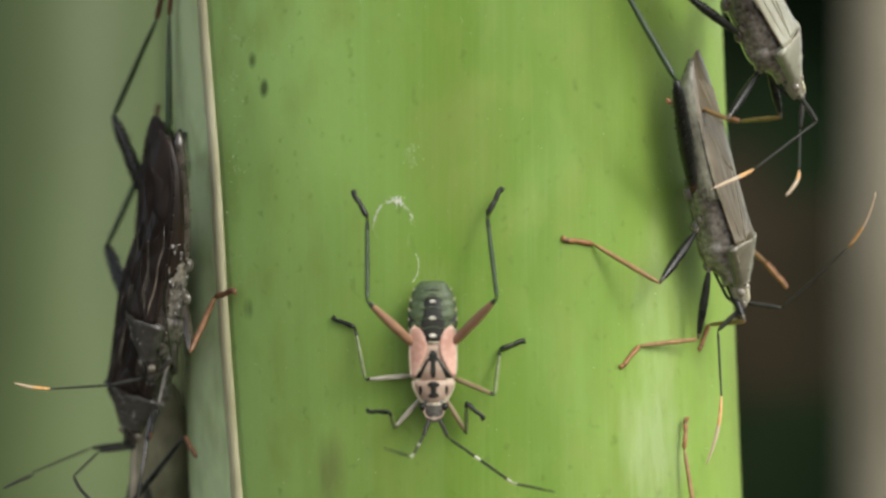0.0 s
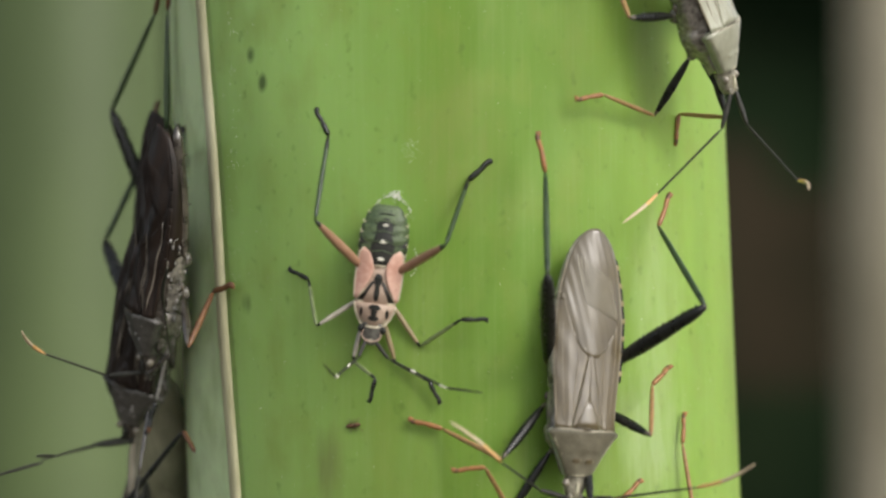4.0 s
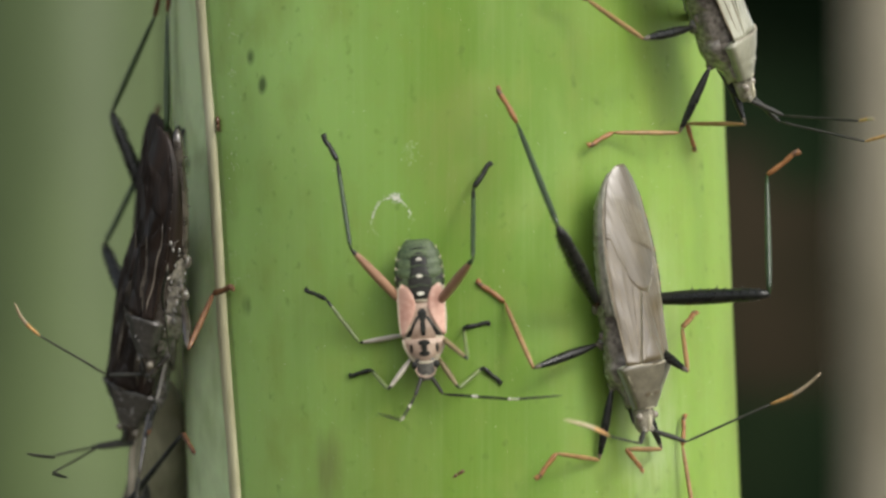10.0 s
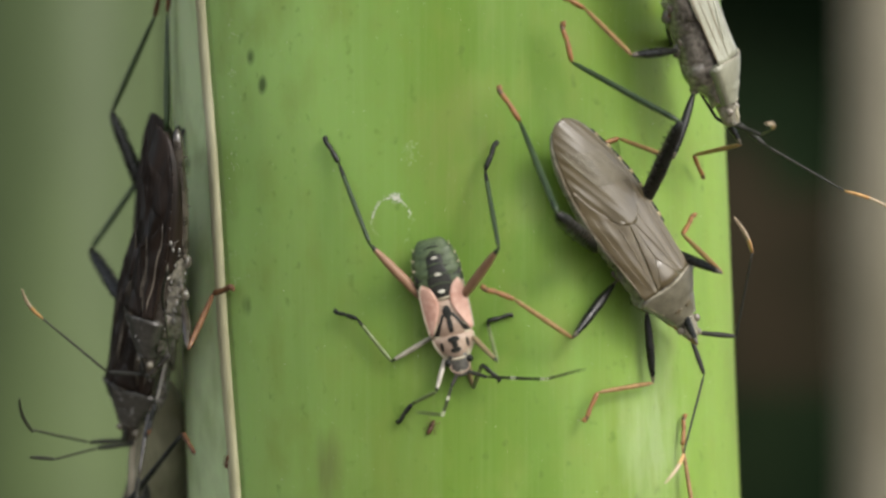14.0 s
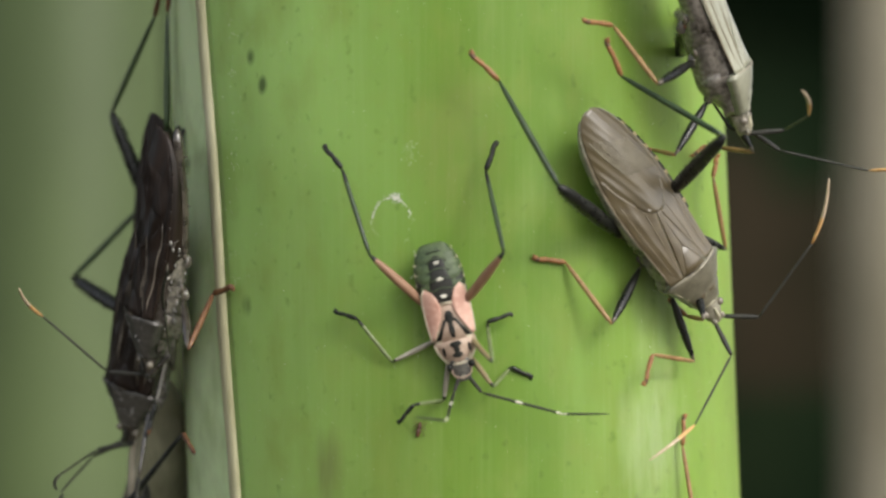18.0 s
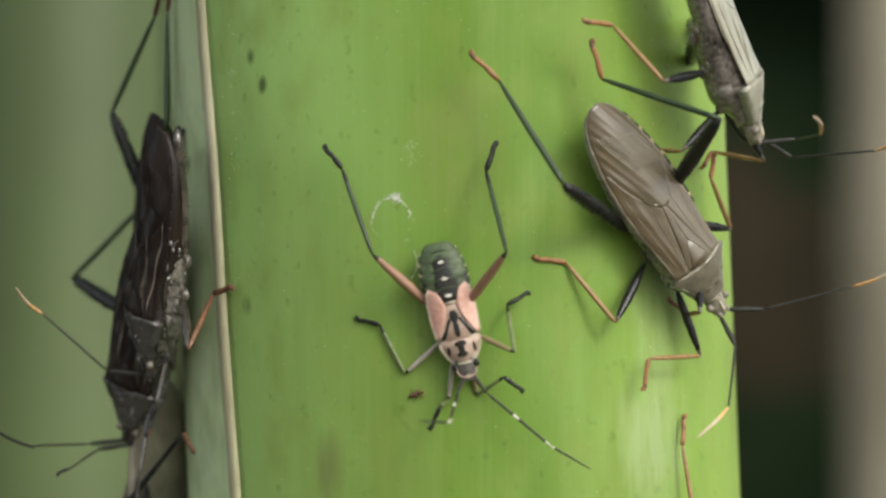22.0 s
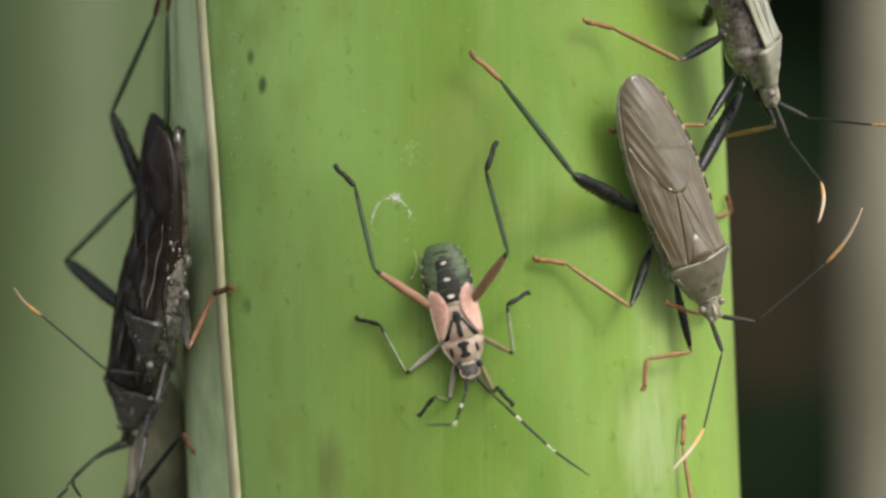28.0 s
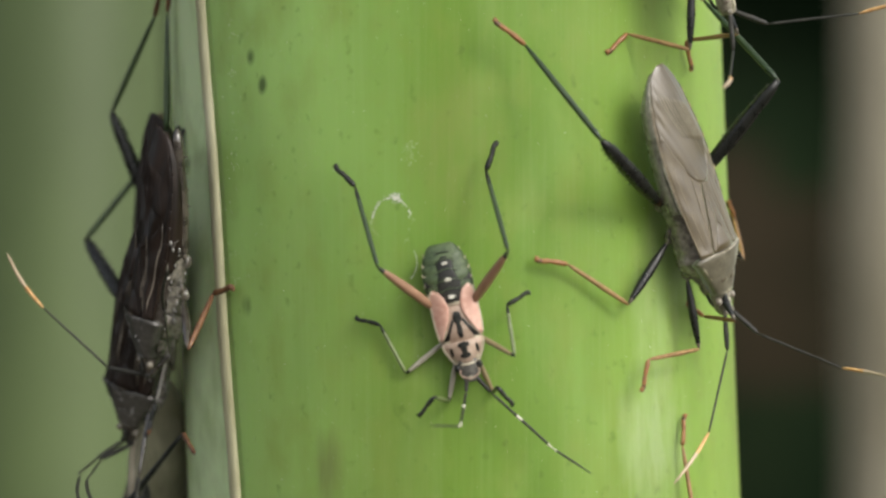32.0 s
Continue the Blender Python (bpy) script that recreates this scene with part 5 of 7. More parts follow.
WALKER["antenna_left"] = [
    (0, 23.4, -7.65, 24, -12.15, 22.5, -21.65), (1, 23.5, -8.45, 24.05, -12.7, 22.5, -21.95), (2, 23.55, -8.55, 24.1, -12.7, 22.4, -22.8),
    (2.2, 23.9, -9.1, 24.05, -13.1, 22.4, -22.6), (2.4, 17.3, -13.75, 10.05, -13.75, 5.55, -15.6), (2.6, 7.3, -25.4, 4.3, -22.4, -0.2, -19.9),
    (3, 7.3, -24.7, 4.3, -20.7, -0.2, -16.2), (3.5, 7.3, -22.15, 3.8, -19.15, -0.45, -15.4), (5.5, 15.8, -17.5, 13.3, -16.9, 7.05, -15.4),
    (6, 16.55, -17.35, 12.8, -17.3, 7.8, -17.2), (7, 18.55, -17.7, 16.8, -17.45, 15.3, -16.45), (8, 17.8, -17.7, 16.3, -17.45, 15.3, -16.95),
    (9, 17.55, -18.7, 14.8, -21.95, 10.8, -24.95)]
WALKER["antenna_left"] += [
    (10, 17.3, -16.95, 14.55, -16.2, 10.8, -14.95), (11, 18.55, -16.2, 16.3, -14.7, 15.05, -13.7), (12, 16.3, -15.2, 13.8, -14.45, 10.8, -13.2),
    (13, 18.3, -12.2, 14.3, -12.3, 12.8, -12.2), (14, 23.2, -11.35, 21.05, -17.7, 19.4, -20.2), (14.5, 23.95, -10.2, 21.3, -13.2, 18.55, -14.2),
    (16.5, 24.9, -10.35, 20.8, -16.2, 16.7, -18.55), (17, 25.15, -9.85, 21.3, -15.7, 17.05, -18.7), (18, 25.45, -9.35, 22.05, -15.2, 18.2, -18.35),
    (19, 25.65, -9.2, 23.55, -14.95, 20.3, -18.35), (20, 25.8, -8.45, 24.05, -13.2, 21.55, -15.7), (23, 25.7, -8.45, 25.05, -13.45, 22.55, -16.45),
    (25.3, 25.7, -8.45, 25.3, -13.45, 23.3, -16.55)]
WALKER["antenna_left"] += [
    (27.5, 24.65, -8.95, 21.3, -16.45, 18.3, -18.7), (28, 24.55, -8.95, 22.8, -15.45, 20.05, -19.2), (28.5, 23.65, -9.2, 21.55, -15.7, 20.8, -17.95),
    (29, 23.65, -10.45, 18.05, -15.2, 13.8, -16.95), (30, 24.95, -9.45, 20.8, -16.45, 17.05, -19.2), (31, 25.05, -9.45, 22.55, -16.2, 19.55, -19.45),
    (32, 25.2, -9.45, 23.3, -15.95, 20.3, -20.45)]
WALKER["antenna_right"] = [
    (0, 29.65, -4.9, 35.4, 0.35, 37.65, 5.1), (1, 30.25, -5.35, 35.75, -0.45, 38.25, 3.45), (2, 30.55, -4.8, 34.3, -1.3, 38.05, 5.2),
    (2.2, 31.8, -4.6, 35.8, -2.1, 38.3, -2.85), (2.4, 21.3, -16.5, 25.8, -18, 29.3, -19), (2.6, 11.8, -26.4, 16.3, -20.9, 21.55, -22),
    (3, 11.8, -25.7, 16.3, -21.2, 21.55, -21.8), (3.5, 13.8, -23.15, 20.8, -21.9, 25.8, -19.9), (5.5, 21.05, -16.5, 27.8, -16.25, 34.05, -14.4),
    (6, 21.05, -16.45, 28.05, -16.3, 34.4, -14.85), (7, 21.4, -16.7, 29.3, -13.7, 34.8, -10.7), (8, 21.2, -16.7, 29.3, -15.2, 35.55, -12.95),
    (9, 20.55, -17.7, 25.8, -20.45, 29.8, -22.2)]
WALKER["antenna_right"] += [
    (10, 21.7, -17.1, 29.05, -13.7, 32.8, -10.95), (11, 22.55, -16.95, 28.3, -11.35, 30.7, -7.45), (12, 21.4, -15.55, 28.05, -10.35, 31.55, -6.45),
    (13, 22.55, -10.95, 23.8, -4.95, 22.95, -1.7), (14, 26.55, -7.8, 27.05, -0.45, 25.45, 2.55), (14.5, 27.45, -8.45, 30.55, -1.95, 30.45, 2.3),
    (16.5, 28.3, -6.95, 31.3, 0.55, 31.2, 5.8), (17, 28.55, -6.6, 32.15, 0.8, 32.65, 6.05), (18, 28.8, -6.05, 33.15, 1.15, 33.95, 6.15),
    (19, 29.05, -5.7, 36.55, -1.95, 40.8, 0.55), (20, 29.3, -5.2, 35.55, -2.2, 40.3, 1.55), (21, 30.05, -5.2, 36.05, -2.85, 40.8, 0.05),
    (23, 30.05, -5.45, 36.8, -3.7, 40.8, -1.95)]
WALKER["antenna_right"] += [
    (24, 30.05, -5.55, 35.55, -2.55, 39.8, 0.8), (25.3, 30.05, -5.95, 37.05, -3.2, 41.8, -1.45), (27.5, 28.3, -6.55, 35.05, -1.95, 38.45, 2.05),
    (28, 28.3, -6.55, 34.3, -0.95, 36.8, 3.55), (28.5, 27.8, -7.45, 36.05, -5.7, 40.8, -3.95), (29, 27.55, -7.95, 32.55, -0.95, 34.15, 4.55),
    (30, 28.95, -6.7, 30.05, -1.45, 28.4, 2.05), (31, 28.05, -7.7, 34.55, -9.55, 37.55, -10.1), (32, 27.8, -7.45, 35.05, -10.45, 38.45, -11.05)]
CLIMBER = {}
CLIMBER["body"] = [
    (0, 22.4, 35.6, 31.4, 13.75, 64), (1, 25, 34.8, 33.75, 13.15, 61), (2, 25.4, 30.2, 34.05, 8.85, 61),
    (2.2, 25.05, 31.4, 32.3, 9.8, 58), (2.4, 22.55, 36, 29.3, 13.25, 56), (2.6, 22.05, 35.35, 27.55, 12.7, 54),
    (3, 20.3, 35.3, 26.3, 12.65, 54), (3.5, 19.3, 36.1, 25.55, 13.45, 56), (5.5, 18.8, 37.5, 24.8, 14.6, 58),
    (6, 18.55, 37.3, 24.4, 14.45, 58), (8, 18.55, 37.3, 24.4, 14.45, 58), (9, 19.05, 36.2, 25.4, 13.45, 61),
    (10, 20.55, 35.95, 27.05, 13.15, 64)]
CLIMBER["body"] += [
    (11, 20.8, 35.8, 27.3, 12.95, 64), (12, 19.55, 36.05, 25.8, 13.2, 61), (13, 18.3, 34.05, 25.05, 11.45, 64),
    (14, 19.05, 33.55, 25.65, 10.95, 66), (14.5, 21.05, 34.95, 27.3, 12.2, 72), (16.5, 20.8, 33.65, 27.55, 10.95, 72),
    (17, 20.05, 33.45, 26.8, 10.7, 71), (18, 20.05, 32.95, 26.8, 10.2, 71), (19, 20.3, 33.3, 26.9, 10.7, 71),
    (20, 20.8, 32.55, 27.55, 9.95, 71), (23, 21.05, 31.95, 27.9, 9.2, 71), (25.3, 21.05, 31.95, 27.9, 9.2, 71),
    (27.5, 23.3, 35.2, 29.3, 12.45, 72)]
CLIMBER["body"] += [
    (28.5, 23.3, 35.7, 29.05, 12.95, 72), (28.7, 20.8, 42.05, 26.8, 19.55, 66), (29, 20.3, 44.55, 25.8, 22.3, 61),
    (30, 19.8, 44.05, 25.05, 21.3, 61), (32, 20.05, 43.55, 25.3, 20.8, 61)]
CLIMBER["lift"] = [(0, 11.0), (2.2, 11.0), (2.6, 7.5), (32, 7.5)]
CLIMBER["middle_left"] = [
    (0, 21.4, 22.6, 17.15, 25.35, 14.65, 26.35), (1, 23, 15.95, 19, 18.8, 16.35, 18.15), (2, 23.05, 10.45, 18.05, 11.95, 15.4, 10.95),
    (2.2, 21.05, 11.15, 18.3, 11.9, 15.4, 11), (2.4, 18.2, 17.4, 12.8, 18.25, 9.4, 18), (2.6, 17.55, 16.75, 12.55, 18.35, 9.4, 18),
    (3, 16.55, 20.05, 14.8, 21.8, 12.8, 23.3), (3.5, 16.7, 20.35, 14.8, 24.85, 12.8, 25.85), (6, 16.7, 19.55, 14.8, 22.05, 12.8, 24.05),
    (7, 16.8, 17.55, 12.55, 22.05, 10.8, 23.55), (9, 16.8, 17.3, 12.55, 21.8, 10.3, 23.55), (10, 17.8, 18.55, 12.8, 22.05, 10.8, 23.05),
    (12, 17.55, 17.8, 12.55, 21.8, 10.3, 23.05)]
CLIMBER["middle_left"] += [
    (13, 16.55, 17.2, 12.3, 21.3, 10.3, 22.8), (14, 17.05, 17.2, 12.55, 21.3, 10.3, 22.55), (14.5, 17.8, 18.55, 12.8, 21.8, 10.3, 22.55),
    (16.5, 19.3, 16.05, 14.8, 19.95, 12.15, 20.4), (17, 19.55, 15.3, 14.8, 19.95, 12.15, 20.4), (18, 19.3, 14.55, 15.05, 19.8, 12.3, 20.3),
    (23, 19.8, 14.55, 15.05, 19.8, 12.2, 20.3), (25.3, 19.8, 14.55, 15.05, 19.8, 12.2, 20.3), (27.5, 21.05, 16.15, 15.05, 19.55, 12.4, 20.3),
    (28.5, 21.05, 16.8, 15.05, 19.55, 12.4, 20.3), (28.8, 18.3, 28.05, 14.8, 29.55, 12.3, 30.05), (32, 18.3, 28.05, 14.8, 29.55, 12.3, 30.05)]
CLIMBER["fore_left"] = [
    (0, 25.05, 11.85, 21.4, 13.35, 19.55, 13.45), (1, 28.85, 8.8, 25.75, 7.55, 23.65, 6.8), (2, 27.05, 5.2, 24.3, 6.95, 22.8, 6.6),
    (2.2, 30.05, 8.9, 26.3, 6.4, 24.55, 5.9), (2.4, 23.05, 9.5, 19.8, 10, 18.05, 9), (2.6, 18.8, 12.1, 14.05, 13.6, 11.3, 13),
    (3, 18.05, 10.95, 14.2, 13.4, 11.3, 13.05), (3.5, 18.3, 11.35, 14.2, 13.45, 11.3, 13.1), (5.5, 19.2, 12.1, 14.4, 13.5, 11.45, 13),
    (7, 18.8, 11.65, 14.4, 13.45, 11.55, 13.05), (8, 19.7, 10.05, 15.05, 10.55, 12.45, 8.95), (9, 20.3, 10.05, 15.05, 10.45, 12.45, 8.95),
    (10, 20.7, 9.9, 15.05, 10.3, 12.55, 9.05)]
CLIMBER["fore_left"] += [
    (12, 20.7, 9.8, 15.05, 10.3, 12.55, 8.95), (13, 20.2, 7.8, 15.3, 9.8, 14.05, 9.3), (14, 19.9, 7.55, 15.55, 9.8, 14.05, 9.3),
    (14.5, 21.05, 10.05, 15.3, 10.05, 12.55, 8.95), (16.5, 21.05, 8.95, 18.55, 8.95, 16.3, 8.55), (18, 20.55, 8.3, 18.55, 8.8, 16.3, 8.55),
    (25.3, 20.8, 8.3, 18.3, 8.8, 16.3, 8.55), (27.5, 22.8, 10.8, 17.05, 10.95, 14.8, 10.45), (28.5, 22.8, 11.3, 17.05, 10.95, 14.8, 10.45),
    (28.8, 21.55, 18.55, 16.7, 19.05, 14.3, 17.3), (30, 21.3, 18.3, 16.3, 19.05, 14.4, 17.3), (32, 21.7, 17.05, 16.3, 19.05, 14.4, 17.3)]
CLIMBER["fore_right"] = [
    (0, 30.65, 10.45, 26.15, 11.6, 25.15, 11.85), (1, 32.65, 9.55, 28, 10.05, 26.5, 9.55), (2, 33.05, 4.95, 28.05, 5.45, 27.05, 6.2),
    (2.2, 31.3, 5.4, 27.3, 5.4, 25.8, 5.4), (2.4, 30.55, 14, 32.05, 14.5, 33.55, 14.25), (2.6, 25.3, 10.35, 21.05, 11.6, 20.55, 10.85),
    (3, 25.3, 9.3, 21.05, 11.55, 20.55, 11.05), (3.5, 25.05, 10.1, 20.8, 11.85, 20.55, 11.1), (5.5, 25.55, 11.6, 21.4, 11.25, 22.05, 9.75),
    (7, 25.3, 11.3, 21.4, 11.15, 22.05, 9.8), (9, 26.7, 10.45, 21.55, 11.15, 21.9, 9.65), (11, 27.4, 10.3, 21.7, 11.05, 22.05, 9.8),
    (12, 27.3, 11.05, 21.7, 11.3, 22.05, 10.05)]
CLIMBER["fore_right"] += [
    (13, 26.8, 9.55, 21.8, 10.3, 21.3, 9.8), (14, 27.05, 8.3, 22.2, 8.3, 22.8, 6.8), (14.5, 28.05, 10.8, 23.05, 9.8, 23.4, 8.55),
    (16.5, 28.7, 8.55, 24.8, 9.3, 24.05, 9.55), (18, 27.8, 8.15, 23.3, 9.15, 22.8, 8.8), (19, 27.8, 8.3, 23.55, 9.05, 23.05, 8.8),
    (20, 28.7, 7.8, 23.8, 8.95, 23.3, 8.05), (25.3, 28.8, 7.3, 23.9, 7.9, 23.3, 7.3), (27.5, 29.55, 10.3, 24.3, 9.8, 23.7, 9.55),
    (28.5, 29.55, 10.95, 25.3, 10.05, 24.55, 9.55), (28.8, 27.2, 18.45, 21.55, 18.55, 21.8, 16.8), (30, 26.8, 18.15, 21.55, 18.45, 21.8, 16.8),
    (32, 26.8, 17.55, 21.55, 18.45, 21.8, 16.8)]
CLIMBER["antenna_left"] = [
    (0, 32.65, 11.6, 27.15, 7.35, 23.4, 5.6), (1, 33.85, 9.3, 29.25, 3.8, 27.5, 2.55), (2, 33.55, 4.45, 28.3, 0.2, 23.55, -2.05),
    (2.2, 32.3, 6.4, 30.8, 1.4, 27.8, -2.1), (2.4, 29.2, 9.75, 25.3, 7, 22.3, 5), (2.6, 27.05, 9.1, 20.8, 3.5, 18.3, 1.6),
    (3, 25.05, 8.05, 17.8, 2.9, 14.8, 1.7), (3.5, 24.4, 9.1, 17.05, 3.45, 15.3, 2.6), (5.5, 24.3, 10, 20.8, 2.75, 18.8, 0.25),
    (6, 24.05, 10.45, 15.05, 11.3, 12.8, 11.55), (7, 22.8, 14.05, 20.8, 15.55, 19.8, 16.05), (8, 23.9, 10.15, 19.8, 7.05, 16.8, 5.8),
    (9, 25.3, 10.3, 25.65, 2.55, 25.3, 0.05)]
CLIMBER["antenna_left"] += [
    (10, 31.8, 11.05, 35.8, 11.15, 37.3, 11.15), (11, 28.05, 9.55, 29.55, 4.3, 29.2, 2.05), (12, 28.3, 11.8, 32.3, 12.3, 33.3, 12.65),
    (14, 27.8, 10.05, 28.3, 10.3, 28.05, 10.8), (16.5, 30.8, 10.55, 31.4, 11.55, 31.45, 14.55), (19, 30.8, 10.55, 31.3, 11.3, 31.05, 13.05),
    (23, 31.3, 9.55, 32.55, 9.55, 32.4, 11.05), (25.3, 31.8, 8.55, 33.8, 8.55, 34.4, 9.3), (27.5, 30.8, 9.05, 36.05, 3.8, 36.65, 2.55),
    (28, 30.8, 9.05, 32.55, 6.05, 32.7, 2.55), (28.5, 30.8, 9.05, 32.55, 6.05, 32.7, 2.55), (29, 22.8, 19.3, 19.8, 20.15, 18.3, 20.3),
    (30, 21.3, 18.3, 18.05, 18.95, 16.3, 19.05)]
CLIMBER["antenna_left"] += [
    (31, 26.3, 18.05, 21.3, 14.55, 19.3, 13.8), (32, 25.8, 16.55, 24.8, 15.05, 24.3, 14.05)]
CLIMBER["antenna_right"] = [
    (0, 31.4, 10.35, 30.65, 7.35, 29.75, 5.1), (1, 35.75, 10.8, 39.15, 8.3, 42.75, 5.55), (2, 34.8, 6.2, 35.8, 1.2, 35.55, -3.3),
    (2.2, 34.3, 6.4, 35.8, 2.4, 38.3, -3.1), (2.4, 32.3, 10.5, 35.8, 9, 39.05, 8), (2.6, 30.05, 9.6, 34.8, 5.7, 36.4, 4.6),
    (3, 26.8, 8.3, 27.3, 7.3, 27.8, 6.8), (3.5, 27.3, 9.6, 30.8, 5.1, 31.8, 3.85), (5.5, 26.8, 11.25, 30.3, 10.6, 30.7, 11.75),
    (6, 25.8, 11.05, 29.55, 6.8, 30.45, 5.3), (7, 28.05, 11.55, 36.05, 9.95, 40.8, 9.3), (8, 25.55, 10.05, 26.05, 5.55, 26.55, 4.8),
    (9, 29.3, 10.95, 36.05, 12.65, 38.8, 14.65)]
CLIMBER["antenna_right"] += [
    (10, 30.55, 10.55, 36.8, 9.45, 40.3, 10.05), (11, 29.8, 10.3, 34.3, 7.55, 35.8, 6.95), (12, 29.55, 11.3, 37.3, 13.55, 40.8, 14.55),
    (13, 28.3, 8.9, 34.8, 9.8, 37.55, 11.3), (14, 29.3, 8.55, 36.55, 4.55, 39.8, 3.05), (14.5, 30.3, 11.3, 38.05, 10.8, 41.8, 10.55),
    (16.5, 31.3, 9.3, 37.8, 9.05, 41.8, 9.55), (17, 30.55, 8.55, 37.8, 7.15, 41.8, 6.8), (18, 30.8, 8.05, 38.3, 6.8, 41.8, 6.55),
    (19, 30.8, 8.65, 38.8, 8.45, 42.8, 8.55), (20, 31.8, 8.3, 38.3, 9.15, 41.8, 9.8), (21, 30.8, 8.15, 37.3, 8.65, 41.3, 9.55),
    (25.3, 31.8, 7.45, 38.3, 7.9, 41.8, 8.55)]
CLIMBER["antenna_right"] += [
    (27.5, 32.8, 10.65, 38.8, 12.3, 42.8, 13.05), (28.5, 32.8, 12.05, 34.8, 9.3, 37.8, 7.05), (29, 31.8, 21.3, 36.8, 19.8, 40.8, 19.05),
    (30, 28.8, 18.55, 33.8, 12.3, 36.55, 8.8), (31, 29.3, 19.3, 37.3, 17.65, 40.8, 17.05), (32, 30.05, 19.45, 38.55, 21.05, 41.8, 21.55)]
NYMPH = {}
NYMPH["body"] = [
    (0, -1.1, -2.4, -0.95, -14.9, 0), (1, -0.65, -3.7, 0.6, -16.2, 0), (2, -0.85, -5.2, -0.2, -17.65, 0),
    (2.2, -0.45, -4, 0.65, -16.5, 0), (2.4, -0.8, -2.4, 0.05, -14.85, 0), (2.5, -4.2, 1.55, -6.95, -10.7, 0),
    (2.6, -5.05, 1.85, -7.45, -10.45, 0), (3, -4.7, 3.55, -5.95, -8.95, 0), (3.5, -5.05, 3.6, -6.95, -8.8, 0),
    (5.5, -3.45, 5.25, -3.8, -7.25, 0), (6, -4.05, 2.65, -5.05, -9.85, 0), (7, -3.45, 0.95, -3.55, -11.55, 0),
    (8, -3.55, 0.15, -4.05, -12.45, 0)]
NYMPH["body"] += [
    (9, -3.05, -1.2, -2.6, -13.85, 0), (10, -2.3, 1.05, -1.45, -11.55, 0), (11, -1.6, 1.15, 0.95, -11.15, 0),
    (13, -1.35, 1.2, 1.7, -11.1, 0), (16.5, -1.1, 0.8, 1.9, -11.5, 0), (18, -1.1, 0.7, 1.9, -11.6, 0),
    (20, -0.95, 0.7, 2.2, -11.55, 0), (21, -0.7, 0.7, 2.3, -11.5, 0), (27.5, -0.45, 0.55, 2.55, -11.5, 0),
    (32, -0.35, 0.55, 2.55, -11.55, 0)]
NYMPH["hind_left"] = [
    (0, -6.85, -4.4, -6.85, 3.1, -8.1, 5.45), (1, -5.85, -4.7, -6.85, 3.3, -8.15, 5.45), (2, -5.8, -5.05, -6.8, 3.2, -8.1, 5.45),
    (2.4, -6.45, -4.35, -6.8, 2.9, -8.1, 5.4), (2.55, -11.1, 1.68, -10.2, 9.68, -11.2, 12.18), (3, -10.8, 2.05, -10.2, 9.8, -11.2, 12.3),
    (3.5, -11.55, 2, -10.15, 9.85, -11.2, 12.25), (5.5, -9.95, 2.6, -10.05, 10, -11.3, 12.15), (6, -10.2, 1.8, -10.2, 10.05, -11.2, 12.05),
    (7, -8.45, 1.45, -10.05, 9.8, -11.2, 12.15), (8, -8.55, 0.65, -9.7, 8.8, -11.1, 11.4), (9, -7.8, -0.45, -9.35, 7.8, -10.6, 10.15),
    (10, -8.1, -0.2, -9.35, 7.8, -10.6, 10.15)]
NYMPH["hind_left"] += [
    (11, -6.95, 0.05, -9.35, 7.8, -10.6, 10.15), (13, -6.45, 0.3, -9.25, 7.65, -10.6, 10.15), (17, -6.2, 0.3, -9.2, 7.55, -10.6, 10.15),
    (18, -6.35, -0.7, -8.95, 7.15, -10.35, 8.95), (24, -5.95, -0.6, -8.95, 7.15, -10.35, 8.95), (25.2, -5.95, -1.85, -7.8, 5.55, -9.55, 7.4),
    (32, -5.8, -1.85, -7.8, 5.55, -9.55, 7.4)]
NYMPH["hind_right"] = [
    (0, 4.55, -4.05, 3.75, 3.35, 4.9, 5.35), (1, 5, -4.35, 3.85, 3.15, 4.85, 5.45), (2, 4.3, -4.9, 3.9, 3.1, 4.9, 5.4),
    (2.2, 4.9, -4.6, 3.85, 3.1, 4.9, 5.4), (2.4, 4.95, -4, 3.8, 3.1, 4.9, 5.4), (2.55, 0.3, -1.68, 2.9, 3.08, 4.9, 5.33),
    (3, 0.55, 0.2, 2.2, 5.8, 4.3, 7.65), (3.5, -0.2, 0.25, 2.2, 5.95, 4.2, 7.6), (5.5, 1.8, 0.6, 2.4, 5.75, 4.2, 7.5),
    (6, 1.4, -0.45, 2.4, 5.65, 4.2, 7.55), (7, 1.8, -1.05, 2.45, 5.65, 4.2, 7.55), (8, 1.8, -1.7, 2.5, 5.55, 4.2, 7.55),
    (9, 2.3, -2.2, 2.7, 5.45, 4.2, 7.55)]
NYMPH["hind_right"] += [
    (10, 2.8, -1.05, 2.7, 5.45, 4.2, 7.55), (11, 4.3, -0.95, 2.9, 5.3, 4.2, 7.55), (12, 4.55, -0.95, 2.9, 5.3, 4.2, 7.55),
    (13, 4.9, 0.15, 3.7, 7.05, 4.65, 9.15), (20, 5.4, -0.3, 3.8, 6.95, 4.65, 9.15), (27.5, 5.95, -0.45, 3.8, 6.95, 4.65, 9.15),
    (32, 5.95, -0.45, 3.8, 6.95, 4.65, 9.15)]
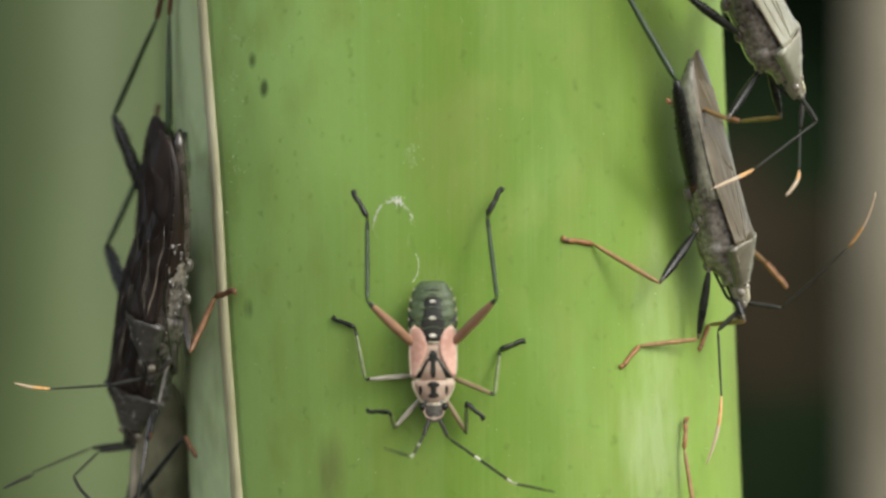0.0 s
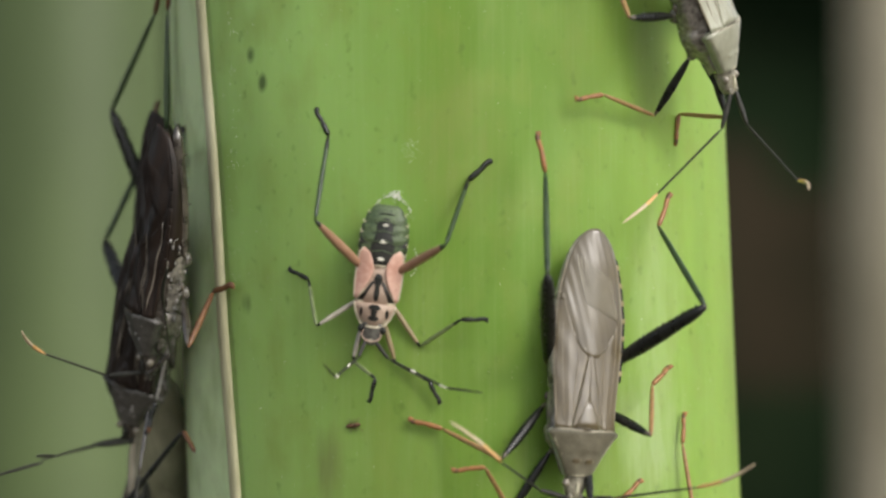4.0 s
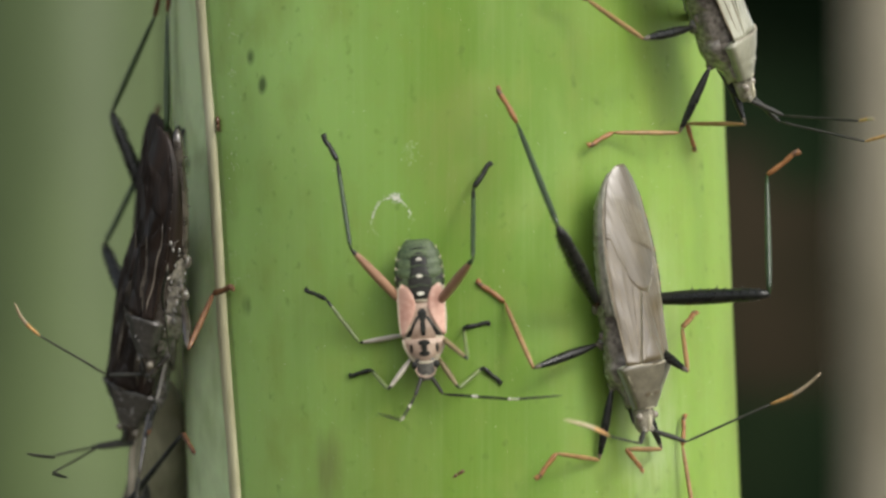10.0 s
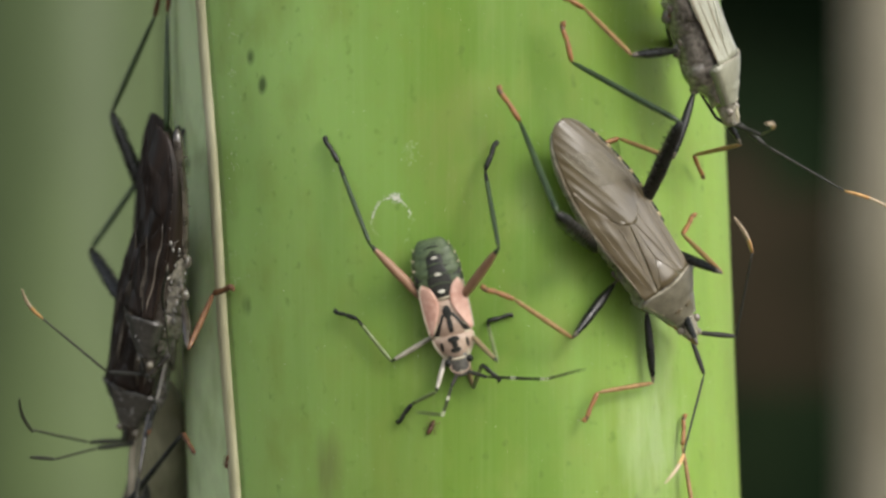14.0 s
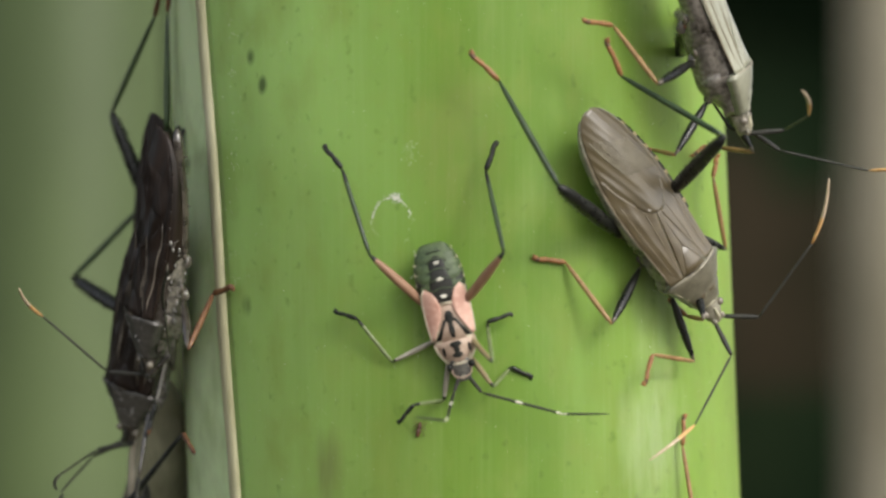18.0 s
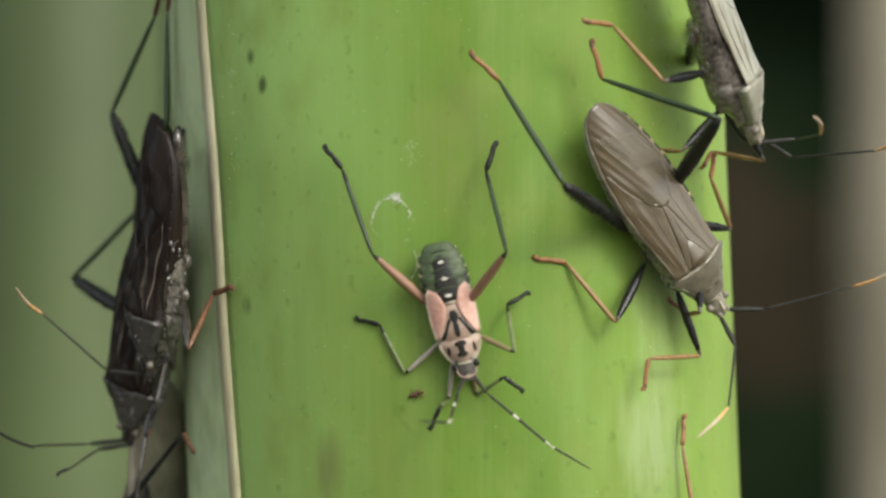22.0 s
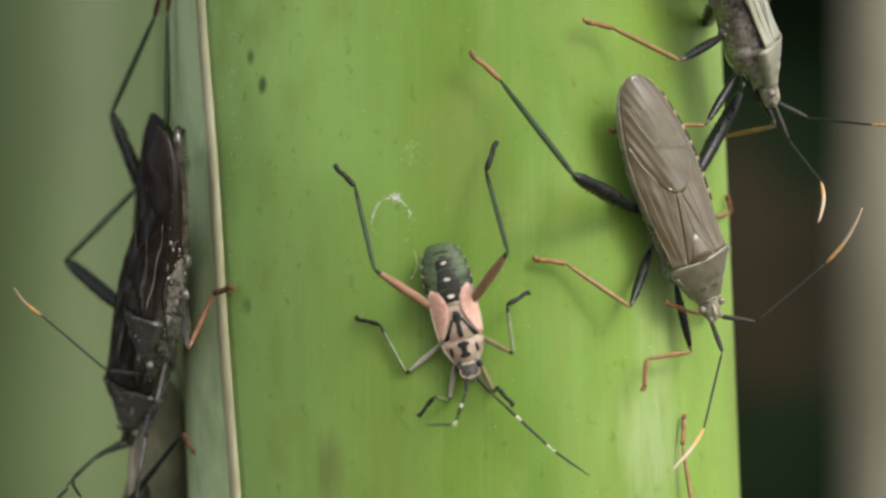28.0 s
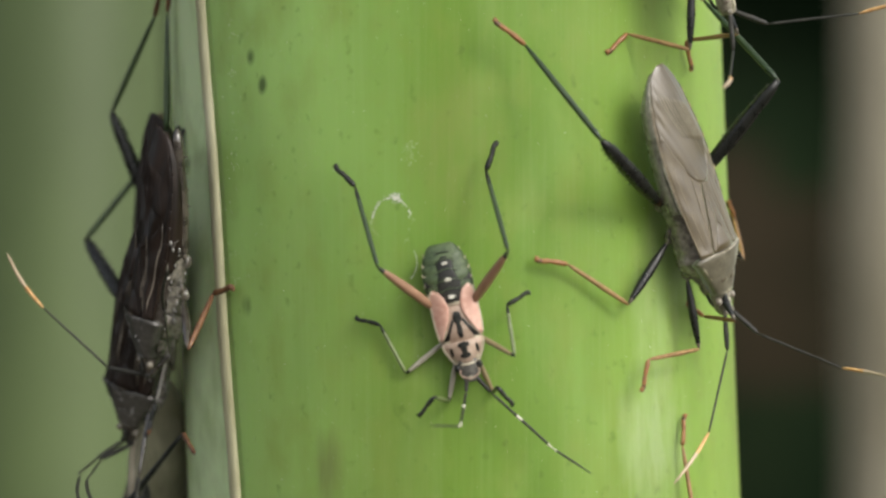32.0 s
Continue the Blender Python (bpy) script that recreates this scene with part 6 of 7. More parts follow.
NYMPH["middle_left"] = [
    (0, -6.85, -11.25, -7.95, -6.65, -10.1, -5.65), (1, -5.85, -14.1, -7.25, -9.7, -9.15, -8.95), (2, -6.1, -14.55, -7.2, -9.9, -9.1, -8.9),
    (2.4, -5.7, -13.5, -7.2, -9.75, -9.1, -8.9), (2.55, -11.2, -7.28, -11.95, -2.92, -13.8, -1.82), (3, -10.45, -6.45, -11.8, -2.95, -13.8, -1.85),
    (3.5, -11.2, -7.05, -11.95, -2.9, -13.8, -1.8), (5.5, -8.85, -5.1, -11.7, -2.75, -13.8, -1.9), (6, -9.8, -6.7, -11.95, -2.7, -13.8, -1.85),
    (7, -8.95, -6.95, -11.95, -2.85, -13.8, -1.95), (8, -9.2, -7.55, -11.95, -2.95, -13.8, -1.95), (9, -8.45, -9.45, -10.45, -4.45, -12.2, -3.55),
    (10, -7.1, -8.45, -10.35, -4.45, -12.2, -3.55)]
NYMPH["middle_left"] += [
    (11, -5.45, -9.35, -9.2, -6.35, -11.1, -5.6), (12, -5.1, -9.2, -9.2, -6.35, -11.1, -5.6), (13, -4.45, -9.95, -7.6, -6.2, -9.6, -5.45),
    (20, -4.2, -10.2, -7.6, -6.2, -9.6, -5.45), (21, -3.2, -10.95, -5.6, -6.7, -7.7, -6.1), (32, -3.1, -10.95, -5.6, -6.7, -7.7, -6.1)]
NYMPH["middle_right"] = [
    (0, 4.4, -12.65, 4.9, -8.55, 7.15, -7.8), (1, 5.65, -13.35, 5.1, -8.7, 7.15, -7.85), (2, 5.65, -14.05, 5.15, -9.05, 7.2, -7.8),
    (2.4, 5.05, -14.25, 5.05, -8.75, 7.2, -7.9), (2.55, -0.95, -9.68, 1.7, -6.53, 3.95, -6.53), (3, -0.95, -8.45, 1.7, -6.35, 3.95, -6.35),
    (3.5, -1.7, -8.65, 1.55, -6.5, 3.95, -6.5), (5.5, -0.45, -7, 1.8, -6, 3.95, -6.4), (6, -0.45, -9.2, 1.7, -6.35, 3.95, -6.45),
    (7, 0.9, -10.7, 1.7, -6.7, 3.95, -6.55), (8, 1.05, -11.2, 1.7, -6.85, 3.95, -6.55), (9, 2.3, -11.2, 1.8, -7.45, 3.9, -6.6),
    (10, 2.3, -9.95, 1.8, -6.95, 3.9, -6.6)]
NYMPH["middle_right"] += [
    (11, 3.8, -9.7, 2.95, -6.35, 5.05, -6.1), (12, 4.55, -9.95, 3.9, -6.35, 5.8, -5.95), (18, 4.65, -9.95, 3.9, -6.45, 5.9, -5.85),
    (19, 6.05, -9.35, 5.65, -4.95, 7.8, -3.8), (32, 6.3, -9.55, 5.65, -4.95, 7.7, -3.8)]
NYMPH["fore_left"] = [
    (0, -4.95, -15.9, -4.85, -14.15, -6.25, -14.05), (1, -4, -16.95, -4, -14.7, -4.75, -13.7), (2, -4.95, -17.8, -4.2, -14.8, -5.95, -14.4),
    (2.4, -3.95, -16, -4.2, -14.1, -6.1, -14.4), (2.55, -8.6, -12.93, -6.7, -12.93, -6.1, -13.43), (3, -7.6, -11.6, -5.8, -11.95, -6.2, -13.95),
    (3.5, -8.3, -11.65, -5.95, -11.9, -6.2, -13.9), (5.5, -7.05, -9.6, -6.2, -10.4, -8.1, -11.4), (6, -8.1, -11.05, -7.2, -11.35, -7.2, -12.55),
    (7, -6.95, -12.7, -6.7, -10.35, -8.2, -11.2), (8, -7.6, -13.45, -6.45, -10.7, -8.3, -11.35), (9, -6.7, -14.2, -6.45, -10.95, -8.3, -11.2),
    (10, -5.1, -12.8, -6.35, -10.7, -8.3, -11.2)]
NYMPH["fore_left"] += [
    (11, -2.3, -13.2, -4.45, -12.85, -6.2, -14.05), (12, -0.95, -13.45, -2.8, -13.7, -4.1, -15.45), (21.5, -0.7, -13.55, -2.45, -13.8, -4.05, -15.45),
    (22.5, 1.3, -13.95, 1.9, -14.2, 1.7, -16.35), (25.5, 1.3, -13.95, 1.9, -14.2, 1.7, -16.35), (27.5, 0.45, -13.7, -0.8, -13.1, -2.2, -14.8),
    (32, 0.45, -13.7, -0.8, -13.1, -2.2, -14.8)]
NYMPH["fore_right"] = [
    (0, 2.15, -16.15, 1.9, -13.25, 3.25, -14.55), (1, 3.5, -17.2, 4, -15.35, 5.35, -16.55), (2, 3.05, -18.45, 3.7, -15.7, 5.3, -16.65),
    (2.2, 3.55, -17.7, 3.8, -15.6, 5.3, -16.6), (2.4, 3.05, -16.25, 3.7, -15.4, 5.3, -16.75), (2.55, -4.45, -12.93, -1.45, -12.53, 0.15, -14.32),
    (3, -3.6, -11.45, -0.95, -12.3, 0.05, -14.2), (3.5, -3.8, -11.55, -1.1, -12.25, -0.05, -14.25), (5.5, -2.2, -9.25, -1.95, -10, -1.6, -11.75),
    (6, -2.8, -11.45, -1.3, -9.95, -0.95, -11.85), (7, -0.7, -13.2, -0.3, -10.7, 0.8, -12.05), (8, -0.1, -13.45, 1.55, -10.35, 3.05, -11.55),
    (9, 0.95, -14.45, 1.55, -10.7, 2.95, -11.55)]
NYMPH["fore_right"] += [
    (10, 1.55, -12.45, 3.55, -10.45, 5.05, -11.85), (11, 3.55, -12.2, 3.55, -10.2, 4.8, -11.55), (12, 3.8, -12.35, 3.4, -10.2, 4.9, -11.55),
    (17.4, 4.05, -12.35, 3.55, -10.2, 5.05, -11.7), (18, 4.8, -12.35, 6.05, -10.45, 7.8, -11.35), (21.5, 4.9, -12.45, 6.05, -10.45, 7.8, -11.35),
    (22.5, 4.7, -12.95, 4.8, -12.2, 6.05, -13.7), (32, 4.7, -12.95, 4.8, -12.2, 6.05, -13.7)]
NYMPH["antenna_left"] = [
    (0, -1.85, -16.15, -2.75, -17.5, -5.2, -17.15), (1, -0.5, -17.45, -1.15, -18.95, -3.6, -18.7), (2, -0.95, -18.3, -1.95, -20.4, -4.35, -20.05),
    (2.4, -0.6, -15.75, -1.7, -17.5, -4.05, -17.25), (2.6, -8.95, -11.15, -10.7, -11.9, -12.2, -10.65), (3, -7.2, -9.95, -8.7, -11.3, -10.6, -10.35),
    (3.5, -7.95, -9.9, -9.7, -11.3, -10.95, -10.4), (5.5, -4.7, -8.5, -5.95, -10.25, -7.2, -10), (6, -6.2, -11.45, -7.2, -12.7, -8.85, -12.35),
    (7, -4.95, -12.95, -5.7, -14.35, -7.95, -14.2), (8, -5.2, -13.7, -6.2, -15.05, -8.45, -14.55), (9, -3.7, -14.7, -4.7, -16.35, -7.1, -16.05),
    (10, -2.45, -12.95, -3.45, -14.6, -5.6, -14.45)]
NYMPH["antenna_left"] += [
    (11, 0.05, -11.95, -0.95, -14.35, -3.3, -14.2), (12, 0.4, -12.7, -0.1, -14.35, -2.45, -14.2), (13, 0.8, -11.95, 0.05, -14.05, -2.2, -14.2),
    (16.5, 0.7, -12.45, 0.05, -14.45, -2.45, -14.55), (19, 1.2, -12.45, 0.55, -14.7, -2.2, -14.85), (21.5, 1.2, -12.45, 0.55, -14.7, -2.2, -14.85),
    (23, 1.9, -12.45, 0.8, -15.05, -1.45, -15.55), (25.3, 1.9, -12.45, 1.05, -15.05, -1.35, -15.7), (27.5, 2.05, -12.45, 1.05, -14.95, -1.45, -15.35),
    (30, 2.05, -12.45, 1.55, -15.05, -0.8, -15.45), (32, 2.05, -12.45, 1.55, -15.05, -0.95, -15.45)]
NYMPH["antenna_right"] = [
    (0, 0.65, -17.05, 5.9, -20.15, 9.65, -21.05), (1, 2.75, -18.35, 7, -18.1, 10, -17.7), (2, 2.8, -19.8, 7.3, -19.2, 10.3, -18.65),
    (2.4, 3.05, -16.35, 5.8, -15.5, 8.3, -14.6), (2.6, -6.45, -12.9, -4.7, -15.9, -2.2, -18.65), (3, -3.2, -11.2, 2.3, -12.3, 6.55, -12.6),
    (3.5, -4.2, -11.55, -0.7, -12.65, 2.7, -13.4), (5.5, -2.3, -8.9, 3.3, -9.35, 6.55, -9.35), (6, -2.45, -11.7, 1.8, -12.2, 5.8, -12.45),
    (7, -1.95, -12.95, 1.55, -13.6, 5.3, -13.7), (8, -2.45, -13.7, 1.55, -15.1, 5.15, -15.45), (9, -0.95, -15.2, 3.3, -16.85, 7.2, -17.45),
    (10, 0.15, -13.1, 6.05, -13.1, 10.8, -12.95)]
NYMPH["antenna_right"] += [
    (11, 3.3, -11.85, 7.55, -11.05, 11.3, -10.45), (12, 3.8, -11.7, 7.8, -11.1, 11.3, -10.45), (13, 4.8, -11.6, 8.55, -11.2, 12.2, -10.35),
    (14, 4.8, -11.6, 8.65, -11.3, 12.4, -10.55), (16.5, 4.3, -12.45, 10.05, -12.55, 14.2, -12.05), (17, 4.3, -12.55, 10.3, -12.85, 14.2, -12.45),
    (18, 4.3, -13.8, 11.55, -14.85, 14.9, -14.6), (19, 4.3, -13.55, 12.05, -15.05, 16.05, -14.95), (20, 5.05, -13.45, 11.55, -16.35, 15.7, -17.1),
    (21, 5.05, -13.55, 11.55, -16.85, 15.65, -18.05), (23, 4.8, -14.7, 9.55, -19.7, 11.4, -21.45), (24, 5.8, -14.7, 11.3, -17.95, 13.3, -18.85),
    (25.3, 5.55, -14.45, 11.55, -18.05, 14.95, -19.7)]
NYMPH["antenna_right"] += [
    (27.5, 5.55, -14.2, 11.05, -19.05, 14.2, -20.95), (32, 5.65, -14.2, 11.3, -19.05, 14.4, -20.7)]
DARK = {}
DARK["hind_left"] = [
    (0, -29.7, 0.85, -25.65, 9.85, -25.35, 12.85, -7.0), (7, -29.55, 0.55, -25.5, 9.55, -25.2, 12.55, -7.0), (8, -29.95, 0.5, -25.5, 9.55, -25.2, 12.55, -7.0),
    (10, -30, 0.45, -25.5, 9.45, -25.2, 12.55, -7.0), (11, -31.05, 0.05, -25.4, 8.3, -25.1, 11.3, -7.0), (14.5, -31.05, 0.05, -25.4, 8.3, -25.1, 11.3, -7.0),
    (16.5, -32.55, -2.6, -25.7, 4.75, -25.3, 7.55, -7.0), (23, -32.6, -2.55, -25.7, 4.75, -25.3, 7.55, -7.0), (24, -32.6, -2.7, -25.7, 4.75, -25.3, 7.55, -7.0),
    (25.3, -33.2, -3.1, -26, 4.3, -25.45, 7.05, -7.0), (27.5, -32.2, -2.95, -25.8, 4.55, -25.3, 7.55, -7.0), (28, -33.1, -1.05, -26.2, 6.3, -25.45, 9.05, -7.0),
    (28.5, -32.1, -3.45, -25.45, 4.05, -25.2, 7.05, -7.0)]
DARK["hind_left"] += [
    (29, -32.1, -3.45, -25.45, 4.05, -25.2, 7.05, -7.0), (30, -31.2, 0.45, -25.25, 8.45, -24.95, 11.3, -7.0), (30.5, -33.3, -0.7, -26.7, 7.05, -25.7, 10.05, -7.0),
    (31, -31.45, 1.05, -25.2, 8.8, -24.95, 11.8, -7.0), (32, -31.55, 1.05, -25.2, 8.8, -24.95, 11.8, -7.0)]
DARK["antenna_left"] = [
    (0, -31.85, -17.4, -35.35, -19.15, -38.1, -20.4), (1, -31.25, -17.7, -34.75, -19.45, -36.75, -20.45), (2, -31.7, -18.8, -33.7, -19.55, -35.2, -20.3),
    (2.6, -31.2, -17.9, -32.7, -18.4, -36.95, -21.3), (3, -31.7, -17.45, -35.2, -18.45, -38.7, -19.1), (3.5, -31.7, -17.9, -34.2, -18.9, -39.2, -20.65),
    (5.5, -31.7, -16.9, -34.7, -16.6, -38.95, -16.6), (6, -31.7, -16.75, -35.7, -16.2, -39.2, -14.95), (7, -31.7, -16.7, -34.7, -15.85, -39.2, -14.05),
    (8, -32.7, -17.2, -36.2, -13.95, -38.45, -9.2), (9, -31.7, -17.7, -34.7, -19.45, -38.45, -21.2), (10, -31.7, -17.7, -33.2, -17.95, -35.95, -17.8),
    (11, -32.7, -17.45, -33.95, -16.2, -33.2, -13.2)]
DARK["antenna_left"] += [
    (12, -32.7, -17.2, -35.45, -16.45, -38.45, -14.2), (13, -32.2, -16.95, -35.2, -16.2, -38.95, -14.7), (14, -32.7, -17.2, -35.2, -15.95, -36.8, -13.2),
    (14.5, -31.7, -16.85, -35.2, -15.95, -39.2, -13.55), (16.5, -32.2, -17.1, -35.7, -16.2, -38.95, -15.2), (17, -31.7, -18.2, -34.2, -20.45, -36.2, -21.95),
    (18, -31.2, -18.45, -32.7, -20.95, -32.95, -22.2), (19, -31.7, -17.45, -34.7, -17.2, -37.95, -15.7), (20, -31.7, -17.3, -34.7, -17.05, -39.2, -16.45),
    (21, -31.7, -17.3, -35.2, -17.2, -38.7, -14.95), (23, -31.7, -17.3, -34.7, -17.2, -39.2, -16.45), (24, -31.7, -17.3, -34.7, -17.2, -37.7, -15.2),
    (25.3, -31.7, -17.45, -34.7, -17.6, -39.2, -16.45)]
DARK["antenna_left"] += [
    (27.5, -31.7, -17.55, -34.7, -17.2, -38.95, -16.8), (28, -30.7, -18.45, -32.2, -20.45, -33.7, -22.2), (28.5, -30.2, -18.45, -30.95, -20.45, -31.2, -22.2),
    (30, -30.45, -18.7, -31.7, -19.95, -33.2, -21.95), (31, -30.45, -18.7, -31.45, -20.2, -32.2, -21.95), (32, -30.45, -18.45, -31.2, -19.45, -31.45, -21.95)]
DARK["antenna_right"] = [
    (0, -31.1, -17.65, -31.85, -19.15, -30.35, -21.9), (1, -31, -18.7, -31.25, -20.45, -31, -22.2), (2, -30.95, -19.05, -31.45, -20.3, -31.2, -23.05),
    (2.4, -30.95, -18.75, -32.2, -19.5, -33.7, -21.4), (2.6, -31.2, -17.9, -32.7, -18.15, -34.45, -18.65), (3.5, -31.2, -17.9, -32.7, -18.4, -34.45, -18.9),
    (5.5, -32.2, -16.5, -35.7, -16, -38.95, -14.5), (6, -31.7, -16.85, -34.2, -16.95, -36.2, -16.45), (8, -31.7, -16.95, -34.2, -16.45, -36.2, -14.95),
    (9, -32.2, -17.95, -33.2, -19.95, -32.95, -21.2), (10, -31.7, -17.7, -33.45, -19.2, -32.7, -19.85), (11, -31.7, -17.7, -33.2, -17.45, -34.7, -16.45),
    (12, -31.2, -17.7, -32.7, -18.2, -35.2, -19.35)]
DARK["antenna_right"] += [
    (13, -30.95, -17.45, -31.7, -17.85, -32.45, -18.2), (14, -31.2, -17.7, -33.2, -18.1, -35.7, -18.1), (14.5, -30.95, -17.45, -32.45, -17.7, -33.7, -17.7),
    (16.5, -31.2, -18.2, -31.95, -19.45, -31.95, -21.2), (17, -31.2, -17.95, -31.95, -19.45, -32.2, -21.2), (19, -31.2, -17.7, -33.7, -19.2, -34.8, -20.45),
    (20, -30.7, -17.7, -32.7, -18.2, -34.8, -18.1), (21, -30.45, -17.7, -31.45, -18.45, -32.2, -18.95), (24, -31.2, -17.95, -33.7, -19.95, -36.7, -21.95),
    (25.3, -31.2, -17.95, -32.7, -18.2, -33.7, -18.2), (27.5, -30.45, -18.2, -31.2, -19.2, -29.7, -19.95), (28, -30.7, -18.2, -31.7, -19.45, -31.45, -21.45),
    (28.5, -29.95, -18.45, -30.7, -20.45, -30.7, -22.2)]
DARK["antenna_right"] += [
    (30, -29.95, -18.2, -30.2, -19.45, -30.45, -22.2), (32, -29.95, -18.45, -30.6, -19.7, -30.2, -22.2)]
REAR = {}
REAR["antenna_left"] = [
    (0, -31.35, -12.15, -33.85, -11.8, -37.1, -11.4), (1, -31, -12.3, -33.75, -12.05, -37, -11.6), (1.6, -31, -11.7, -33.75, -9.95, -37, -7.95),
    (2, -30.95, -11.7, -34.2, -10.05, -36.95, -8.3), (5.5, -30.95, -11.4, -34.2, -9, -36.1, -7), (7, -30.95, -11.2, -34.7, -7.95, -36.7, -5.45),
    (8, -30.95, -11.7, -34.2, -9.7, -37.2, -7.7), (9, -30.95, -11.1, -34.95, -7.45, -36.95, -4.95), (10, -30.95, -11.2, -34.95, -7.7, -37.1, -4.95),
    (11, -30.95, -10.85, -34.95, -6.45, -36.7, -3.95), (13, -30.95, -10.85, -34.95, -6.2, -36.45, -3.7), (23, -30.95, -10.7, -35.2, -5.7, -36.95, -3.55),
    (25.3, -30.95, -10.7, -35.2, -6.45, -37.2, -3.7)]
REAR["antenna_left"] += [
    (28.4, -30.95, -10.7, -35.3, -5.8, -37.1, -3.6), (29.2, -31.2, -10.2, -35.6, -5.0, -38.2, -0.6), (32, -31.2, -10.2, -35.6, -5.0, -38.3, -0.4)]

# ---- how they move ----


def at_time(rows, t):
    if t <= rows[0][0]:
        return rows[0][1:]
    for a, b in zip(rows, rows[1:]):
        if t <= b[0]:
            k = (t - a[0]) / (b[0] - a[0])
            k = k * k * (3 - 2 * k)
            return [p + (q - p) * k for p, q in zip(a[1:], b[1:])]
    return rows[-1][1:]


def body_pose(row, lift, back=0.0, lead=False):
    """row: tail and head, mm across and up, and the roll of the back to the right; lead: the head keeps its place."""
    tx, tz, hx, hz, roll = row
    tail, head = on_stalk(tx, tz, lift), on_stalk(hx, hz, lift)
    y = (tail - head).normalized()
    z = Vector((0, -1, 0))
    x = y.cross(z).normalized()
    z = x.cross(y)
    turn = Matrix((x, y, z)).transposed().to_4x4() @ Matrix.Rotation(radians(roll), 4, "Y")
    centre = (head + 12.0 * y if lead else (tail + head) / 2) + Vector((0, back, 0))
    return Matrix.Translation(centre) @ turn


def knee_place(hip, ankle, f, t, hint):
    gap = ankle - hip
    d = gap.length
    if d >= f + t - 0.02:
        return hip + gap.normalized() * f
    a = max(-f, min(f, (f * f - t * t + d * d) / (2 * d)))
    h = math.sqrt(max(0.0, f * f - a * a))
    n = gap.normalized()
    s = n.cross(Vector((0.3, 1, 0.2))).normalized()
    u = n.cross(s)
    best = None
    for i in range(72):
        g = 2 * math.pi * i / 72
        p = hip + n * a + h * (math.cos(g) * s + math.sin(g) * u)
        cost = (flat_place(p) - hint).length_squared + 3.0 * max(0.0, STALK_R + 0.4 - axis_gap(p)) ** 2 - 0.03 * axis_gap(p) + 0.03 * p.y
        if best is None or cost < best[0]:
            best = (cost, p)
    return best[1]


def reach(start, u, v, length):
    """The way of a feeler piece of that length from start towards the place that shows at u, v."""
    eye_way = (Vector((u, 0, v)) - EYE).normalized()
    k = (start.y - EYE.y) / eye_way.y
    goal = EYE + eye_way * k
    if axis_gap(goal) < STALK_R + 0.6:
        goal = on_stalk(u, v, 0.6)
    flat = goal - start
    if flat.length < length:
        flat = flat + Vector((0, -1, 0)) * math.sqrt(length ** 2 - flat.length ** 2) * 0.9
    return flat.normalized()


def limb_ways(kind, name, pose_mm, row):
    """Joint places and ways of the three pieces of a limb."""
    joint, side = name.split("_")
    (x, y, z), a, b, c = LEGS[kind][joint]
    start = pose_mm @ Vector((x if side == "right" else -x, y, z))
    if joint == "antenna":
        w1 = reach(start, row[0], row[1], a)
        p2 = start + w1 * a
        w2 = reach(p2, row[2], row[3], b)
        p3 = p2 + w2 * b
        return [(start, w1), (p2, w2), (p3, reach(p3, row[4], row[5], c))]
    near = row[6] if len(row) > 6 else 0.0     # how far the foot stands off towards the eye
    ankle = on_stalk(row[2], row[3], 0.25)
    ankle = ankle + (EYE - ankle).normalized() * near
    knee = knee_place(start, ankle, a, b, Vector((row[0], row[1])))
    w2 = (ankle - knee).normalized()
    end = knee + w2 * b
    tip = on_stalk(row[4], row[5], 0.15)
    w3 = (tip + (EYE - tip).normalized() * near - end).normalized()
    return [(start, (knee - start).normalized()), (knee, w2), (end, w3)]


REST = {"hind": ((-3.0, 3.0), (-5.0, 11.0), (-6.0, 14.0)), "middle": ((-6.5, -6.0), (-7.5, 0.5), (-9.5, 2.5)),
        "fore": ((-4.5, -12.5), (-8.0, -12.0), (-9.5, -14.0)), "antenna": ((-1.5, -14.0), (-5.0, -21.0), (-8.0, -26.0))}


TUCKED = {"hind": ((-0.5, 5.0), (0.5, 8.0), (0.5, 9.0)), "middle": ((-0.5, -3.0), (0.0, 1.0), (0.0, 3.0)),
          "fore": ((-0.3, -7.0), (0.0, -4.0), (0.0, -3.0)), "antenna": ((-0.5, -10.0), (0.0, -6.0), (0.0, -2.0))}


def rest_row(kind, name, pose_mm, tucked=False):
    joint, side = name.split("_")
    sgn = 1 if side == "left" else -1
    size = 1.0 if kind == "adult" else 0.55
    row = []
    for x, y in (TUCKED if tucked else REST)[joint]:
        p = flat_place(pose_mm @ Vector((sgn * x * size, y * size, -2.0)))
        row += [p.x, p.y]
    return row


def settle(kind, name, rows, pose_at):
    """Adds to each row of a leg how far its foot stands off, so that the knee can come where it belongs."""
    joint, side = name.split("_")
    if joint == "antenna":
        return rows
    (x, y, z), a, b, _ = LEGS[kind][joint]
    made = []
    for row in rows:
        if len(row) > 7 and row[7]:
            made.append(tuple(row))
            continue
        start = pose_at(row[0]) @ Vector((x if side == "right" else -x, y, z))
        ankle = on_stalk(row[3], row[4], 0.25)
        way, hint = (EYE - ankle).normalized(), Vector((row[1], row[2]))

        def miss(near):
            knee = knee_place(start, ankle + way * near, a, b, hint)
            return (flat_place(knee) - hint).length_squared + 0.02 * near * near

        made.append((*row[:7], min([0.5 * i for i in range(19)], key=miss)))
    return made


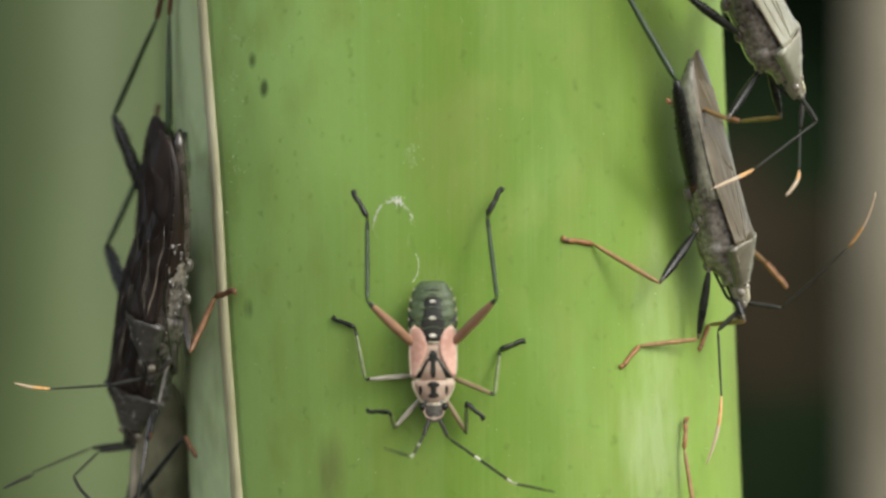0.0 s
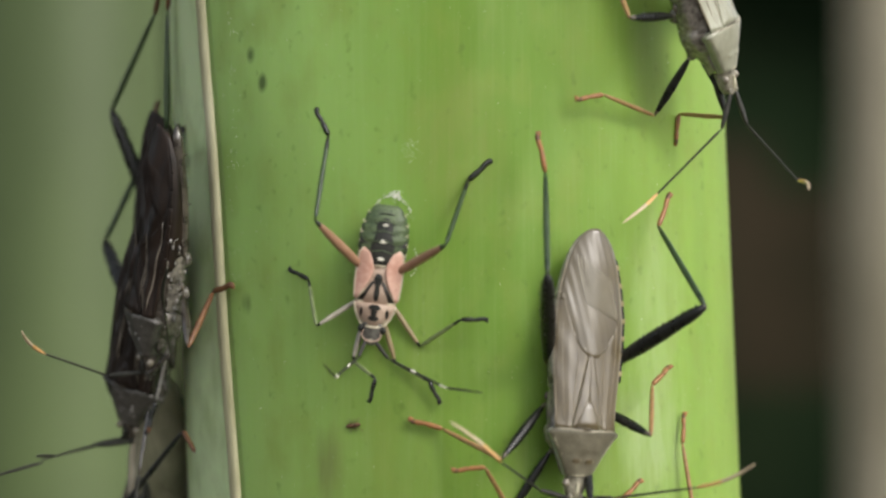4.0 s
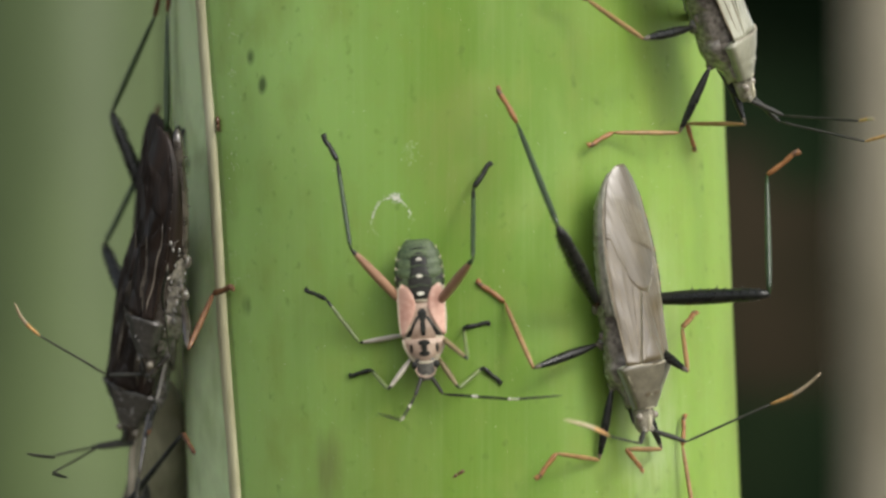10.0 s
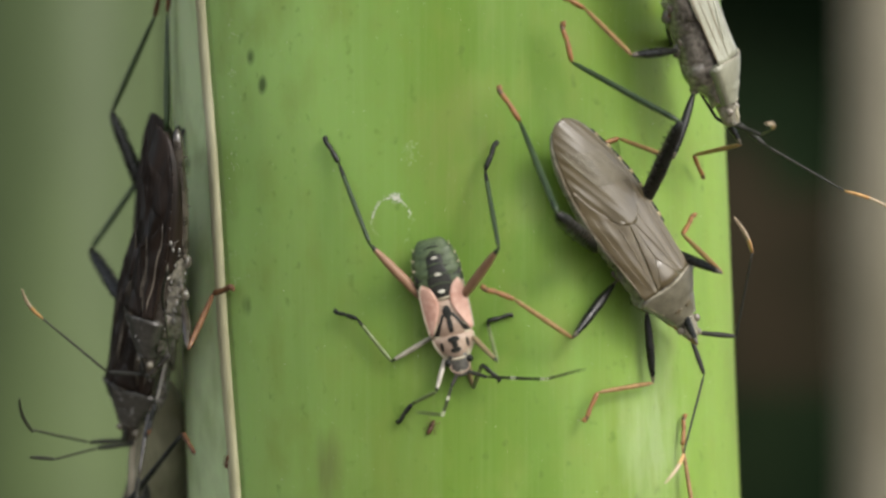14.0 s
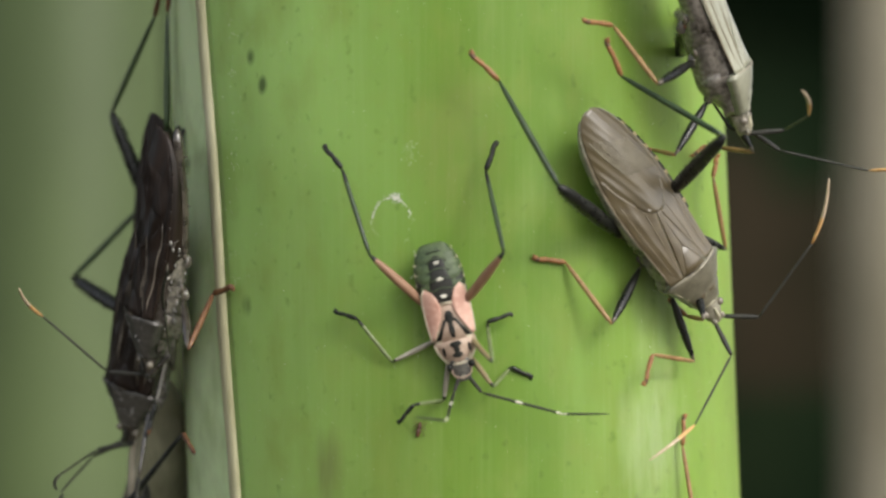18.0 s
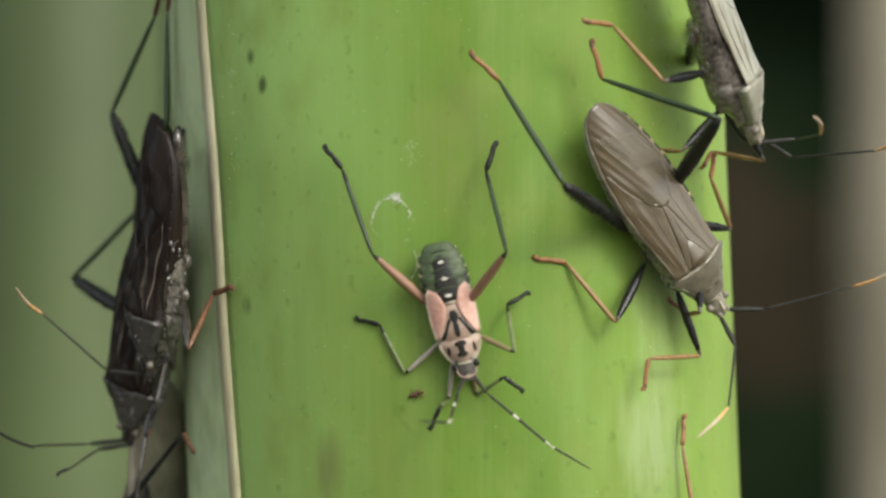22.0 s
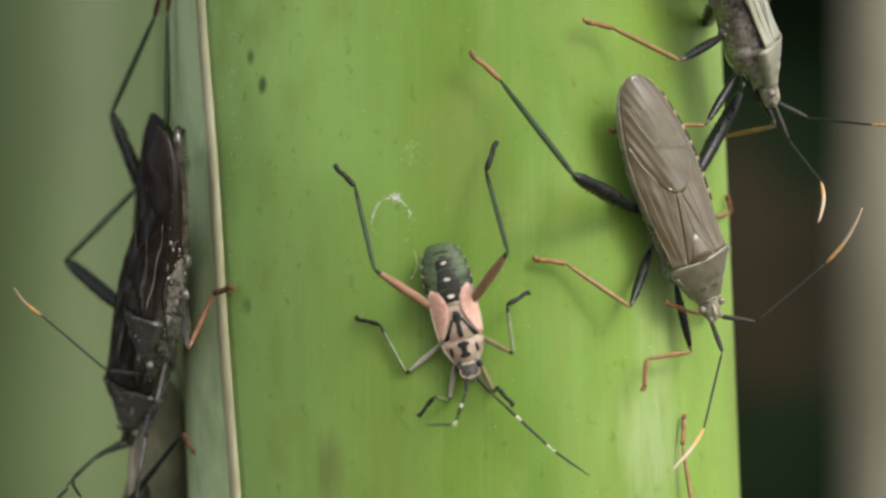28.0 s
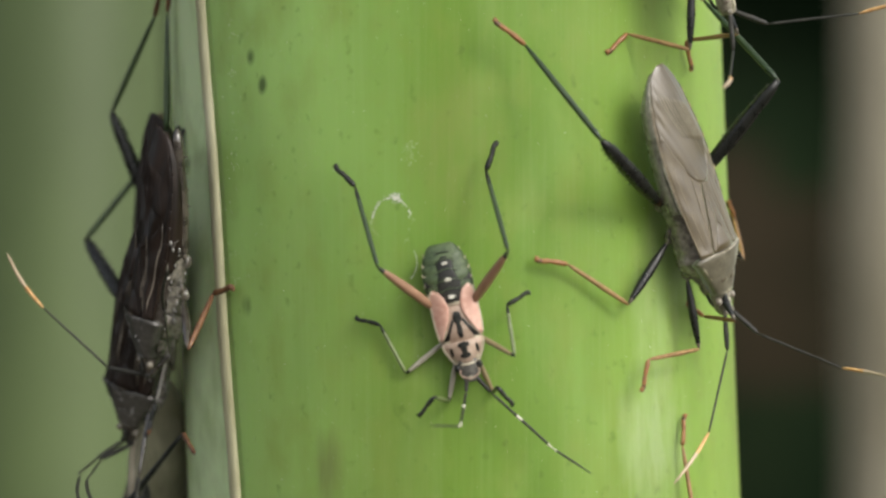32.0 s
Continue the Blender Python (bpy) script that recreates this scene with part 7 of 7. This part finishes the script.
TIMES = sorted({round(0.2 * i, 2) for i in range(161)} | {2.1, 2.3, 2.5, 2.7, 14.3, 14.5, 28.3, 28.5, 28.7, 28.9, 13.1})


def in_metres(m):
    m = m.copy()
    m.translation = m.translation * MM
    return m


def animate(bug, limbs, kind, rows, lift, back=0.0, tucked=False, lead=False):
    """Keys a bug's body and each piece of its limbs in the bug's space; what has no rows of its own keeps a resting pose."""
    moving = len(rows["body"]) > 1
    rise = rows["lift"] if "lift" in rows else [(0, lift)]
    poses = {t: body_pose(at_time(rows["body"], t), at_time(rise, t)[0], back, lead) for t in TIMES}
    if moving:
        walk(bug, [(t, in_metres(poses[t])) for t in TIMES])
    else:
        bug.matrix_basis = in_metres(poses[0.0])
    rows = dict(rows)
    pose_at = lambda t: body_pose(at_time(rows["body"], t), at_time(rise, t)[0], back, lead)
    for name in limbs:
        if name in rows:
            rows[name] = settle(kind, name, rows[name], pose_at)
    for name, pieces in limbs.items():
        keyed = name in rows and len(rows[name]) > 1
        still = rows[name][0][1:] if name in rows else rest_row(kind, name, poses[0.0], tucked)
        times = TIMES if keyed or (moving and name in rows) else [0.0]
        made = [[] for _ in pieces]
        last = [None] * len(pieces)
        for t in times:
            row = at_time(rows[name], t) if keyed else still
            inv = poses[t].inverted()
            for i, (place, way) in enumerate(limb_ways(kind, name, poses[t], row)):
                place, way = inv @ place, (inv.to_3x3() @ way).normalized()
                if last[i] is None:
                    z = Vector((0, 0, 1)) - way * way.z
                    z = z.normalized() if z.length > 0.05 else Vector((0, 1, 0))
                    q = Matrix((way, z.cross(way), z)).transposed().to_quaternion()
                else:
                    q = last[i][0].rotation_difference(way) @ last[i][1]
                last[i] = (way, q)
                made[i].append((t, Matrix.Translation(place * MM) @ q.to_matrix().to_4x4()))
        for piece, keys in zip(pieces, made):
            if len(keys) > 1:
                walk(piece, keys)
            else:
                piece.matrix_basis = keys[0][1]


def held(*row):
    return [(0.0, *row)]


DARK["body"] = [(0, -25.3, 4.6, -27.9, -18.2, -33)]
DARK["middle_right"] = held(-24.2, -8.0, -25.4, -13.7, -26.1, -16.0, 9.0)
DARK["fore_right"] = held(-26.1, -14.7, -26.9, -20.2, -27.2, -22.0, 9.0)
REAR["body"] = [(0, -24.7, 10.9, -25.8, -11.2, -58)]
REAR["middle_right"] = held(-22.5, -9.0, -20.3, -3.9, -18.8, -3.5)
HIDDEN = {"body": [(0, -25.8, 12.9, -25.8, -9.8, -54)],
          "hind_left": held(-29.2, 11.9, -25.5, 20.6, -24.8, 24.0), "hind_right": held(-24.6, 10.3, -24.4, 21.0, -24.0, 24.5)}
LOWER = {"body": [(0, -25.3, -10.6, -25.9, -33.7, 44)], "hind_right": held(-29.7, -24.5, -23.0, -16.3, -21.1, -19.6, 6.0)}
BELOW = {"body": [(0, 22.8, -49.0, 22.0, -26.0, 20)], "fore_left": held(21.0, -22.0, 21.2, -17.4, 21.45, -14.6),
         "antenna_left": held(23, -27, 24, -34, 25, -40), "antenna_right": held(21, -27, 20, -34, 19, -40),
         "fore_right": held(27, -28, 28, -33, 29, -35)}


STROLLS = [
    (0, 2.0, -26.0), (2.6, -12.7, -20.8), (3.0, -12.0, -14.8), (3.5, -10.0, -16.0), (5.5, -1.4, -14.3), (6.0, 0.7, -14.3),
    (7.0, 5.0, -11.0), (8.0, 8.8, -8.5), (9.0, 5.6, -19.5), (11.0, -2.0, -20.0), (13.0, -4.5, -17.4), (14.0, -1.0, -15.7),
    (16.5, 3.0, -16.5), (17.0, 4.7, -17.8), (18.0, -2.1, -15.9), (20.0, -3.0, -12.5), (21.0, -3.4, -9.9), (23.0, 0.3, -16.9),
    (25.3, 6.8, -18.7), (27.5, 12.0, -24.0), (28.5, 14.0, -27.0), (32.0, 14.0, -27.0)]
EDGE_WALK = [(0, -22.8, 27.0), (7.8, -22.8, 25.0), (8.2, -22.6, 20.0), (8.5, -22.5, 16.7), (9.0, -23.1, 19.8), (9.6, -22.4, 19.0),
             (10.0, -19.8, 11.0), (10.4, -19.2, 1.3), (10.7, -16.9, -12.0), (11.0, -16.9, -13.2), (12.0, -17.2, -13.7), (13.0, -17.6, -14.7),
             (14.5, -19.7, -21.2), (16.5, -20.5, -26.0), (32.0, -20.5, -30.0)]


def crawl(g, rows):
    """Keys a crawler along a way on the stalk's skin, head first."""
    keys, turn = [], None
    for i, (t, u, v) in enumerate(rows):
        p = on_stalk(u, v, 0)
        q = on_stalk(*rows[min(i + 1, len(rows) - 1)][1:], 0)
        z = (p - STALK_AT - STALK_WAY * (p - STALK_AT).dot(STALK_WAY)).normalized()
        y = p - q
        y = y - z * y.dot(z)
        y = y.normalized() if y.length > 0.01 else STALK_WAY
        if turn is not None:
            gap = turn.angle(y)
            if gap > 1.3:
                y = turn.lerp(y, 1.2 / gap).normalized()
                y = (y - z * y.dot(z)).normalized()
        turn = y
        m = Matrix((y.cross(z), y, z)).transposed().to_4x4()
        m.translation = p * MM
        keys.append((t, m))
    walk(g, keys)


def motions():
    animate(walker, walker_limbs, "adult", WALKER, 2.6)
    animate(climber, climber_limbs, "adult", CLIMBER, 7.5, lead=True)
    animate(nymph, nymph_limbs, "nymph", NYMPH, 1.7)
    animate(dark, dark_limbs, "adult", DARK, 3.2, 0.5, True)
    animate(rear, rear_limbs, "adult", REAR, 3.4, -3.2, True)
    animate(hidden, hidden_limbs, "adult", HIDDEN, 2.4, 5.0, True)
    animate(lower, lower_limbs, "adult", LOWER, 3.0, 6.0, True)
    animate(below, below_limbs, "adult", BELOW, 2.6)
    crawl(crawler, STROLLS)
    crawl(stroller, EDGE_WALK)


motions()
